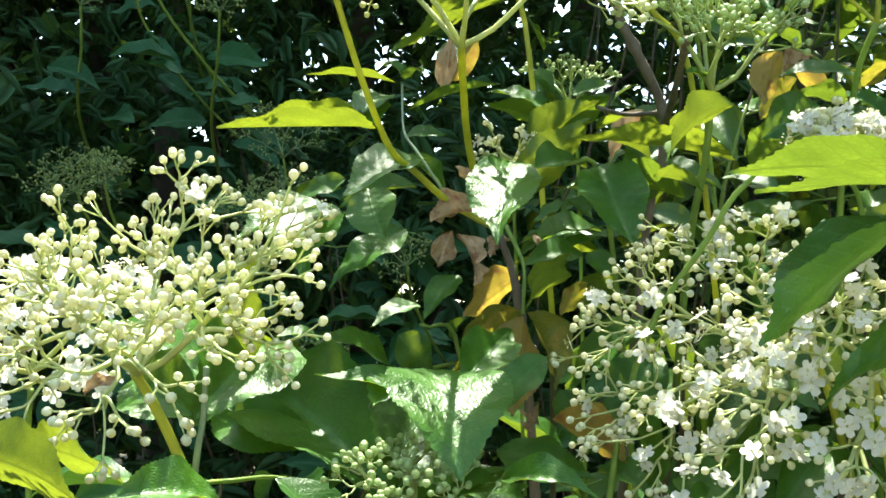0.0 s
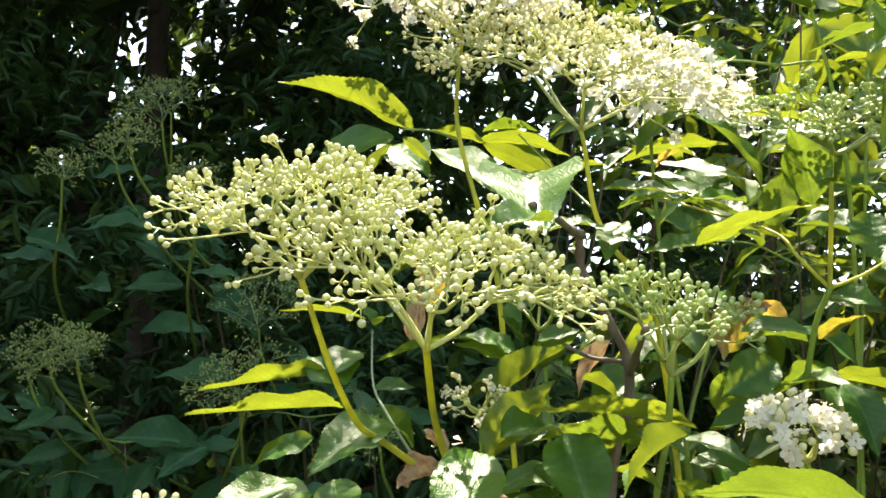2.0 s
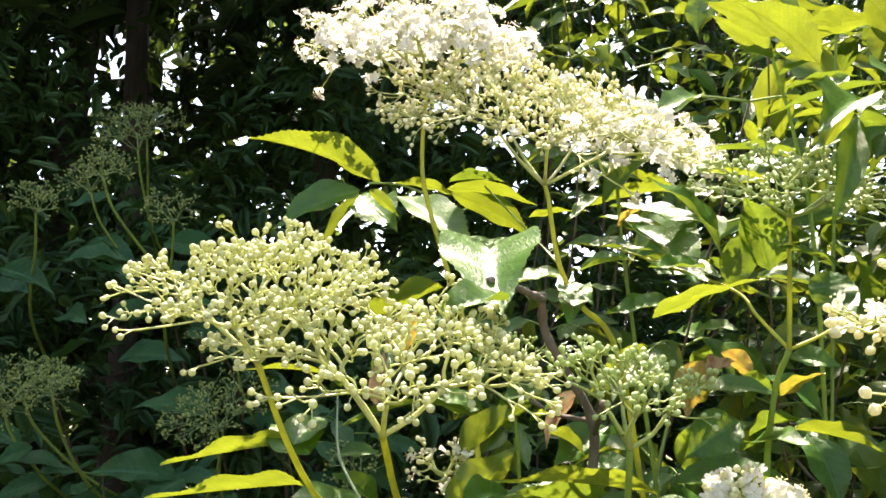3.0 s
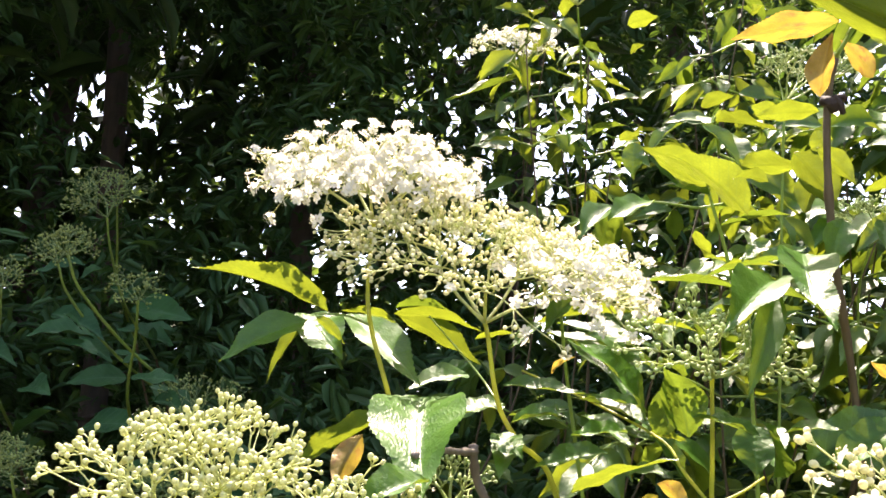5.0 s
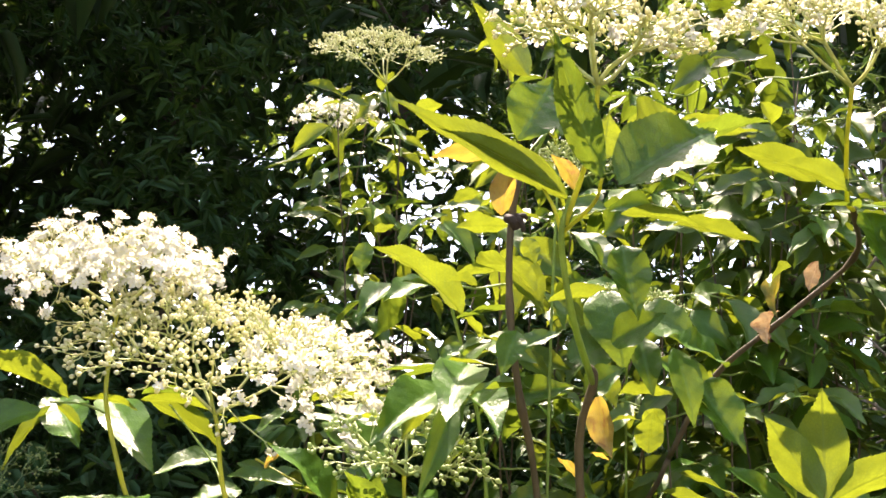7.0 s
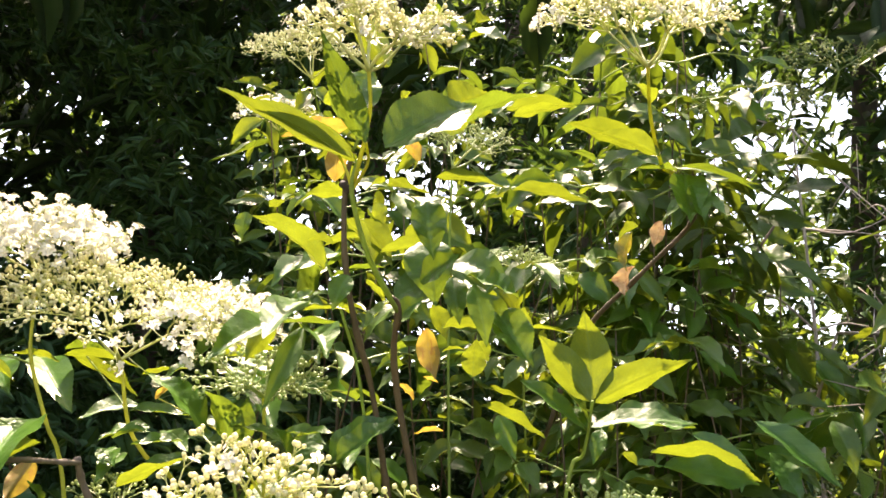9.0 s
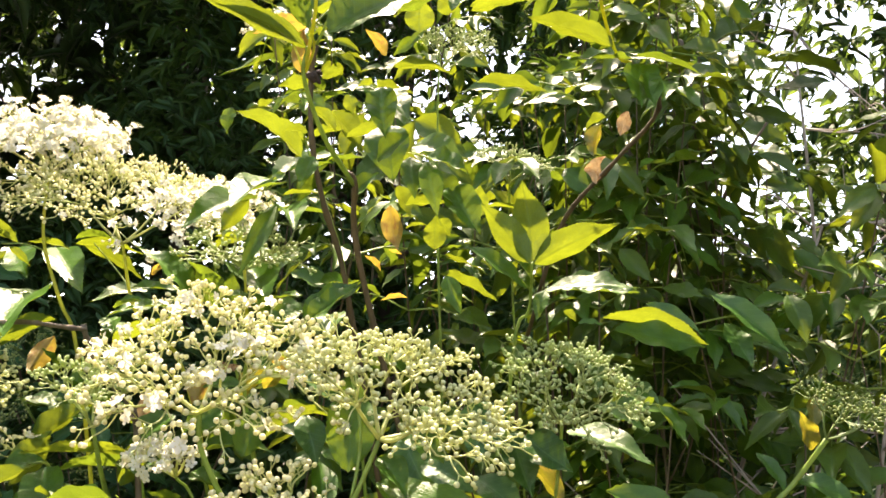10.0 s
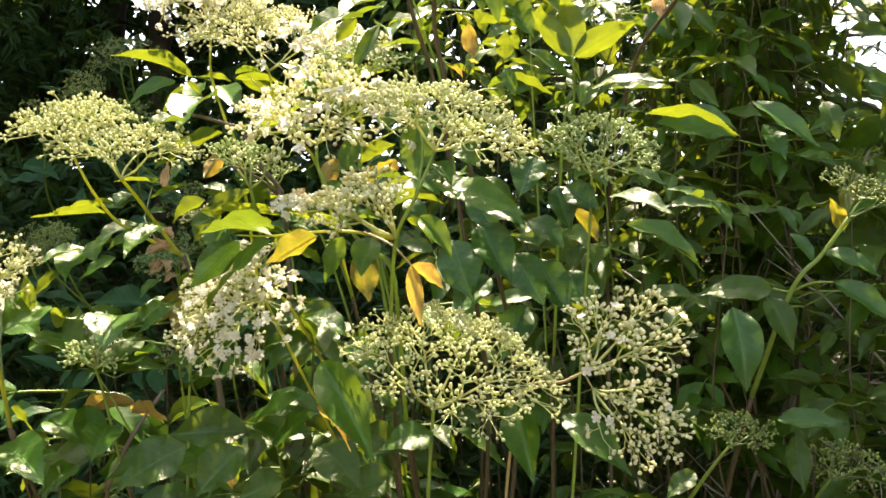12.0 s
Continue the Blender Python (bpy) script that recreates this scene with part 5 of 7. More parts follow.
stalk(s, [(0.1418, 0.5400, 1.1340), (0.1166, 0.5000, 1.2484), (0.0954, 0.4850, 1.2738), (0.0850, 0.4800, 1.2917), (0.0792, 0.4770, 1.3212), (0.0772, 0.4770, 1.3289)], 0.00151, 0.00101, STALK_YELLOW, "stalk")
umbel(s, (0.0772, 0.4770, 1.3289), (0.0781, 0.4750, 1.3703), 0.0760, (0.14, -0.42, 0.9), 1400, 0.00112, 0.15, 0.018, BUD_PALE, 2, 5, 13, side=(-1, 0.1))
stalk(s, [(0.0850, 0.4800, 1.2912), (0.0750, 0.5000, 1.3071), (0.0485, 0.5100, 1.3365)], 0.00067, 0.00045, STALK, "petiole")
leaf(s, (0.0292, 0.5500, 1.3431), (0.0766, 0.5350, 1.3150), -40, 0.33, LEAF_BRIGHT)
leaf(s, (0.0289, 0.5300, 1.3436), (0.0584, 0.5200, 1.3424), -10, 0.3, LEAF)
leaf(s, (0.0707, 0.5750, 1.3144), (0.0360, 0.5509, 1.3010), 32, 0.383, LEAF)
leaf(s, (0.0526, 0.4000, 1.2845), (0.0577, 0.3354, 1.2441), 32, 0.437, LEAF)
leaf(s, (0.0897, 0.5200, 1.2943), (0.0628, 0.4994, 1.2832), 32, 0.481, LEAF)
leaf(s, (0.0843, 0.4350, 1.2736), (0.0946, 0.4150, 1.2629), 32, 0.486, LEAF)
leaf(s, (0.0299, 0.5000, 1.2826), (-0.0199, 0.4750, 1.2455), -24, 0.33, LEAF_BRIGHT)
leaf(s, (0.0145, 0.5450, 1.2759), (0.0022, 0.5300, 1.2470), -42, 0.4, LEAF_YELLOW)
leaf(s, (0.0276, 0.5350, 1.3412), (0.0763, 0.5350, 1.3336), -20, 0.3, LEAF_BRIGHT)
leaf(s, (0.0729, 0.5600, 1.3334), (0.1065, 0.5600, 1.3384), -10, 0.3, LEAF_BRIGHT)
leaf(s, (0.0480, 0.4600, 1.2447), (0.0402, 0.4500, 1.2566), 40, 0.4, LEAF)

s = shoot("elder_shoot", (0.1252, 0.5600, 1.3041), "elder shoot with white open flowers behind the buds", "plant shoot", "elder shoots")
stalk(s, [(0.1652, 0.6200, 1.1179), (0.1344, 0.5800, 1.2742), (0.1246, 0.5600, 1.3232), (0.1203, 0.5500, 1.3521)], 0.00134, 0.0009, STALK, "stalk")
umbel(s, (0.1153, 0.5500, 1.3549), (0.1291, 0.5400, 1.3781), 0.0440, (0.1, -0.45, 0.85), 360, 0.00108, 0.8, 0.012, BUD, 2, 5, 14)
leaf(s, (0.1193, 0.5700, 1.3507), (0.1665, 0.5700, 1.3555), -20, 0.25, LEAF_BRIGHT)
leaf(s, (0.1220, 0.6000, 1.3518), (0.1770, 0.5731, 1.3366), 32, 0.28, LEAF)
leaf(s, (0.1113, 0.5400, 1.3418), (0.0913, 0.5300, 1.3237), 20, 0.3, LEAF)
leaf(s, (0.0927, 0.5300, 1.2891), (0.1202, 0.5200, 1.2870), 10, 0.3, LEAF)

s = shoot("elder_shoot", (0.2045, 0.5100, 1.3718), "elder leaf shoot with glowing yellow-green backlit leaves", "plant shoot", "elder shoots")
stalk(s, [(0.2406, 0.5800, 1.1312), (0.2236, 0.5400, 1.3075), (0.2058, 0.5150, 1.3730), (0.1935, 0.5060, 1.4089), (0.1919, 0.5050, 1.4227)], 0.00134, 0.00067, STALK, "stalk")
leaf(s, (0.1941, 0.5060, 1.4099), (0.1594, 0.4950, 1.4266), -20, 0.32, LEAF_BRIGHT)
leaf(s, (0.1939, 0.5050, 1.4127), (0.2312, 0.4950, 1.4207), -20, 0.24, LEAF_BRIGHT)
leaf(s, (0.1902, 0.5100, 1.4502), (0.2091, 0.5000, 1.4200), 45, 0.3, LEAF)
leaf(s, (0.2085, 0.5000, 1.4231), (0.2353, 0.4550, 1.4082), -30, 0.32, LEAF_BRIGHT)
leaf(s, (0.1935, 0.5060, 1.4089), (0.1679, 0.4900, 1.4074), 10, 0.3, LEAF)
leaf(s, (0.1964, 0.5060, 1.3997), (0.2156, 0.4900, 1.4036), 15, 0.25, LEAF)
leaf(s, (0.1663, 0.5300, 1.4398), (0.1869, 0.5300, 1.4595), 35, 0.35, LEAF)
leaf(s, (0.2045, 0.5100, 1.3718), (0.2195, 0.5000, 1.3793), 15, 0.35, LEAF)
leaf(s, (0.1516, 0.5500, 1.4531), (0.1647, 0.5400, 1.4553), -20, 0.5, LEAF_BRIGHT)
leaf(s, (0.2033, 0.5100, 1.3933), (0.2345, 0.5000, 1.3983), 0, 0.25, LEAF)
leaf(s, (0.2003, 0.5100, 1.3932), (0.2154, 0.5000, 1.3928), 30, 0.4, LEAF)
leaf(s, (0.2086, 0.5150, 1.3609), (0.1575, 0.5300, 1.3645), 5, 0.2, LEAF)
leaf(s, (0.1995, 0.5500, 1.4767), (0.2168, 0.5400, 1.4805), -30, 0.5, LEAF_BRIGHT)
leaf(s, (0.1787, 0.7000, 1.6033), (0.2005, 0.6900, 1.6064), -30, 0.6, LEAF_BRIGHT)
leaf(s, (0.2448, 0.6000, 1.5646), (0.2524, 0.6000, 1.5711), -30, 0.7, LEAF_BRIGHT)
leaf(s, (0.1811, 0.7000, 1.5799), (0.1918, 0.7000, 1.5874), -20, 0.7, LEAF_BRIGHT)
leaf(s, (0.2518, 0.6200, 1.3971), (0.2847, 0.6250, 1.4141), 38, 0.4, LEAF)

s = shoot("elder_shoot", (0.2381, 0.3450, 1.3336), "elder shoot with large backlit leaves on a brown cane", "plant shoot", "elder shoots")
stalk(s, [(0.2727, 0.4400, 1.1671), (0.2387, 0.3700, 1.2979), (0.2371, 0.3400, 1.3328), (0.2333, 0.3320, 1.3378)], 0.0018, 0.0015, CANE, "cane")
stalk(s, [(0.2371, 0.3400, 1.3328), (0.2225, 0.3100, 1.3500), (0.2135, 0.2900, 1.3737), (0.2154, 0.2850, 1.3881)], 0.00146, 0.0009, STALK, "stalk")
stalk(s, [(0.2135, 0.2900, 1.3759), (0.2109, 0.2880, 1.3835), (0.2069, 0.2900, 1.3926)], 0.00078, 0.00056, STALK_YELLOW, "petiole")
stalk(s, [(0.2144, 0.2900, 1.3770), (0.2200, 0.2700, 1.3810), (0.2190, 0.2550, 1.3840)], 0.00078, 0.00056, STALK_YELLOW, "petiole")
stalk(s, [(0.2144, 0.2880, 1.3790), (0.2200, 0.2720, 1.4040), (0.2190, 0.2600, 1.4190)], 0.00101, 0.00078, STALK_YELLOW, "stalk")
umbel(s, (0.2190, 0.2600, 1.4190), (0.2220, 0.2600, 1.4460), 0.0340, (0.05, -0.35, 0.9), 520, 0.00090, 0.1, 0.012, BUD_PALE, 2, 5, 15)
leaf(s, (0.2154, 0.2850, 1.3875), (0.1518, 0.2850, 1.4196), -22, 0.19, LEAF_BRIGHT)
leaf(s, (0.2130, 0.2800, 1.3868), (0.1686, 0.2850, 1.4102), -22, 0.19, LEAF_BRIGHT)
leaf(s, (0.2190, 0.2550, 1.3840), (0.1990, 0.2350, 1.4240), -50, 0.24, LEAF)
leaf(s, (0.2049, 0.3350, 1.4297), (0.2210, 0.3450, 1.4633), 62, 0.62, LEAF)
leaf(s, (0.2270, 0.2650, 1.3860), (0.2680, 0.2850, 1.4170), 62, 0.50, LEAF)
leaf(s, (0.2590, 0.3000, 1.4160), (0.3000, 0.3100, 1.4350), -16, 0.34, LEAF)
leaf(s, (0.2592, 0.3600, 1.4410), (0.2866, 0.3800, 1.4688), -35, 0.5, LEAF_BRIGHT)
leaf(s, (0.2917, 0.4000, 1.4640), (0.3066, 0.4100, 1.4805), 30, 0.5, LEAF)
leaf(s, (0.2319, 0.4700, 1.5268), (0.1977, 0.4700, 1.5709), -45, 0.3, LEAF_BRIGHT)
leaf(s, (0.2564, 0.3700, 1.4132), (0.2909, 0.3550, 1.4034), -15, 0.28, LEAF_BRIGHT)
leaf(s, (0.2284, 0.3900, 1.3762), (0.2629, 0.3900, 1.3813), -20, 0.28, LEAF_BRIGHT)
leaf(s, (0.3050, 0.4150, 1.4709), (0.3436, 0.4150, 1.4788), -18, 0.3, LEAF_BRIGHT)
leaf(s, (0.2482, 0.3550, 1.3519), (0.2666, 0.3400, 1.3625), 55, 0.6, LEAF)
leaf(s, (0.2996, 0.3650, 1.3477), (0.2718, 0.3550, 1.3562), 45, 0.65, LEAF)
leaf(s, (0.2755, 0.3600, 1.3531), (0.2817, 0.3550, 1.3196), 58, 0.35, LEAF)
leaf(s, (0.2896, 0.3750, 1.3440), (0.3062, 0.3650, 1.3118), 55, 0.5, LEAF)
leaf(s, (0.2502, 0.3450, 1.3912), (0.2534, 0.3350, 1.3573), 65, 0.45, LEAF)
leaf(s, (0.2392, 0.3600, 1.3977), (0.2455, 0.3600, 1.3854), 40, 0.4, LEAF)
leaf(s, (0.2640, 0.4050, 1.3398), (0.2898, 0.4050, 1.3407), -20, 0.4, LEAF_BRIGHT)
leaf(s, (0.2842, 0.4300, 1.3365), (0.2925, 0.4300, 1.3260), -40, 0.8, LEAF_BRIGHT)
leaf(s, (0.2552, 0.4050, 1.3393), (0.2603, 0.4000, 1.3104), -42, 0.4, LEAF_YELLOW)
leaf(s, (0.2357, 0.3500, 1.3298), (0.2496, 0.3400, 1.3402), 55, 0.7, LEAF)
leaf(s, (0.2530, 0.4150, 1.3761), (0.2640, 0.4150, 1.3657), -20, 0.5, LEAF_BRIGHT)

s = shoot("elder_shoot", (0.2168, 0.3900, 1.3324), "elder cane with a dark knot and bright side leaves", "plant shoot", "elder shoots")
stalk(s, [(0.2517, 0.4500, 1.1646), (0.2291, 0.4100, 1.2929), (0.2167, 0.3900, 1.3349), (0.2098, 0.3780, 1.3700), (0.2086, 0.3730, 1.4048), (0.2113, 0.3700, 1.4254)], 0.0017, 0.0013, CANE, "cane")
stalk(s, [(0.2070, 0.3730, 1.4084), (0.2091, 0.3700, 1.4066), (0.2110, 0.3720, 1.4050)], 0.0022, 0.0026, KNOT, "knot")
stalk(s, [(0.2100, 0.3700, 1.4086), (0.2122, 0.3690, 1.4060), (0.2140, 0.3710, 1.4026)], 0.0018, 0.0011, KNOT, "knot")
stalk(s, [(0.2110, 0.3700, 1.4080), (0.2134, 0.3690, 1.4090), (0.2150, 0.3700, 1.4078)], 0.0015, 0.0008, KNOT, "knot")
stalk(s, [(0.2113, 0.3700, 1.4254), (0.2208, 0.3600, 1.4439), (0.2091, 0.3500, 1.4267)], 0.0009, 0.00056, STALK, "petiole")
leaf(s, (0.2033, 0.3650, 1.4067), (0.2050, 0.3550, 1.4294), -42, 0.42, LEAF_YELLOW)
leaf(s, (0.2100, 0.3600, 1.4370), (0.1729, 0.3810, 1.4376), -30, 0.30, LEAF_YELLOW)
leaf(s, (0.2099, 0.3850, 1.4089), (0.1867, 0.3950, 1.4099), -30, 0.38, LEAF_BRIGHT)
leaf(s, (0.1840, 0.4700, 1.4042), (0.1500, 0.4640, 1.4180), -22, 0.38, LEAF_BRIGHT)
leaf(s, (0.1468, 0.4630, 1.4204), (0.1459, 0.4600, 1.4002), 50, 0.5, LEAF)
leaf(s, (0.2019, 0.4300, 1.3921), (0.1856, 0.4300, 1.3930), -20, 0.5, LEAF_BRIGHT)
leaf(s, (0.2079, 0.3850, 1.3926), (0.2237, 0.3850, 1.3778), -30, 0.4, LEAF_BRIGHT)
leaf(s, (0.1902, 0.3525, 1.3395), (0.1774, 0.3043, 1.3101), 32, 0.319, LEAF)
leaf(s, (0.1791, 0.3550, 1.3288), (0.1649, 0.3500, 1.3086), -45, 0.4, LEAF_BRIGHT)
leaf(s, (0.1982, 0.3700, 1.3427), (0.1560, 0.3900, 1.3340), 10, 0.2, LEAF)
leaf(s, (0.1928, 0.4000, 1.3570), (0.1805, 0.4000, 1.3459), 40, 0.5, LEAF)
leaf(s, (0.2122, 0.3700, 1.3582), (0.2050, 0.3650, 1.3375), 55, 0.5, LEAF)
leaf(s, (0.1086, 0.5900, 1.3491), (0.1599, 0.5800, 1.3582), -8, 0.2, LEAF_BRIGHT)
leaf(s, (0.1168, 0.6050, 1.3462), (0.1536, 0.5873, 1.3370), 32, 0.25, LEAF)
leaf(s, (0.1825, 0.3600, 1.3305), (0.1522, 0.3147, 1.3029), 32, 0.292, LEAF)
leaf(s, (0.1901, 0.3850, 1.3339), (0.1729, 0.3650, 1.2869), 48, 0.2, LEAF)
leaf(s, (0.1945, 0.3900, 1.3317), (0.2035, 0.3570, 1.3123), 32, 0.462, LEAF)
leaf(s, (0.2035, 0.4200, 1.4197), (0.1915, 0.4200, 1.4248), -30, 0.7, LEAF_BRIGHT)
leaf(s, (0.2253, 0.4350, 1.4203), (0.2309, 0.4350, 1.4057), -30, 0.6, LEAF_BRIGHT)
leaf(s, (0.2241, 0.4500, 1.3845), (0.2376, 0.4500, 1.4147), -30, 0.4, LEAF_BRIGHT)
leaf(s, (0.2167, 0.4400, 1.4107), (0.2366, 0.4400, 1.3819), -30, 0.5, LEAF_BRIGHT)
leaf(s, (0.1965, 0.4450, 1.3806), (0.1577, 0.4400, 1.4074), -22, 0.4, LEAF_BRIGHT)
leaf(s, (0.1849, 0.4500, 1.3565), (0.2131, 0.4400, 1.3556), -8, 0.25, LEAF_BRIGHT)
leaf(s, (0.2480, 0.4350, 1.4247), (0.2667, 0.4150, 1.3963), 20, 0.45, LEAF_BRIGHT)
leaf(s, (0.2511, 0.3800, 1.3810), (0.2576, 0.3700, 1.3427), 60, 0.6, LEAF)
leaf(s, (0.2361, 0.3800, 1.3481), (0.2639, 0.3800, 1.3649), 55, 0.6, LEAF)
leaf(s, (0.2679, 0.4000, 1.3742), (0.2995, 0.3900, 1.3619), 50, 0.6, LEAF)
leaf(s, (0.2670, 0.3800, 1.3617), (0.2698, 0.3700, 1.3336), 60, 0.4, LEAF)
leaf(s, (0.2749, 0.3800, 1.3521), (0.2972, 0.3700, 1.3216), 55, 0.4, LEAF)
leaf(s, (0.2589, 0.4200, 1.3556), (0.2674, 0.4200, 1.3352), -20, 0.5, LEAF_BRIGHT)
leaf(s, (0.2824, 0.4200, 1.3153), (0.2834, 0.4110, 1.3352), -50, 0.6, LEAF_BRIGHT)
leaf(s, (0.2642, 0.4200, 1.3284), (0.2791, 0.4200, 1.3303), -8, 0.4, LEAF_BRIGHT)
leaf(s, (0.3091, 0.4200, 1.3360), (0.3099, 0.4110, 1.3543), -50, 0.6, LEAF_BRIGHT)
leaf(s, (0.3144, 0.4350, 1.3464), (0.3420, 0.4350, 1.3434), -4, 0.3, LEAF_BRIGHT)
leaf(s, (0.2511, 0.4300, 1.4453), (0.2366, 0.4300, 1.4638), -30, 0.4, LEAF_YELLOW)

s = shoot("elder_shoot", (0.3311, 0.3800, 1.2597), "elder shoot tipped with a bright three-leaf star", "plant shoot", "elder shoots")
stalk(s, [(0.3184, 0.4400, 1.0873), (0.3264, 0.3900, 1.2485), (0.3345, 0.3800, 1.2717), (0.3334, 0.3530, 1.2942)], 0.00123, 0.00078, STALK, "stalk")
leaf(s, (0.3320, 0.3520, 1.2940), (0.3046, 0.3400, 1.3241), -50, 0.36, LEAF_BRIGHT)
leaf(s, (0.3332, 0.3520, 1.2946), (0.3260, 0.3350, 1.3357), -55, 0.42, LEAF_BRIGHT)
leaf(s, (0.3343, 0.3520, 1.2934), (0.3785, 0.3350, 1.3126), -45, 0.34, LEAF_BRIGHT)
leaf(s, (0.3397, 0.3900, 1.2876), (0.3171, 0.3770, 1.3071), 32, 0.42, LEAF)
leaf(s, (0.3473, 0.4200, 1.2890), (0.4041, 0.4070, 1.2901), 32, 0.28, LEAF)
leaf(s, (0.3632, 0.4400, 1.2951), (0.4098, 0.4270, 1.2901), 32, 0.55, LEAF)
leaf(s, (0.3929, 0.4600, 1.2795), (0.4679, 0.4800, 1.2652), -10, 0.24, LEAF_BRIGHT)
leaf(s, (0.3995, 0.4600, 1.2715), (0.4641, 0.4750, 1.2634), 50, 0.3, LEAF)
leaf(s, (0.3440, 0.3800, 1.2840), (0.3380, 0.3750, 1.2652), 40, 0.4, LEAF)
leaf(s, (0.3377, 0.3800, 1.2809), (0.3179, 0.3900, 1.2976), 20, 0.35, LEAF)
leaf(s, (0.2867, 0.3900, 1.3050), (0.3103, 0.3800, 1.2943), -18, 0.3, LEAF_BRIGHT)
leaf(s, (0.2850, 0.4100, 1.2988), (0.3197, 0.4050, 1.2808), -12, 0.3, LEAF_BRIGHT)
leaf(s, (0.2863, 0.3500, 1.2863), (0.2943, 0.3450, 1.2644), 45, 0.4, LEAF)
leaf(s, (0.3002, 0.3700, 1.3063), (0.3339, 0.3750, 1.2832), 40, 0.3, LEAF)
leaf(s, (0.3533, 0.3750, 1.2714), (0.3607, 0.3750, 1.2655), -20, 0.6, LEAF_BRIGHT)
leaf(s, (0.3663, 0.4000, 1.2681), (0.3822, 0.4000, 1.2667), 40, 0.4, LEAF)
leaf(s, (0.2097, 0.3800, 1.2645), (0.2404, 0.3800, 1.2873), 45, 0.4, LEAF)
leaf(s, (0.1900, 0.3800, 1.2762), (0.2084, 0.3700, 1.2780), 20, 0.5, LEAF)
leaf(s, (0.2498, 0.4200, 1.3015), (0.2398, 0.4200, 1.3113), -10, 0.5, LEAF_YELLOW)
leaf(s, (0.2661, 0.4150, 1.2847), (0.2500, 0.4150, 1.2829), -12, 0.4, LEAF_YELLOW)
leaf(s, (0.2626, 0.4150, 1.3107), (0.2544, 0.4150, 1.3139), -8, 0.5, LEAF_YELLOW)

s = shoot("elder_shoot", (0.4087, 0.4600, 1.4622), "elder shoot with a pale flower head high over dark leaves", "plant shoot", "elder shoots")
stalk(s, [(0.3886, 0.7200, 1.3420), (0.4040, 0.6600, 1.3955), (0.4369, 0.6100, 1.4306), (0.4635, 0.5600, 1.4615), (0.4226, 0.4800, 1.4646)], 0.0021, 0.0015, CANE, "cane")
stalk(s, [(0.4226, 0.4800, 1.4646), (0.4087, 0.4600, 1.4622), (0.3920, 0.4250, 1.4790), (0.3840, 0.4000, 1.5000)], 0.00134, 0.00106, STALK_YELLOW, "stalk")
umbel(s, (0.3840, 0.4000, 1.5000), (0.3760, 0.3950, 1.5390), 0.0560, (0, -0.45, 0.9), 672, 0.00112, 0.15, 0.013, BUD_PALE, 2, 5, 16)
leaf(s, (0.4027, 0.4450, 1.4615), (0.3607, 0.4450, 1.4752), -15, 0.34, LEAF_BRIGHT)
leaf(s, (0.4162, 0.4600, 1.4592), (0.3740, 0.4500, 1.4524), 30, 0.4, LEAF)
leaf(s, (0.4210, 0.4600, 1.4618), (0.4668, 0.4400, 1.4363), 8, 0.25, LEAF)
leaf(s, (0.4275, 0.4700, 1.4603), (0.4217, 0.4500, 1.4194), 68, 0.5, LEAF)
leaf(s, (0.3990, 0.4750, 1.4781), (0.3480, 0.4650, 1.4904), -15, 0.34, LEAF_BRIGHT)
leaf(s, (0.4134, 0.4750, 1.4653), (0.4557, 0.4544, 1.4546), 32, 0.25, LEAF)
leaf(s, (0.4285, 0.4600, 1.4494), (0.4307, 0.4500, 1.4205), 65, 0.5, LEAF)
leaf(s, (0.3128, 0.4700, 1.4449), (0.3620, 0.4700, 1.4375), -10, 0.28, LEAF_BRIGHT)
leaf(s, (0.2729, 0.4600, 1.4754), (0.2730, 0.4510, 1.4991), -50, 0.75, LEAF_BRIGHT)
leaf(s, (0.2848, 0.4600, 1.4928), (0.3057, 0.4600, 1.5017), -50, 0.6, LEAF_BRIGHT)
leaf(s, (0.3075, 0.4600, 1.4956), (0.3534, 0.4600, 1.5013), -18, 0.3, LEAF_BRIGHT)
leaf(s, (0.4391, 0.5600, 1.4577), (0.4316, 0.5600, 1.4371), -42, 0.5, LEAF_DRY)
leaf(s, (0.4278, 0.6000, 1.4331), (0.4200, 0.6000, 1.4097), -42, 0.5, LEAF_DRY)
leaf(s, (0.4214, 0.5600, 1.4527), (0.4012, 0.5500, 1.4354), -30, 0.4, LEAF_BRIGHT)
leaf(s, (0.4205, 0.5750, 1.4531), (0.4124, 0.5650, 1.4180), -42, 0.4, LEAF_TURNING)

s = shoot("elder_shoot", (0.3646, 0.7400, 1.4183), "elder shoot with a flat green bud cluster in shade", "plant shoot", "elder shoots")
stalk(s, [(0.3927, 0.8500, 1.0508), (0.3667, 0.7600, 1.3796), (0.3622, 0.7200, 1.4401)], 0.00123, 0.00084, STALK, "stalk")
umbel(s, (0.3622, 0.7200, 1.4427), (0.3664, 0.7100, 1.4667), 0.0380, (0.25, -0.1, 1), 231, 0.00104, 0, 0.005, BUD_GREEN, 1, 5, 17)

s = shoot("elder_shoot", (0.2937, 0.7000, 1.4860), "elder shoot with a green bud cluster on an upright stalk", "plant shoot", "elder shoots")
stalk(s, [(0.3092, 0.8000, 1.0593), (0.2954, 0.7200, 1.3711), (0.2937, 0.7000, 1.4860), (0.2947, 0.6940, 1.5406)], 0.00134, 0.0009, STALK, "stalk")
umbel(s, (0.2947, 0.6940, 1.5422), (0.3134, 0.6900, 1.5753), 0.0360, (0.05, -0.2, 1), 273, 0.00104, 0, 0.006, BUD_GREEN, 1, 5, 18)

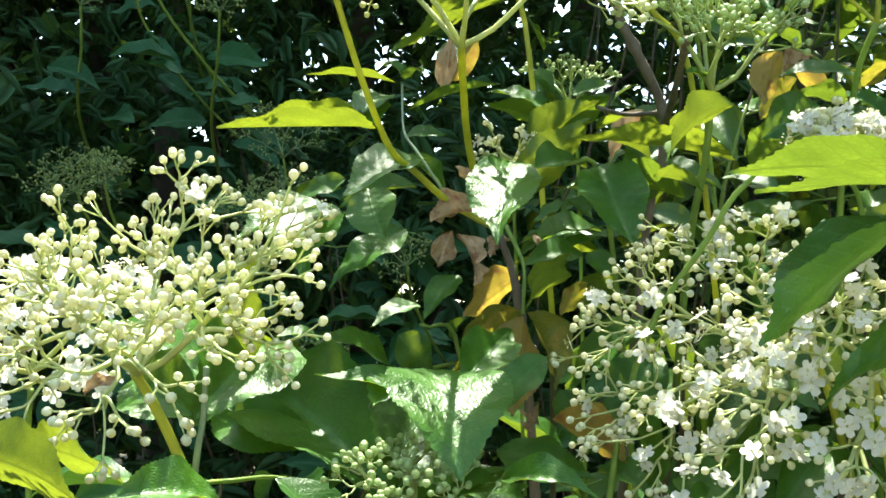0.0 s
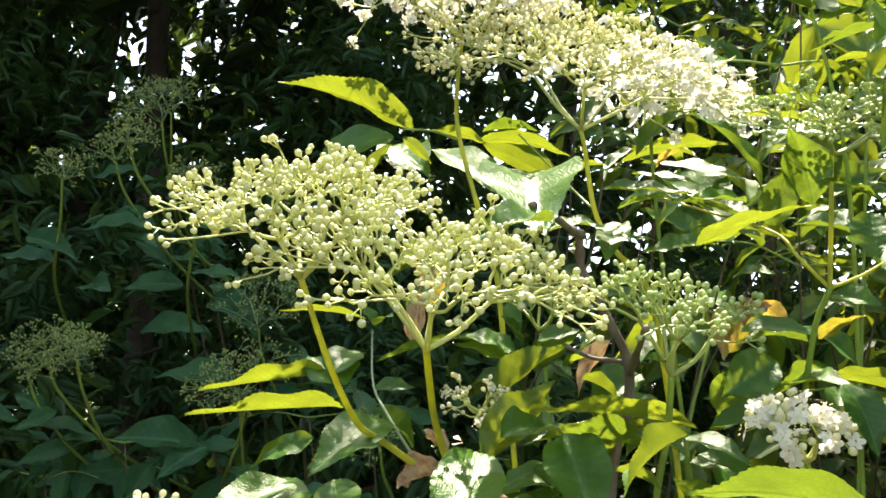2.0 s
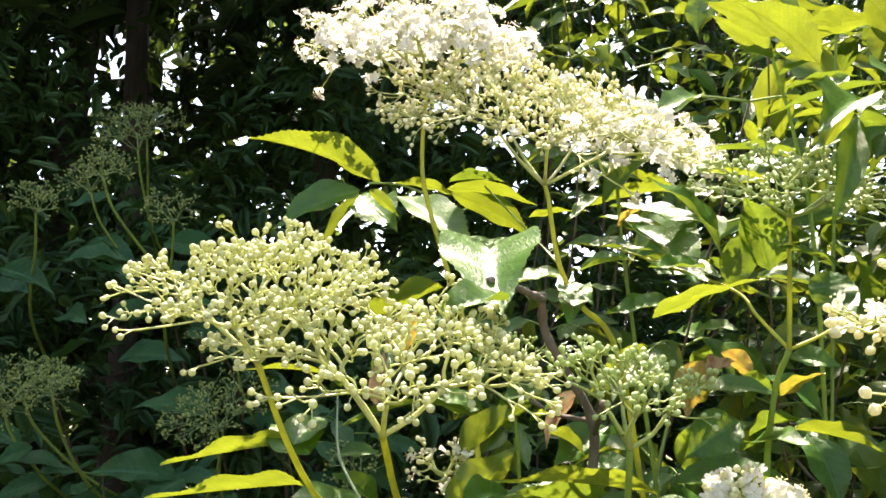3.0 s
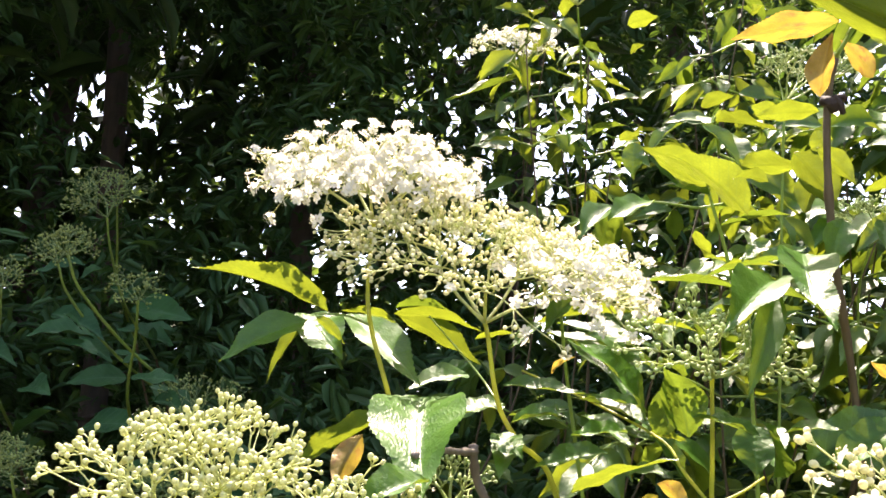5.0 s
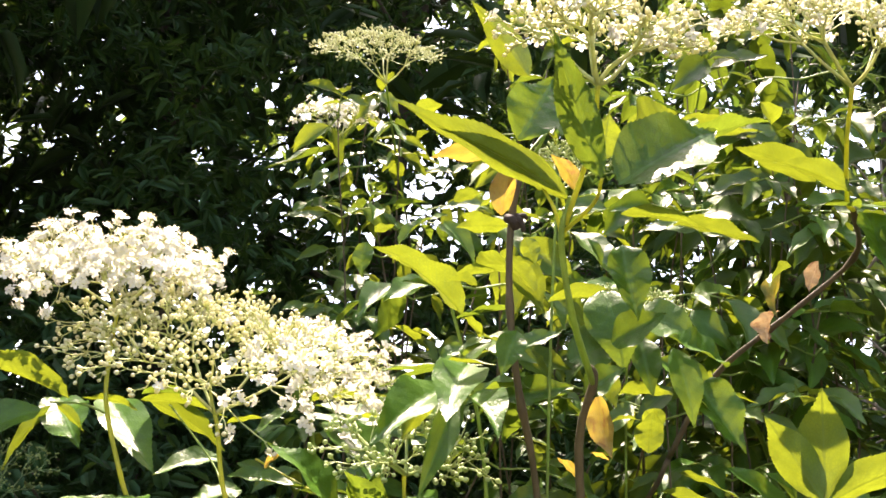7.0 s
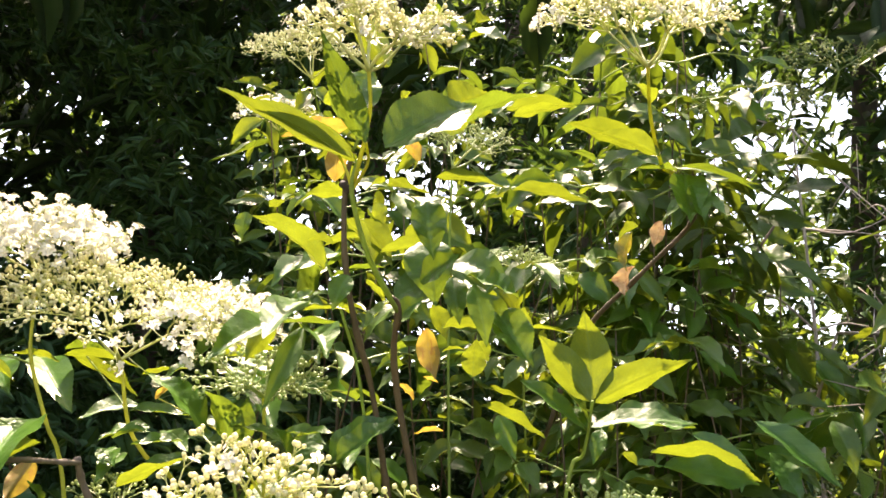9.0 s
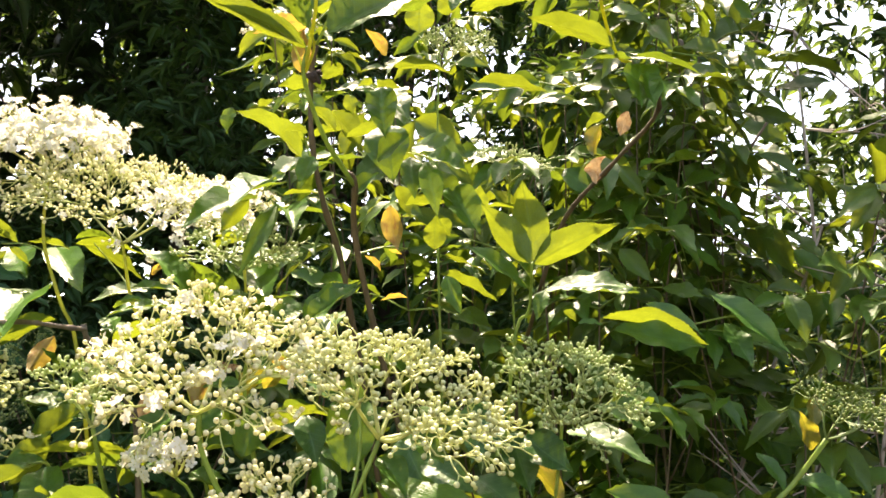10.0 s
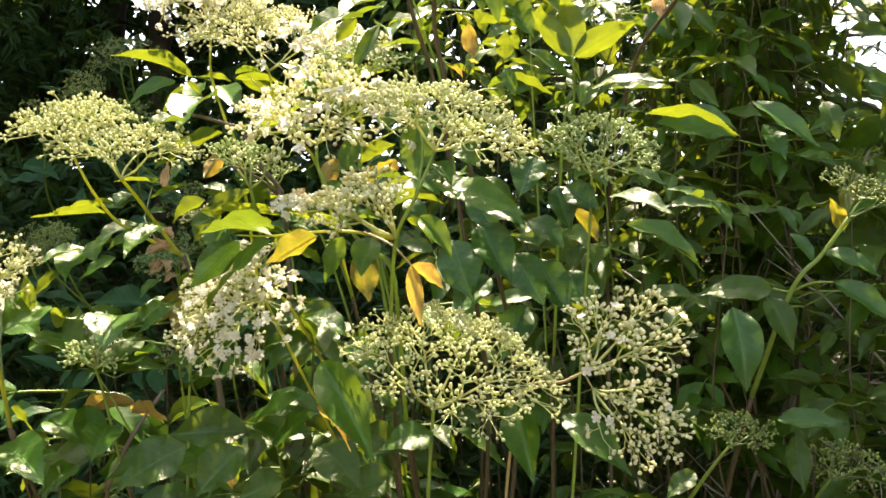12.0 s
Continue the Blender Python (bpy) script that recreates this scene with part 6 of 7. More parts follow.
s = shoot("elder_shoot", (0.1601, 1.3500, 1.8476), "elder shoot with a green bud cluster against the hedge", "plant shoot", "elder shoots")
stalk(s, [(0.2091, 1.3000, 1.6835), (0.1697, 0.9500, 1.6810), (0.1570, 0.8700, 1.7049)], 0.00157, 0.00101, STALK, "stalk")
umbel(s, (0.1568, 0.8700, 1.7080), (0.1455, 0.8600, 1.7492), 0.0600, (0, -0.55, 0.85), 760, 0.00112, 0, 0.012, BUD, 1, 5, 19)

s = shoot("elder_shoot", (0.0930, 1.4000, 1.8252), "elder shoot with greyish spent flowers against the hedge", "plant shoot", "elder shoots")
stalk(s, [(0.1344, 1.3800, 1.7296), (0.1119, 1.1200, 1.7169), (0.1078, 1.0400, 1.7171)], 0.00146, 0.0009, STALK, "stalk")
umbel(s, (0.1078, 1.0400, 1.7171), (0.1023, 1.0300, 1.7482), 0.0480, (0, -0.6, 0.8), 460, 0.00110, 0.5, 0.01, BUD, 1, 5, 20)
leaf(s, (0.1371, 1.0600, 1.7229), (0.0274, 1.0300, 1.6673), 15, 0.2, LEAF)
leaf(s, (0.1427, 1.0600, 1.7103), (0.0757, 1.0300, 1.6608), 15, 0.2, LEAF)
leaf(s, (0.1076, 1.0600, 1.7147), (0.0930, 1.0500, 1.7346), 50, 0.8, LEAF)
leaf(s, (0.1405, 1.0500, 1.7219), (0.2013, 1.0300, 1.6888), 20, 0.3, LEAF)

s = shoot("elder_shoot", (0.0651, 0.5500, 1.2273), "elder shoot with a sparse small bud cluster", "plant shoot", "elder shoots")
stalk(s, [(0.0873, 0.6200, 1.0241), (0.0716, 0.5700, 1.2024), (0.0644, 0.5450, 1.2400)], 0.00112, 0.00078, STALK, "stalk")
umbel(s, (0.0643, 0.5450, 1.2415), (0.0628, 0.5400, 1.2590), 0.0260, (0, -0.3, 1), 84, 0.00112, 0, 0.007, BUD_GREEN, 2, 5, 21)

s = shoot("elder_shoot", (0.0369, 0.4500, 1.1878), "elder shoot with a few white buds low among leaves", "plant shoot", "elder shoots")
stalk(s, [(0.0506, 0.5000, 1.0506), (0.0383, 0.4500, 1.1831), (0.0368, 0.4400, 1.1930)], 0.0009, 0.00062, STALK, "stalk")
umbel(s, (0.0368, 0.4400, 1.1930), (0.0354, 0.4300, 1.1990), 0.0145, (0, -0.6, 0.8), 67, 0.00104, 0.1, 0.006, BUD_PALE, 2, 5, 22)

s = shoot("elder_shoot", (0.1807, 0.2400, 1.1972), "elder shoot with a wide loose head of pale buds", "plant shoot", "elder shoots")
stalk(s, [(0.2227, 0.3300, 1.0373), (0.2252, 0.2750, 1.1086), (0.2231, 0.2550, 1.1378), (0.2047, 0.2430, 1.1534), (0.1841, 0.2380, 1.1899), (0.1817, 0.2350, 1.2080)], 0.00146, 0.00101, STALK, "stalk")
umbel(s, (0.1817, 0.2350, 1.2080), (0.1854, 0.2250, 1.2308), 0.0520, (0, -0.6, 0.8), 714, 0.0012, 0.1, 0.014, BUD_PALE, 2, 5, 23)
stalk(s, [(0.2239, 0.2600, 1.1545), (0.2080, 0.2380, 1.1552), (0.1972, 0.2337, 1.1557), (0.1760, 0.2350, 1.1552), (0.1548, 0.2388, 1.1540), (0.1280, 0.2560, 1.1570)], 0.00106, 0.00050, STALK_YELLOW, "petiole")
leaf(s, (0.0950, 0.2900, 1.1850), (0.0770, 0.2800, 1.1680), -30, 0.45, LEAF_BRIGHT)
leaf(s, (0.1548, 0.2388, 1.1540), (0.0968, 0.2747, 1.1604), -4, 0.26, LEAF)
leaf(s, (0.1972, 0.2337, 1.1557), (0.1695, 0.2106, 1.1647), -16, 0.4, LEAF_BRIGHT)
leaf(s, (0.1840, 0.2320, 1.1530), (0.1560, 0.2250, 1.1350), -42, 0.46, LEAF_TURNING)
leaf(s, (0.1546, 0.2398, 1.1517), (0.1090, 0.2600, 1.1130), 34, 0.42, LEAF)
leaf(s, (0.2168, 0.2292, 1.1510), (0.2140, 0.2150, 1.1270), 66, 0.55, LEAF)
leaf(s, (0.2025, 0.2194, 1.1506), (0.1910, 0.2250, 1.1240), 58, 0.4, LEAF)
leaf(s, (0.2090, 0.2400, 1.1460), (0.2140, 0.2400, 1.1150), -42, 0.5, LEAF_TURNING)
leaf(s, (0.2400, 0.2285, 1.1353), (0.2450, 0.2350, 1.1000), -42, 0.24, LEAF_YELLOW)
leaf(s, (0.2400, 0.2285, 1.1353), (0.2582, 0.2323, 1.1218), -42, 0.42, LEAF_YELLOW)
stalk(s, [(0.2110, 0.2350, 1.1552), (0.2280, 0.2300, 1.1470), (0.2400, 0.2285, 1.1353)], 0.00080, 0.00055, STALK_RED, "petiole")

s = shoot("elder_shoot", (0.2393, 0.2150, 1.1557), "elder shoot with tilted bud clusters and a long leaf", "plant shoot", "elder shoots")
stalk(s, [(0.2193, 0.2800, 1.0950), (0.2314, 0.2250, 1.1475), (0.2441, 0.2140, 1.1714), (0.2551, 0.2125, 1.1971)], 0.00123, 0.0009, STALK, "stalk")
stalk(s, [(0.2441, 0.2140, 1.1714), (0.2477, 0.2160, 1.1974), (0.2437, 0.2200, 1.2213)], 0.00078, 0.00056, STALK, "stalk")
umbel(s, (0.2551, 0.2125, 1.1971), (0.2685, 0.2050, 1.2183), 0.0440, (0.38, -0.50, 0.78), 620, 0.0011, 0, 0.009, BUD, 2, 5, 24)
umbel(s, (0.2322, 0.2200, 1.1501), (0.2102, 0.2000, 1.1710), 0.0280, (-0.2, -0.6, 0.7), 300, 0.00118, 0, 0.010, BUD_PALE, 2, 5, 25)
leaf(s, (0.2537, 0.2125, 1.1811), (0.3061, 0.1880, 1.1567), 45, 0.3, LEAF)
leaf(s, (0.2430, 0.2200, 1.1847), (0.2428, 0.2300, 1.2263), 60, 0.42, LEAF)
leaf(s, (0.2012, 0.2250, 1.1904), (0.2071, 0.2300, 1.2120), 50, 0.5, LEAF)
leaf(s, (0.2455, 0.2200, 1.1615), (0.2656, 0.2120, 1.1356), 62, 0.36, LEAF)
leaf(s, (0.2377, 0.2250, 1.1610), (0.2530, 0.2200, 1.1461), -24, 0.5, LEAF_BRIGHT)
leaf(s, (0.2070, 0.2450, 1.1977), (0.2273, 0.2450, 1.2093), -20, 0.5, LEAF_BRIGHT)
leaf(s, (0.2549, 0.2150, 1.1906), (0.2656, 0.2050, 1.1757), 40, 0.5, LEAF)
leaf(s, (0.2659, 0.2300, 1.2067), (0.2798, 0.2200, 1.1879), 55, 0.6, LEAF)

s = shoot("elder_shoot", (0.3446, 0.3450, 1.1966), "elder shoot with a green bud cluster over shaded leaves", "plant shoot", "elder shoots")
stalk(s, [(0.3252, 0.4200, 0.8974), (0.3386, 0.3800, 1.0984), (0.3445, 0.3500, 1.1819), (0.3457, 0.3400, 1.2080)], 0.00123, 0.00084, STALK, "stalk")
umbel(s, (0.3457, 0.3400, 1.2080), (0.3520, 0.3300, 1.2301), 0.0400, (0.15, -0.60, 0.78), 500, 0.0011, 0, 0.01, BUD_GREEN, 2, 5, 26)
# The deep tint on these south-facing leaves stands in for shade
leaf(s, (0.2685, 0.3600, 1.1784), (0.2909, 0.3450, 1.1334), 60, 0.5, LEAF_SHADE_DEEP)
leaf(s, (0.2498, 0.3500, 1.1653), (0.2661, 0.3350, 1.1213), 65, 0.55, LEAF_SHADE_DEEP)
leaf(s, (0.2902, 0.3600, 1.1563), (0.3136, 0.3450, 1.1181), 60, 0.5, LEAF_SHADE_DEEP)
leaf(s, (0.2764, 0.3500, 1.1397), (0.2498, 0.3350, 1.1081), 60, 0.5, LEAF_SHADE_DEEP)
leaf(s, (0.3075, 0.3700, 1.1533), (0.3306, 0.3600, 1.1132), 65, 0.5, LEAF_SHADE_DEEP)
leaf(s, (0.2636, 0.3700, 1.2023), (0.2804, 0.3600, 1.1683), 60, 0.55, LEAF_SHADE_DEEP)
leaf(s, (0.2995, 0.3700, 1.1216), (0.2842, 0.3600, 1.0822), 65, 0.5, LEAF_SHADE_DEEP)
leaf(s, (0.3272, 0.3800, 1.1463), (0.3501, 0.3700, 1.1137), 60, 0.5, LEAF_SHADE_DEEP)
leaf(s, (0.3088, 0.3300, 1.2182), (0.2973, 0.3150, 1.1874), 65, 0.6, LEAF_SHADE_DEEP)
leaf(s, (0.3275, 0.3500, 1.2017), (0.3506, 0.3400, 1.1833), 55, 0.6, LEAF_SHADE_DEEP)
leaf(s, (0.3680, 0.3450, 1.1739), (0.4173, 0.3350, 1.1406), 42, 0.34, LEAF)
leaf(s, (0.3607, 0.4200, 1.2064), (0.4039, 0.3853, 1.1859), 32, 0.331, LEAF)
leaf(s, (0.3217, 0.3600, 1.2036), (0.3311, 0.3500, 1.1703), 62, 0.5, LEAF_SHADE_DEEP)
leaf(s, (0.3315, 0.3750, 1.1900), (0.3506, 0.3650, 1.1643), -42, 0.35, LEAF_TURNING)
leaf(s, (0.3020, 0.3600, 1.1800), (0.3272, 0.3500, 1.1587), 60, 0.5, LEAF_SHADE_DEEP)
leaf(s, (0.2732, 0.3500, 1.1867), (0.3007, 0.3400, 1.1731), 60, 0.5, LEAF_SHADE_DEEP)
leaf(s, (0.3677, 0.3800, 1.2189), (0.3980, 0.3700, 1.2043), 30, 0.4, LEAF)

s = shoot("elder_shoot", (0.2492, 0.2680, 1.0478), "elder shoot with a broad green bud cluster hanging forward", "plant shoot", "elder shoots")
stalk(s, [(0.2317, 0.3300, 0.8810), (0.2451, 0.2800, 1.0270), (0.2486, 0.2670, 1.0538)], 0.00134, 0.00095, STALK, "stalk")
umbel(s, (0.2486, 0.2670, 1.0538), (0.2660, 0.2470, 1.0860), 0.0590, (0.25, -0.50, 0.80), 1050, 0.00106, 0, 0.009, BUD, 2, 5, 27)
leaf(s, (0.1854, 0.2450, 1.0807), (0.2208, 0.2250, 1.0255), 60, 0.34, LEAF)
leaf(s, (0.2484, 0.2700, 1.0378), (0.2175, 0.2600, 1.0291), 55, 0.6, LEAF)
leaf(s, (0.2963, 0.2800, 1.0572), (0.3080, 0.2550, 1.0116), 66, 0.38, LEAF)
leaf(s, (0.1839, 0.2400, 1.0548), (0.2063, 0.2300, 1.0304), -36, 0.5, LEAF_YELLOW)
leaf(s, (0.2233, 0.2800, 1.0538), (0.2092, 0.2800, 1.0639), 50, 0.5, LEAF)

s = shoot("elder_shoot", (0.3125, 0.2850, 1.0613), "elder twig with two knots of white buds", "plant shoot", "elder shoots")
stalk(s, [(0.2816, 0.3400, 0.9151), (0.2967, 0.2950, 1.0523), (0.3262, 0.2860, 1.0699), (0.3410, 0.2830, 1.0770)], 0.00112, 0.0009, STALK_RED, "stalk")
stalk(s, [(0.3380, 0.2840, 1.0740), (0.3430, 0.2800, 1.0650)], 0.00062, 0.0005, STALK_RED, "twig")
umbel(s, (0.3410, 0.2830, 1.0770), (0.3630, 0.2680, 1.1030), 0.0350, (0.05, -0.62, 0.60), 300, 0.00128, 0.03, 0.012, BUD_PALE, 2, 5, 28)
umbel(s, (0.3430, 0.2800, 1.0650), (0.3710, 0.2680, 1.0500), 0.0265, (0.2, -0.75, 0.25), 200, 0.00128, 0.03, 0.012, BUD_PALE, 2, 5, 29)
leaf(s, (0.3243, 0.3000, 1.0490), (0.3640, 0.2750, 1.0157), 55, 0.34, LEAF)

s = shoot("elder_shoot", (0.1059, 0.3000, 1.1582), "elder leaf shoot with long sunlit leaflets", "plant shoot", "elder shoots")
stalk(s, [(0.0657, 0.3600, 0.9028), (0.0738, 0.3300, 1.0962), (0.0948, 0.3100, 1.1557), (0.1038, 0.3050, 1.1702)], 0.00112, 0.00067, STALK, "stalk")
leaf(s, (0.0086, 0.3850, 1.1069), (-0.0093, 0.3342, 1.0757), 32, 0.54, LEAF)
leaf(s, (0.0527, 0.3400, 1.1180), (0.0334, 0.3300, 1.0960), 40, 0.4, LEAF)
leaf(s, (-0.0940, 0.3750, 1.1203), (-0.0368, 0.3345, 1.0960), 32, 0.433, LEAF)
leaf(s, (-0.0257, 0.2700, 1.0270), (0.0239, 0.2359, 1.0069), 32, 0.454, LEAF)
leaf(s, (0.0657, 0.3500, 1.0232), (0.0217, 0.3200, 1.0010), 48, 0.42, LEAF)
leaf(s, (0.0689, 0.3400, 1.0194), (0.1092, 0.3200, 0.9954), 55, 0.5, LEAF)
leaf(s, (-0.0203, 0.3700, 1.0398), (0.0145, 0.3600, 1.0535), -12, 0.45, LEAF_YELLOW)
leaf(s, (-0.0131, 0.4300, 1.0450), (0.0181, 0.4250, 1.0334), -36, 0.5, LEAF_YELLOW)
leaf(s, (0.0562, 0.3650, 1.0972), (0.0804, 0.3550, 1.0842), -42, 0.7, LEAF_YELLOW)
leaf(s, (0.1160, 0.2850, 1.0124), (0.1208, 0.2850, 1.0012), -42, 0.7, LEAF_YELLOW)
leaf(s, (-0.0717, 0.3600, 1.0478), (-0.0532, 0.3600, 1.0279), -36, 0.5, LEAF_BRIGHT)
leaf(s, (-0.0177, 0.3700, 1.0725), (0.0502, 0.3500, 1.0809), 20, 0.3, LEAF)
leaf(s, (-0.0410, 0.3600, 1.0401), (0.0044, 0.3304, 1.0230), 32, 0.41, LEAF)
leaf(s, (0.1201, 0.3150, 1.0404), (0.1610, 0.3020, 1.0595), 32, 0.5, LEAF)
leaf(s, (0.1357, 0.3150, 1.0261), (0.1686, 0.3020, 1.0488), 32, 0.5, LEAF)
leaf(s, (0.1603, 0.3000, 1.1100), (0.1924, 0.2900, 1.0952), 30, 0.5, LEAF)
leaf(s, (0.1924, 0.2900, 1.0952), (0.2125, 0.2800, 1.0742), 50, 0.6, LEAF)

s = shoot("elder_shoot", (0.0240, 0.3300, 1.0420), "low elder leaf shoot with glossy sunlit and yellowed leaflets", "plant shoot", "elder shoots")
stalk(s, [(0.0040, 0.3600, 0.9930), (0.0300, 0.3400, 1.0300), (0.0510, 0.3400, 1.0610)], 0.0018, 0.0010, BARK, "stalk")
stalk(s, [(0.0300, 0.3400, 1.0300), (0.0150, 0.3300, 1.0610), (0.0070, 0.3250, 1.0750)], 0.0009, 0.0005, STALK, "petiole")
leaf(s, (0.0090, 0.3150, 1.0760), (0.0202, 0.3696, 1.1006), 28, 0.62, LEAF, 21)
leaf(s, (0.0080, 0.3100, 1.0720), (0.0492, 0.3532, 1.0770), 28, 0.30, LEAF, 21)
leaf(s, (-0.0260, 0.3150, 1.1170), (-0.0336, 0.2729, 1.0977), 29, 0.55, LEAF, 24)
leaf(s, (0.0270, 0.3300, 1.1020), (-0.0123, 0.3145, 1.1096), 30, 0.30, LEAF, 20)
leaf(s, (-0.0040, 0.3000, 1.0220), (-0.0174, 0.2614, 1.0091), 26, 0.60, LEAF, 21)
leaf(s, (0.0270, 0.3100, 1.0390), (0.0336, 0.2721, 1.0168), 27, 0.50, LEAF, 19)
leaf(s, (0.0100, 0.3000, 1.0140), (0.0066, 0.2676, 0.9997), 26, 0.40, LEAF, 20)
leaf(s, (0.0970, 0.3300, 1.0700), (0.1064, 0.3542, 1.0813), 30, 0.45, LEAF, 15)
leaf(s, (0.0790, 0.3300, 1.0620), (0.0811, 0.3510, 1.0732), 30, 0.50, LEAF, 16)
leaf(s, (0.1280, 0.3300, 1.0600), (0.1714, 0.3216, 1.0438), 31, 0.35, LEAF, 13)
leaf(s, (0.1390, 0.3300, 1.0310), (0.1328, 0.3128, 1.0227), 30, 0.60, LEAF, 11)
leaf(s, (0.0280, 0.3500, 1.1090), (0.0405, 0.3862, 1.1251), 30, 0.40, LEAF, 20)
leaf(s, (0.0070, 0.3500, 1.1550), (-0.0140, 0.3350, 1.1340), 38, 0.42, LEAF)
leaf(s, (-0.0330, 0.3500, 1.1450), (-0.0450, 0.3350, 1.1260), -30, 0.4, LEAF_BRIGHT)
leaf(s, (-0.0400, 0.3600, 1.1050), (-0.0240, 0.3450, 1.1180), -40, 0.6, LEAF_BRIGHT)
leaf(s, (0.0290, 0.3450, 1.0510), (-0.0000, 0.3300, 1.0410), -42, 0.45, LEAF_YELLOW)
leaf(s, (0.0270, 0.3450, 1.0460), (0.0580, 0.3300, 1.0410), -42, 0.5, LEAF_YELLOW)
leaf(s, (-0.0470, 0.3200, 1.0270), (-0.0120, 0.3050, 0.9980), 36, 0.45, LEAF)
leaf(s, (-0.0010, 0.3300, 1.0500), (0.0190, 0.3150, 1.0100), 40, 0.4, LEAF)
leaf(s, (-0.0060, 0.3400, 1.0610), (-0.0150, 0.3250, 1.0440), -30, 0.45, LEAF_BRIGHT)
leaf(s, (0.0670, 0.3400, 1.0620), (0.1000, 0.3250, 1.0720), 36, 0.45, LEAF)
leaf(s, (0.1250, 0.3500, 1.0500), (0.1610, 0.3350, 1.0420), 34, 0.35, LEAF)
leaf(s, (0.1090, 0.3600, 1.0580), (0.1340, 0.3450, 1.0470), -20, 0.5, LEAF_BRIGHT)
leaf(s, (0.1580, 0.3600, 1.0520), (0.1790, 0.3450, 1.0190), -42, 0.5, LEAF_YELLOW)
leaf(s, (0.1820, 0.3300, 1.0810), (0.2010, 0.3150, 1.0240), 50, 0.28, LEAF_BRIGHT)
leaf(s, (0.0870, 0.3400, 1.0810), (0.0730, 0.3250, 1.1110), 36, 0.5, LEAF)
leaf(s, (0.1330, 0.3500, 1.0240), (0.1100, 0.3350, 1.0390), 36, 0.5, LEAF)
leaf(s, (0.0950, 0.3400, 1.0120), (0.1030, 0.3250, 0.9960), -42, 0.6, LEAF_YELLOW)
leaf(s, (0.2380, 0.3300, 1.0270), (0.2100, 0.3150, 1.0270), 36, 0.5, LEAF)
leaf(s, (0.0960, 0.2700, 1.0290), (0.0570, 0.2580, 1.0020), 62, 0.60, LEAF_OLIVE)
leaf(s, (0.1310, 0.2700, 1.0290), (0.1070, 0.2580, 1.0000), 62, 0.60, LEAF_OLIVE)
leaf(s, (0.1250, 0.3000, 1.0360), (0.0770, 0.2880, 1.0340), 62, 0.50, LEAF_OLIVE)
leaf(s, (0.1750, 0.2800, 1.0290), (0.2060, 0.2680, 1.0040), 62, 0.60, LEAF_OLIVE)
leaf(s, (0.2010, 0.2900, 1.0390), (0.2310, 0.2780, 1.0270), 62, 0.55, LEAF_OLIVE)
leaf(s, (0.2240, 0.2800, 1.0130), (0.1950, 0.2680, 1.0010), 62, 0.60, LEAF_OLIVE)
leaf(s, (0.1570, 0.2700, 1.0100), (0.1330, 0.2580, 0.9990), 62, 0.60, LEAF_OLIVE)

s = shoot("elder_shoot", (0.5180, 0.5450, 1.1450), "shaded elder shoot with a shade-darkened green bud cluster on its stalk", "plant shoot", "elder shoots")
stalk(s, [(0.4930, 0.6000, 1.0540), (0.5180, 0.5450, 1.1440), (0.5430, 0.5380, 1.1750), (0.5630, 0.5270, 1.2040)], 0.0024, 0.0017, STALK, "stalk")
stalk(s, [(0.5180, 0.5450, 1.1440), (0.5350, 0.5400, 1.1510), (0.5500, 0.5350, 1.1510)], 0.0012, 0.0008, STALK, "petiole")
stalk(s, [(0.5180, 0.5450, 1.1440), (0.5130, 0.5500, 1.1450), (0.5040, 0.5500, 1.1470)], 0.0012, 0.0008, STALK, "petiole")
umbel(s, (0.5630, 0.5270, 1.2040), (0.5800, 0.5050, 1.2280), 0.0400, (0.25, -0.35, 0.9), 260, 0.0011, 0, 0.010, BUD_SHADE, 1, 5, 61, ray=RAY_SHADE)
leaf(s, (0.5490, 0.5300, 1.1510), (0.5980, 0.5180, 1.1070), 55, 0.30, LEAF_SHADE_DEEP)
leaf(s, (0.5040, 0.5500, 1.1470), (0.4370, 0.5380, 1.1400), 60, 0.37, LEAF_OLIVE)
leaf(s, (0.5200, 0.5500, 1.1950), (0.5370, 0.5380, 1.1640), 32, 0.34, LEAF_SHADE_DEEP)
leaf(s, (0.5430, 0.5400, 1.1770), (0.5860, 0.5280, 1.1540), 38, 0.37, LEAF_SHADE_DEEP)
leaf(s, (0.4990, 0.5500, 1.1410), (0.5170, 0.5380, 1.0930), 60, 0.41, LEAF_OLIVE)
leaf(s, (0.4670, 0.5300, 1.1300), (0.4740, 0.5180, 1.0590), 62, 0.43, LEAF_SHADE_DEEP)
leaf(s, (0.4900, 0.5400, 1.3090), (0.5420, 0.5280, 1.2640), 50, 0.31, LEAF_SHADE_DEEP)
leaf(s, (0.4990, 0.5400, 1.2880), (0.5140, 0.5280, 1.2550), 45, 0.53, LEAF_SHADE_DEEP)
leaf(s, (0.4310, 0.5000, 1.2950), (0.4680, 0.4880, 1.2710), 55, 0.25, LEAF_SHADE_DEEP)
leaf(s, (0.5550, 0.5600, 1.3130), (0.5630, 0.5480, 1.2730), 60, 0.41, LEAF_OLIVE)
leaf(s, (0.5660, 0.5600, 1.1970), (0.5530, 0.5480, 1.2250), 60, 0.41, LEAF_TURNING)
leaf(s, (0.5750, 0.5700, 1.2370), (0.5670, 0.5580, 1.2100), 60, 0.41, LEAF_TURNING)

s = shoot("elder_shoot", (0.4450, 0.5200, 0.9980), "low elder shoot with a small shade-darkened green bud cluster", "plant shoot", "elder shoots")
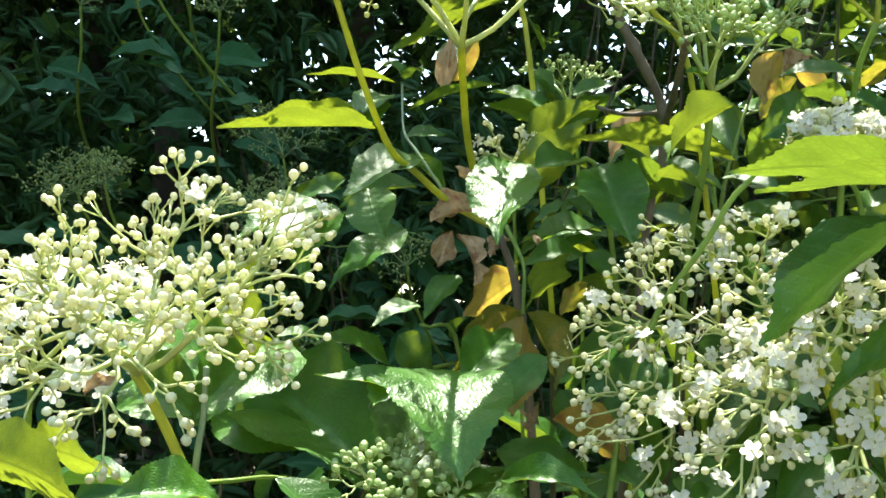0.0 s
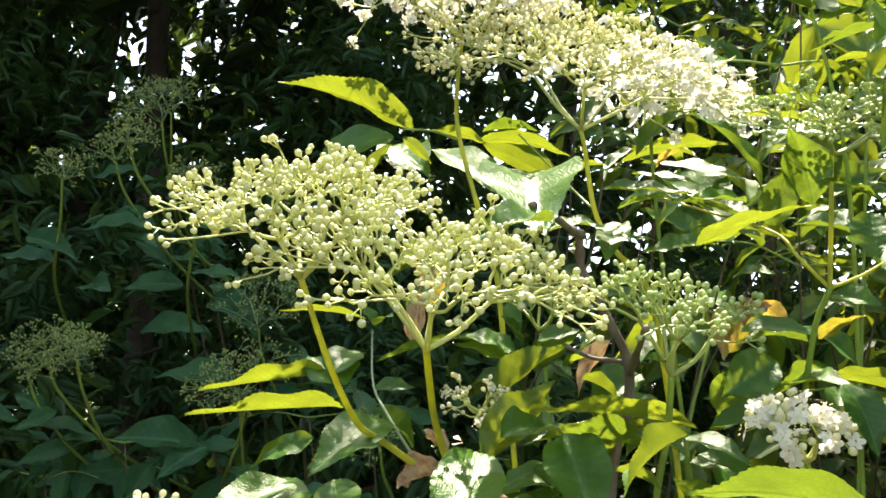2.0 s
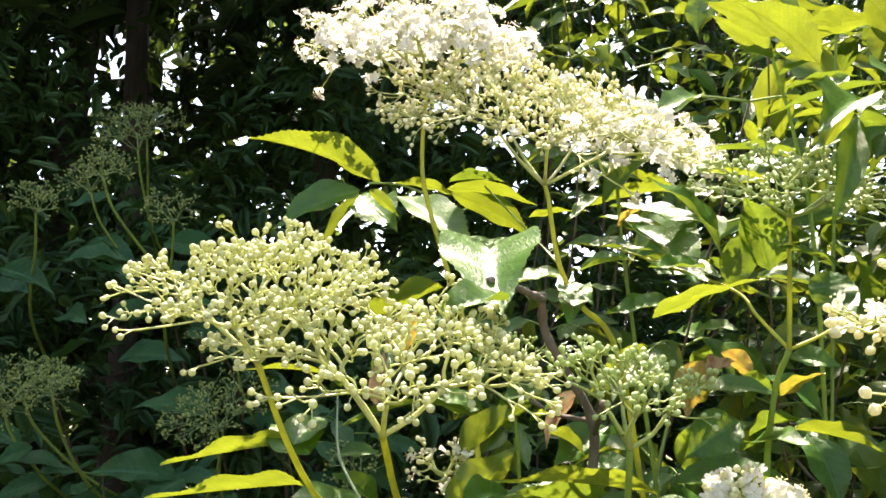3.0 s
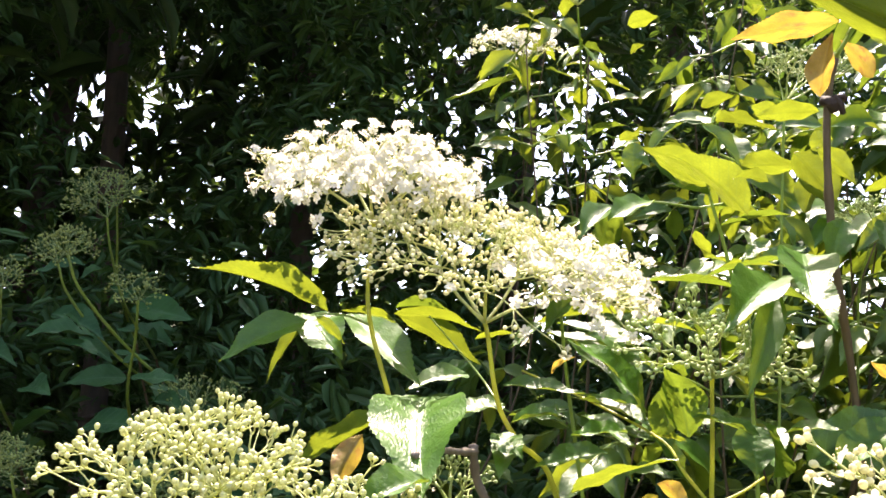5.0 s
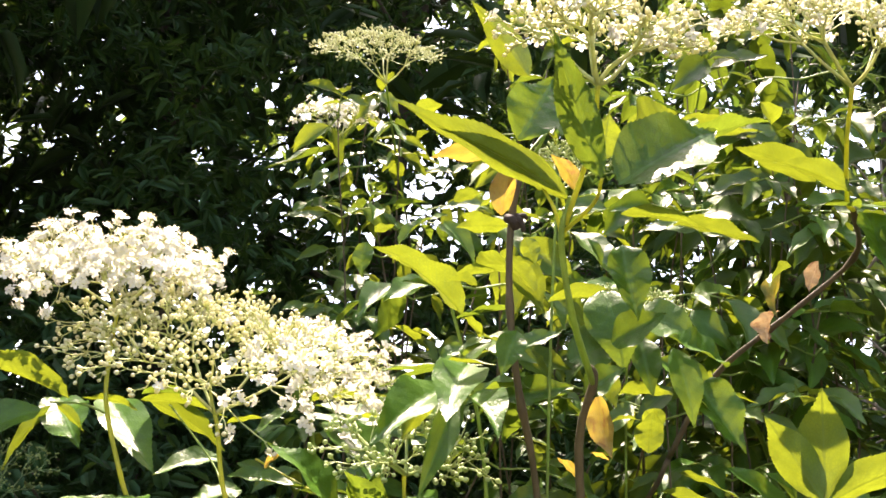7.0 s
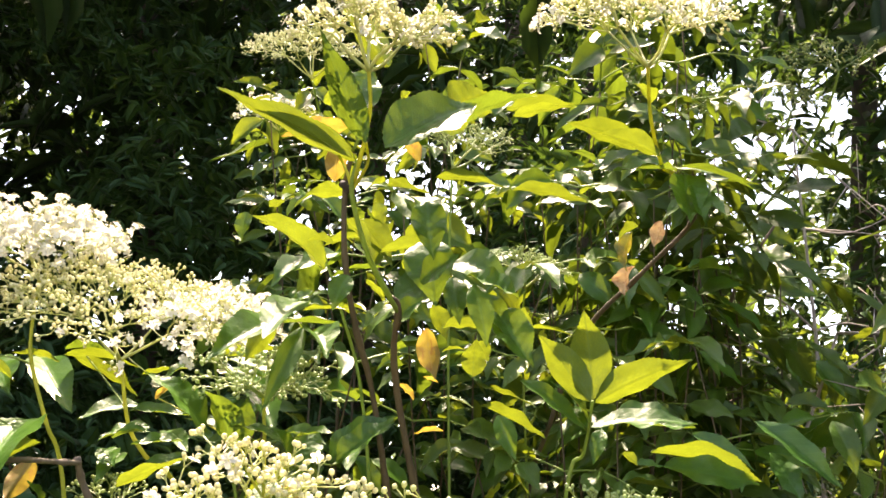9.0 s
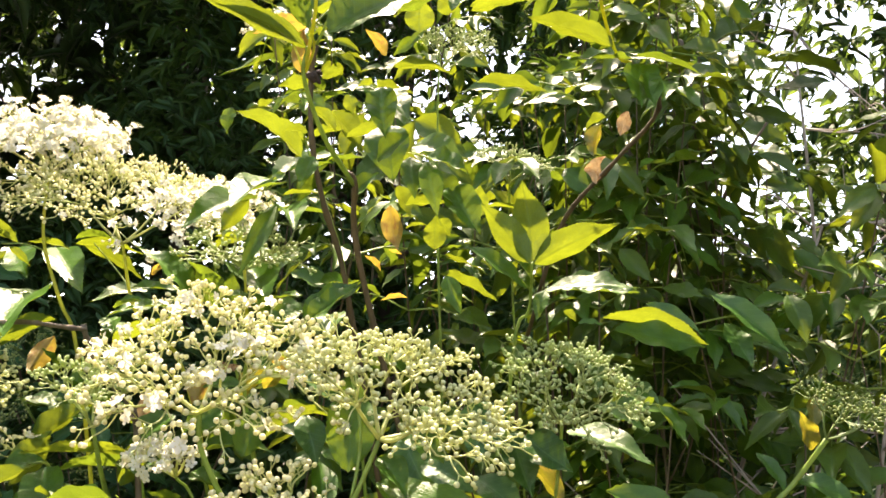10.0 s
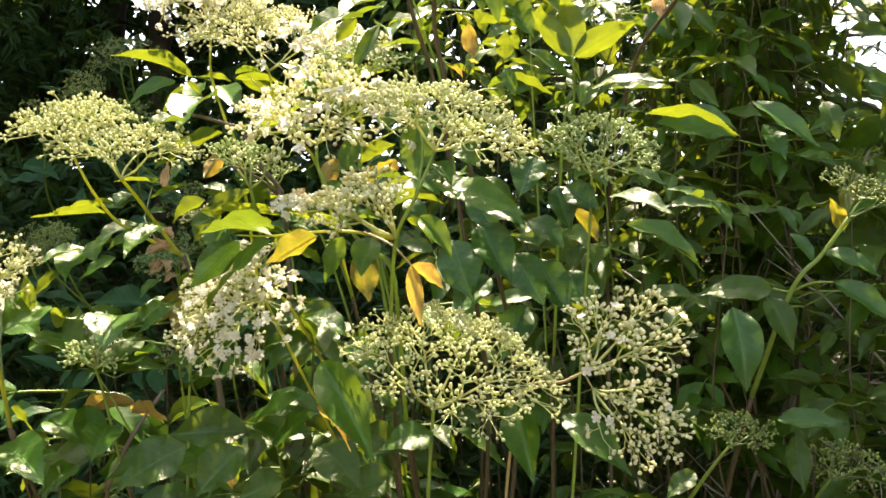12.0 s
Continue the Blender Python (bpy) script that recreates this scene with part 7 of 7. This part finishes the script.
stalk(s, [(0.4280, 0.5500, 0.9660), (0.4440, 0.5200, 0.9970), (0.4580, 0.5100, 1.0170)], 0.0017, 0.0012, STALK, "stalk")
umbel(s, (0.4580, 0.5100, 1.0170), (0.4660, 0.5000, 1.0310), 0.0300, (0.1, -0.45, 0.9), 190, 0.0011, 0, 0.010, BUD_SHADE, 1, 5, 62, ray=RAY_SHADE)
leaf(s, (0.4980, 0.5200, 1.0380), (0.5500, 0.5080, 1.0350), 55, 0.34, LEAF_SHADE_DEEP)
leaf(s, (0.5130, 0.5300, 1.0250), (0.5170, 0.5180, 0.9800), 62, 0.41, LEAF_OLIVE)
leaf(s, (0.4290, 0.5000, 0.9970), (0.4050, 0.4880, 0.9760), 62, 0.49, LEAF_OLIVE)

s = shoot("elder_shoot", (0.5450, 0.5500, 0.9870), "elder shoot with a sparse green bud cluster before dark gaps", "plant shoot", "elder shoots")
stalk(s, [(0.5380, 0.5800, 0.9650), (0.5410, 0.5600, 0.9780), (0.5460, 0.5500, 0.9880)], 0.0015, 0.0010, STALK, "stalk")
umbel(s, (0.5460, 0.5500, 0.9880), (0.5610, 0.5400, 1.0060), 0.0340, (0.2, -0.45, 0.9), 170, 0.0012, 0, 0.010, BUD_SHADE, 1, 5, 63, ray=RAY_SHADE)

# ---- shoots in the hedge ----
hedge_head((-0.3973, 1.2000, 1.5604), (-0.4014, 1.1900, 1.5976), 0.0550, 110, 30)
hedge_head((-0.4080, 1.1000, 1.4775), (-0.4068, 1.0900, 1.5013), 0.0350, 80, 31)
hedge_head((-0.4201, 1.0000, 1.4279), (-0.4191, 0.9900, 1.4463), 0.0300, 80, 32)
hedge_head((-0.4279, 1.0000, 1.2296), (-0.4072, 0.9900, 1.2525), 0.0480, 140, 33)
hedge_head((-0.2236, 1.1000, 1.2964), (-0.2212, 1.0900, 1.3329), 0.0520, 140, 34)
hedge_head((-0.2042, 1.0000, 1.2161), (-0.2206, 0.9900, 1.2367), 0.0450, 110, 35)
hedge_head((-0.4091, 1.0000, 1.2408), (-0.4038, 0.9900, 1.2570), 0.0400, 110, 36)
hedge_head((-0.2097, 1.0000, 1.2166), (-0.2068, 0.9900, 1.2436), 0.0550, 110, 37)
hedge_head((-0.4055, 1.2500, 1.5898), (-0.4156, 1.2400, 1.6175), 0.0600, 110, 38)
hedge_head((-0.3344, 0.9500, 1.4560), (-0.3294, 0.9400, 1.4682), 0.0300, 70, 39)
hedge_head((-0.2647, 0.9700, 1.4176), (-0.2663, 0.9600, 1.4329), 0.0280, 70, 40)
hedge_head((-0.3568, 0.9500, 1.2404), (-0.3548, 0.9400, 1.2559), 0.0300, 80, 41)
hedge_head((0.6916, 0.8500, 1.2355), (0.7142, 0.8400, 1.2673), 0.0500, 110, 42)
hedge_head((0.6278, 0.8500, 0.9503), (0.6322, 0.8400, 0.9760), 0.0450, 110, 43)
hedge_head((-0.0627, 0.9500, 1.1774), (-0.0651, 0.9400, 1.1923), 0.0300, 70, 44)
hedge_head((-0.1097, 0.8000, 1.0780), (-0.1129, 0.7900, 1.0912), 0.0300, 70, 45)
hedge_head((0.7085, 0.9000, 1.7111), (0.7052, 0.8900, 1.7331), 0.0400, 110, 46)
hedge_head((0.6439, 0.9500, 1.7209), (0.6347, 0.9400, 1.7384), 0.0450, 110, 47)
hedge_head((0.7179, 0.8000, 1.7147), (0.7023, 0.7900, 1.7290), 0.0500, 110, 48)
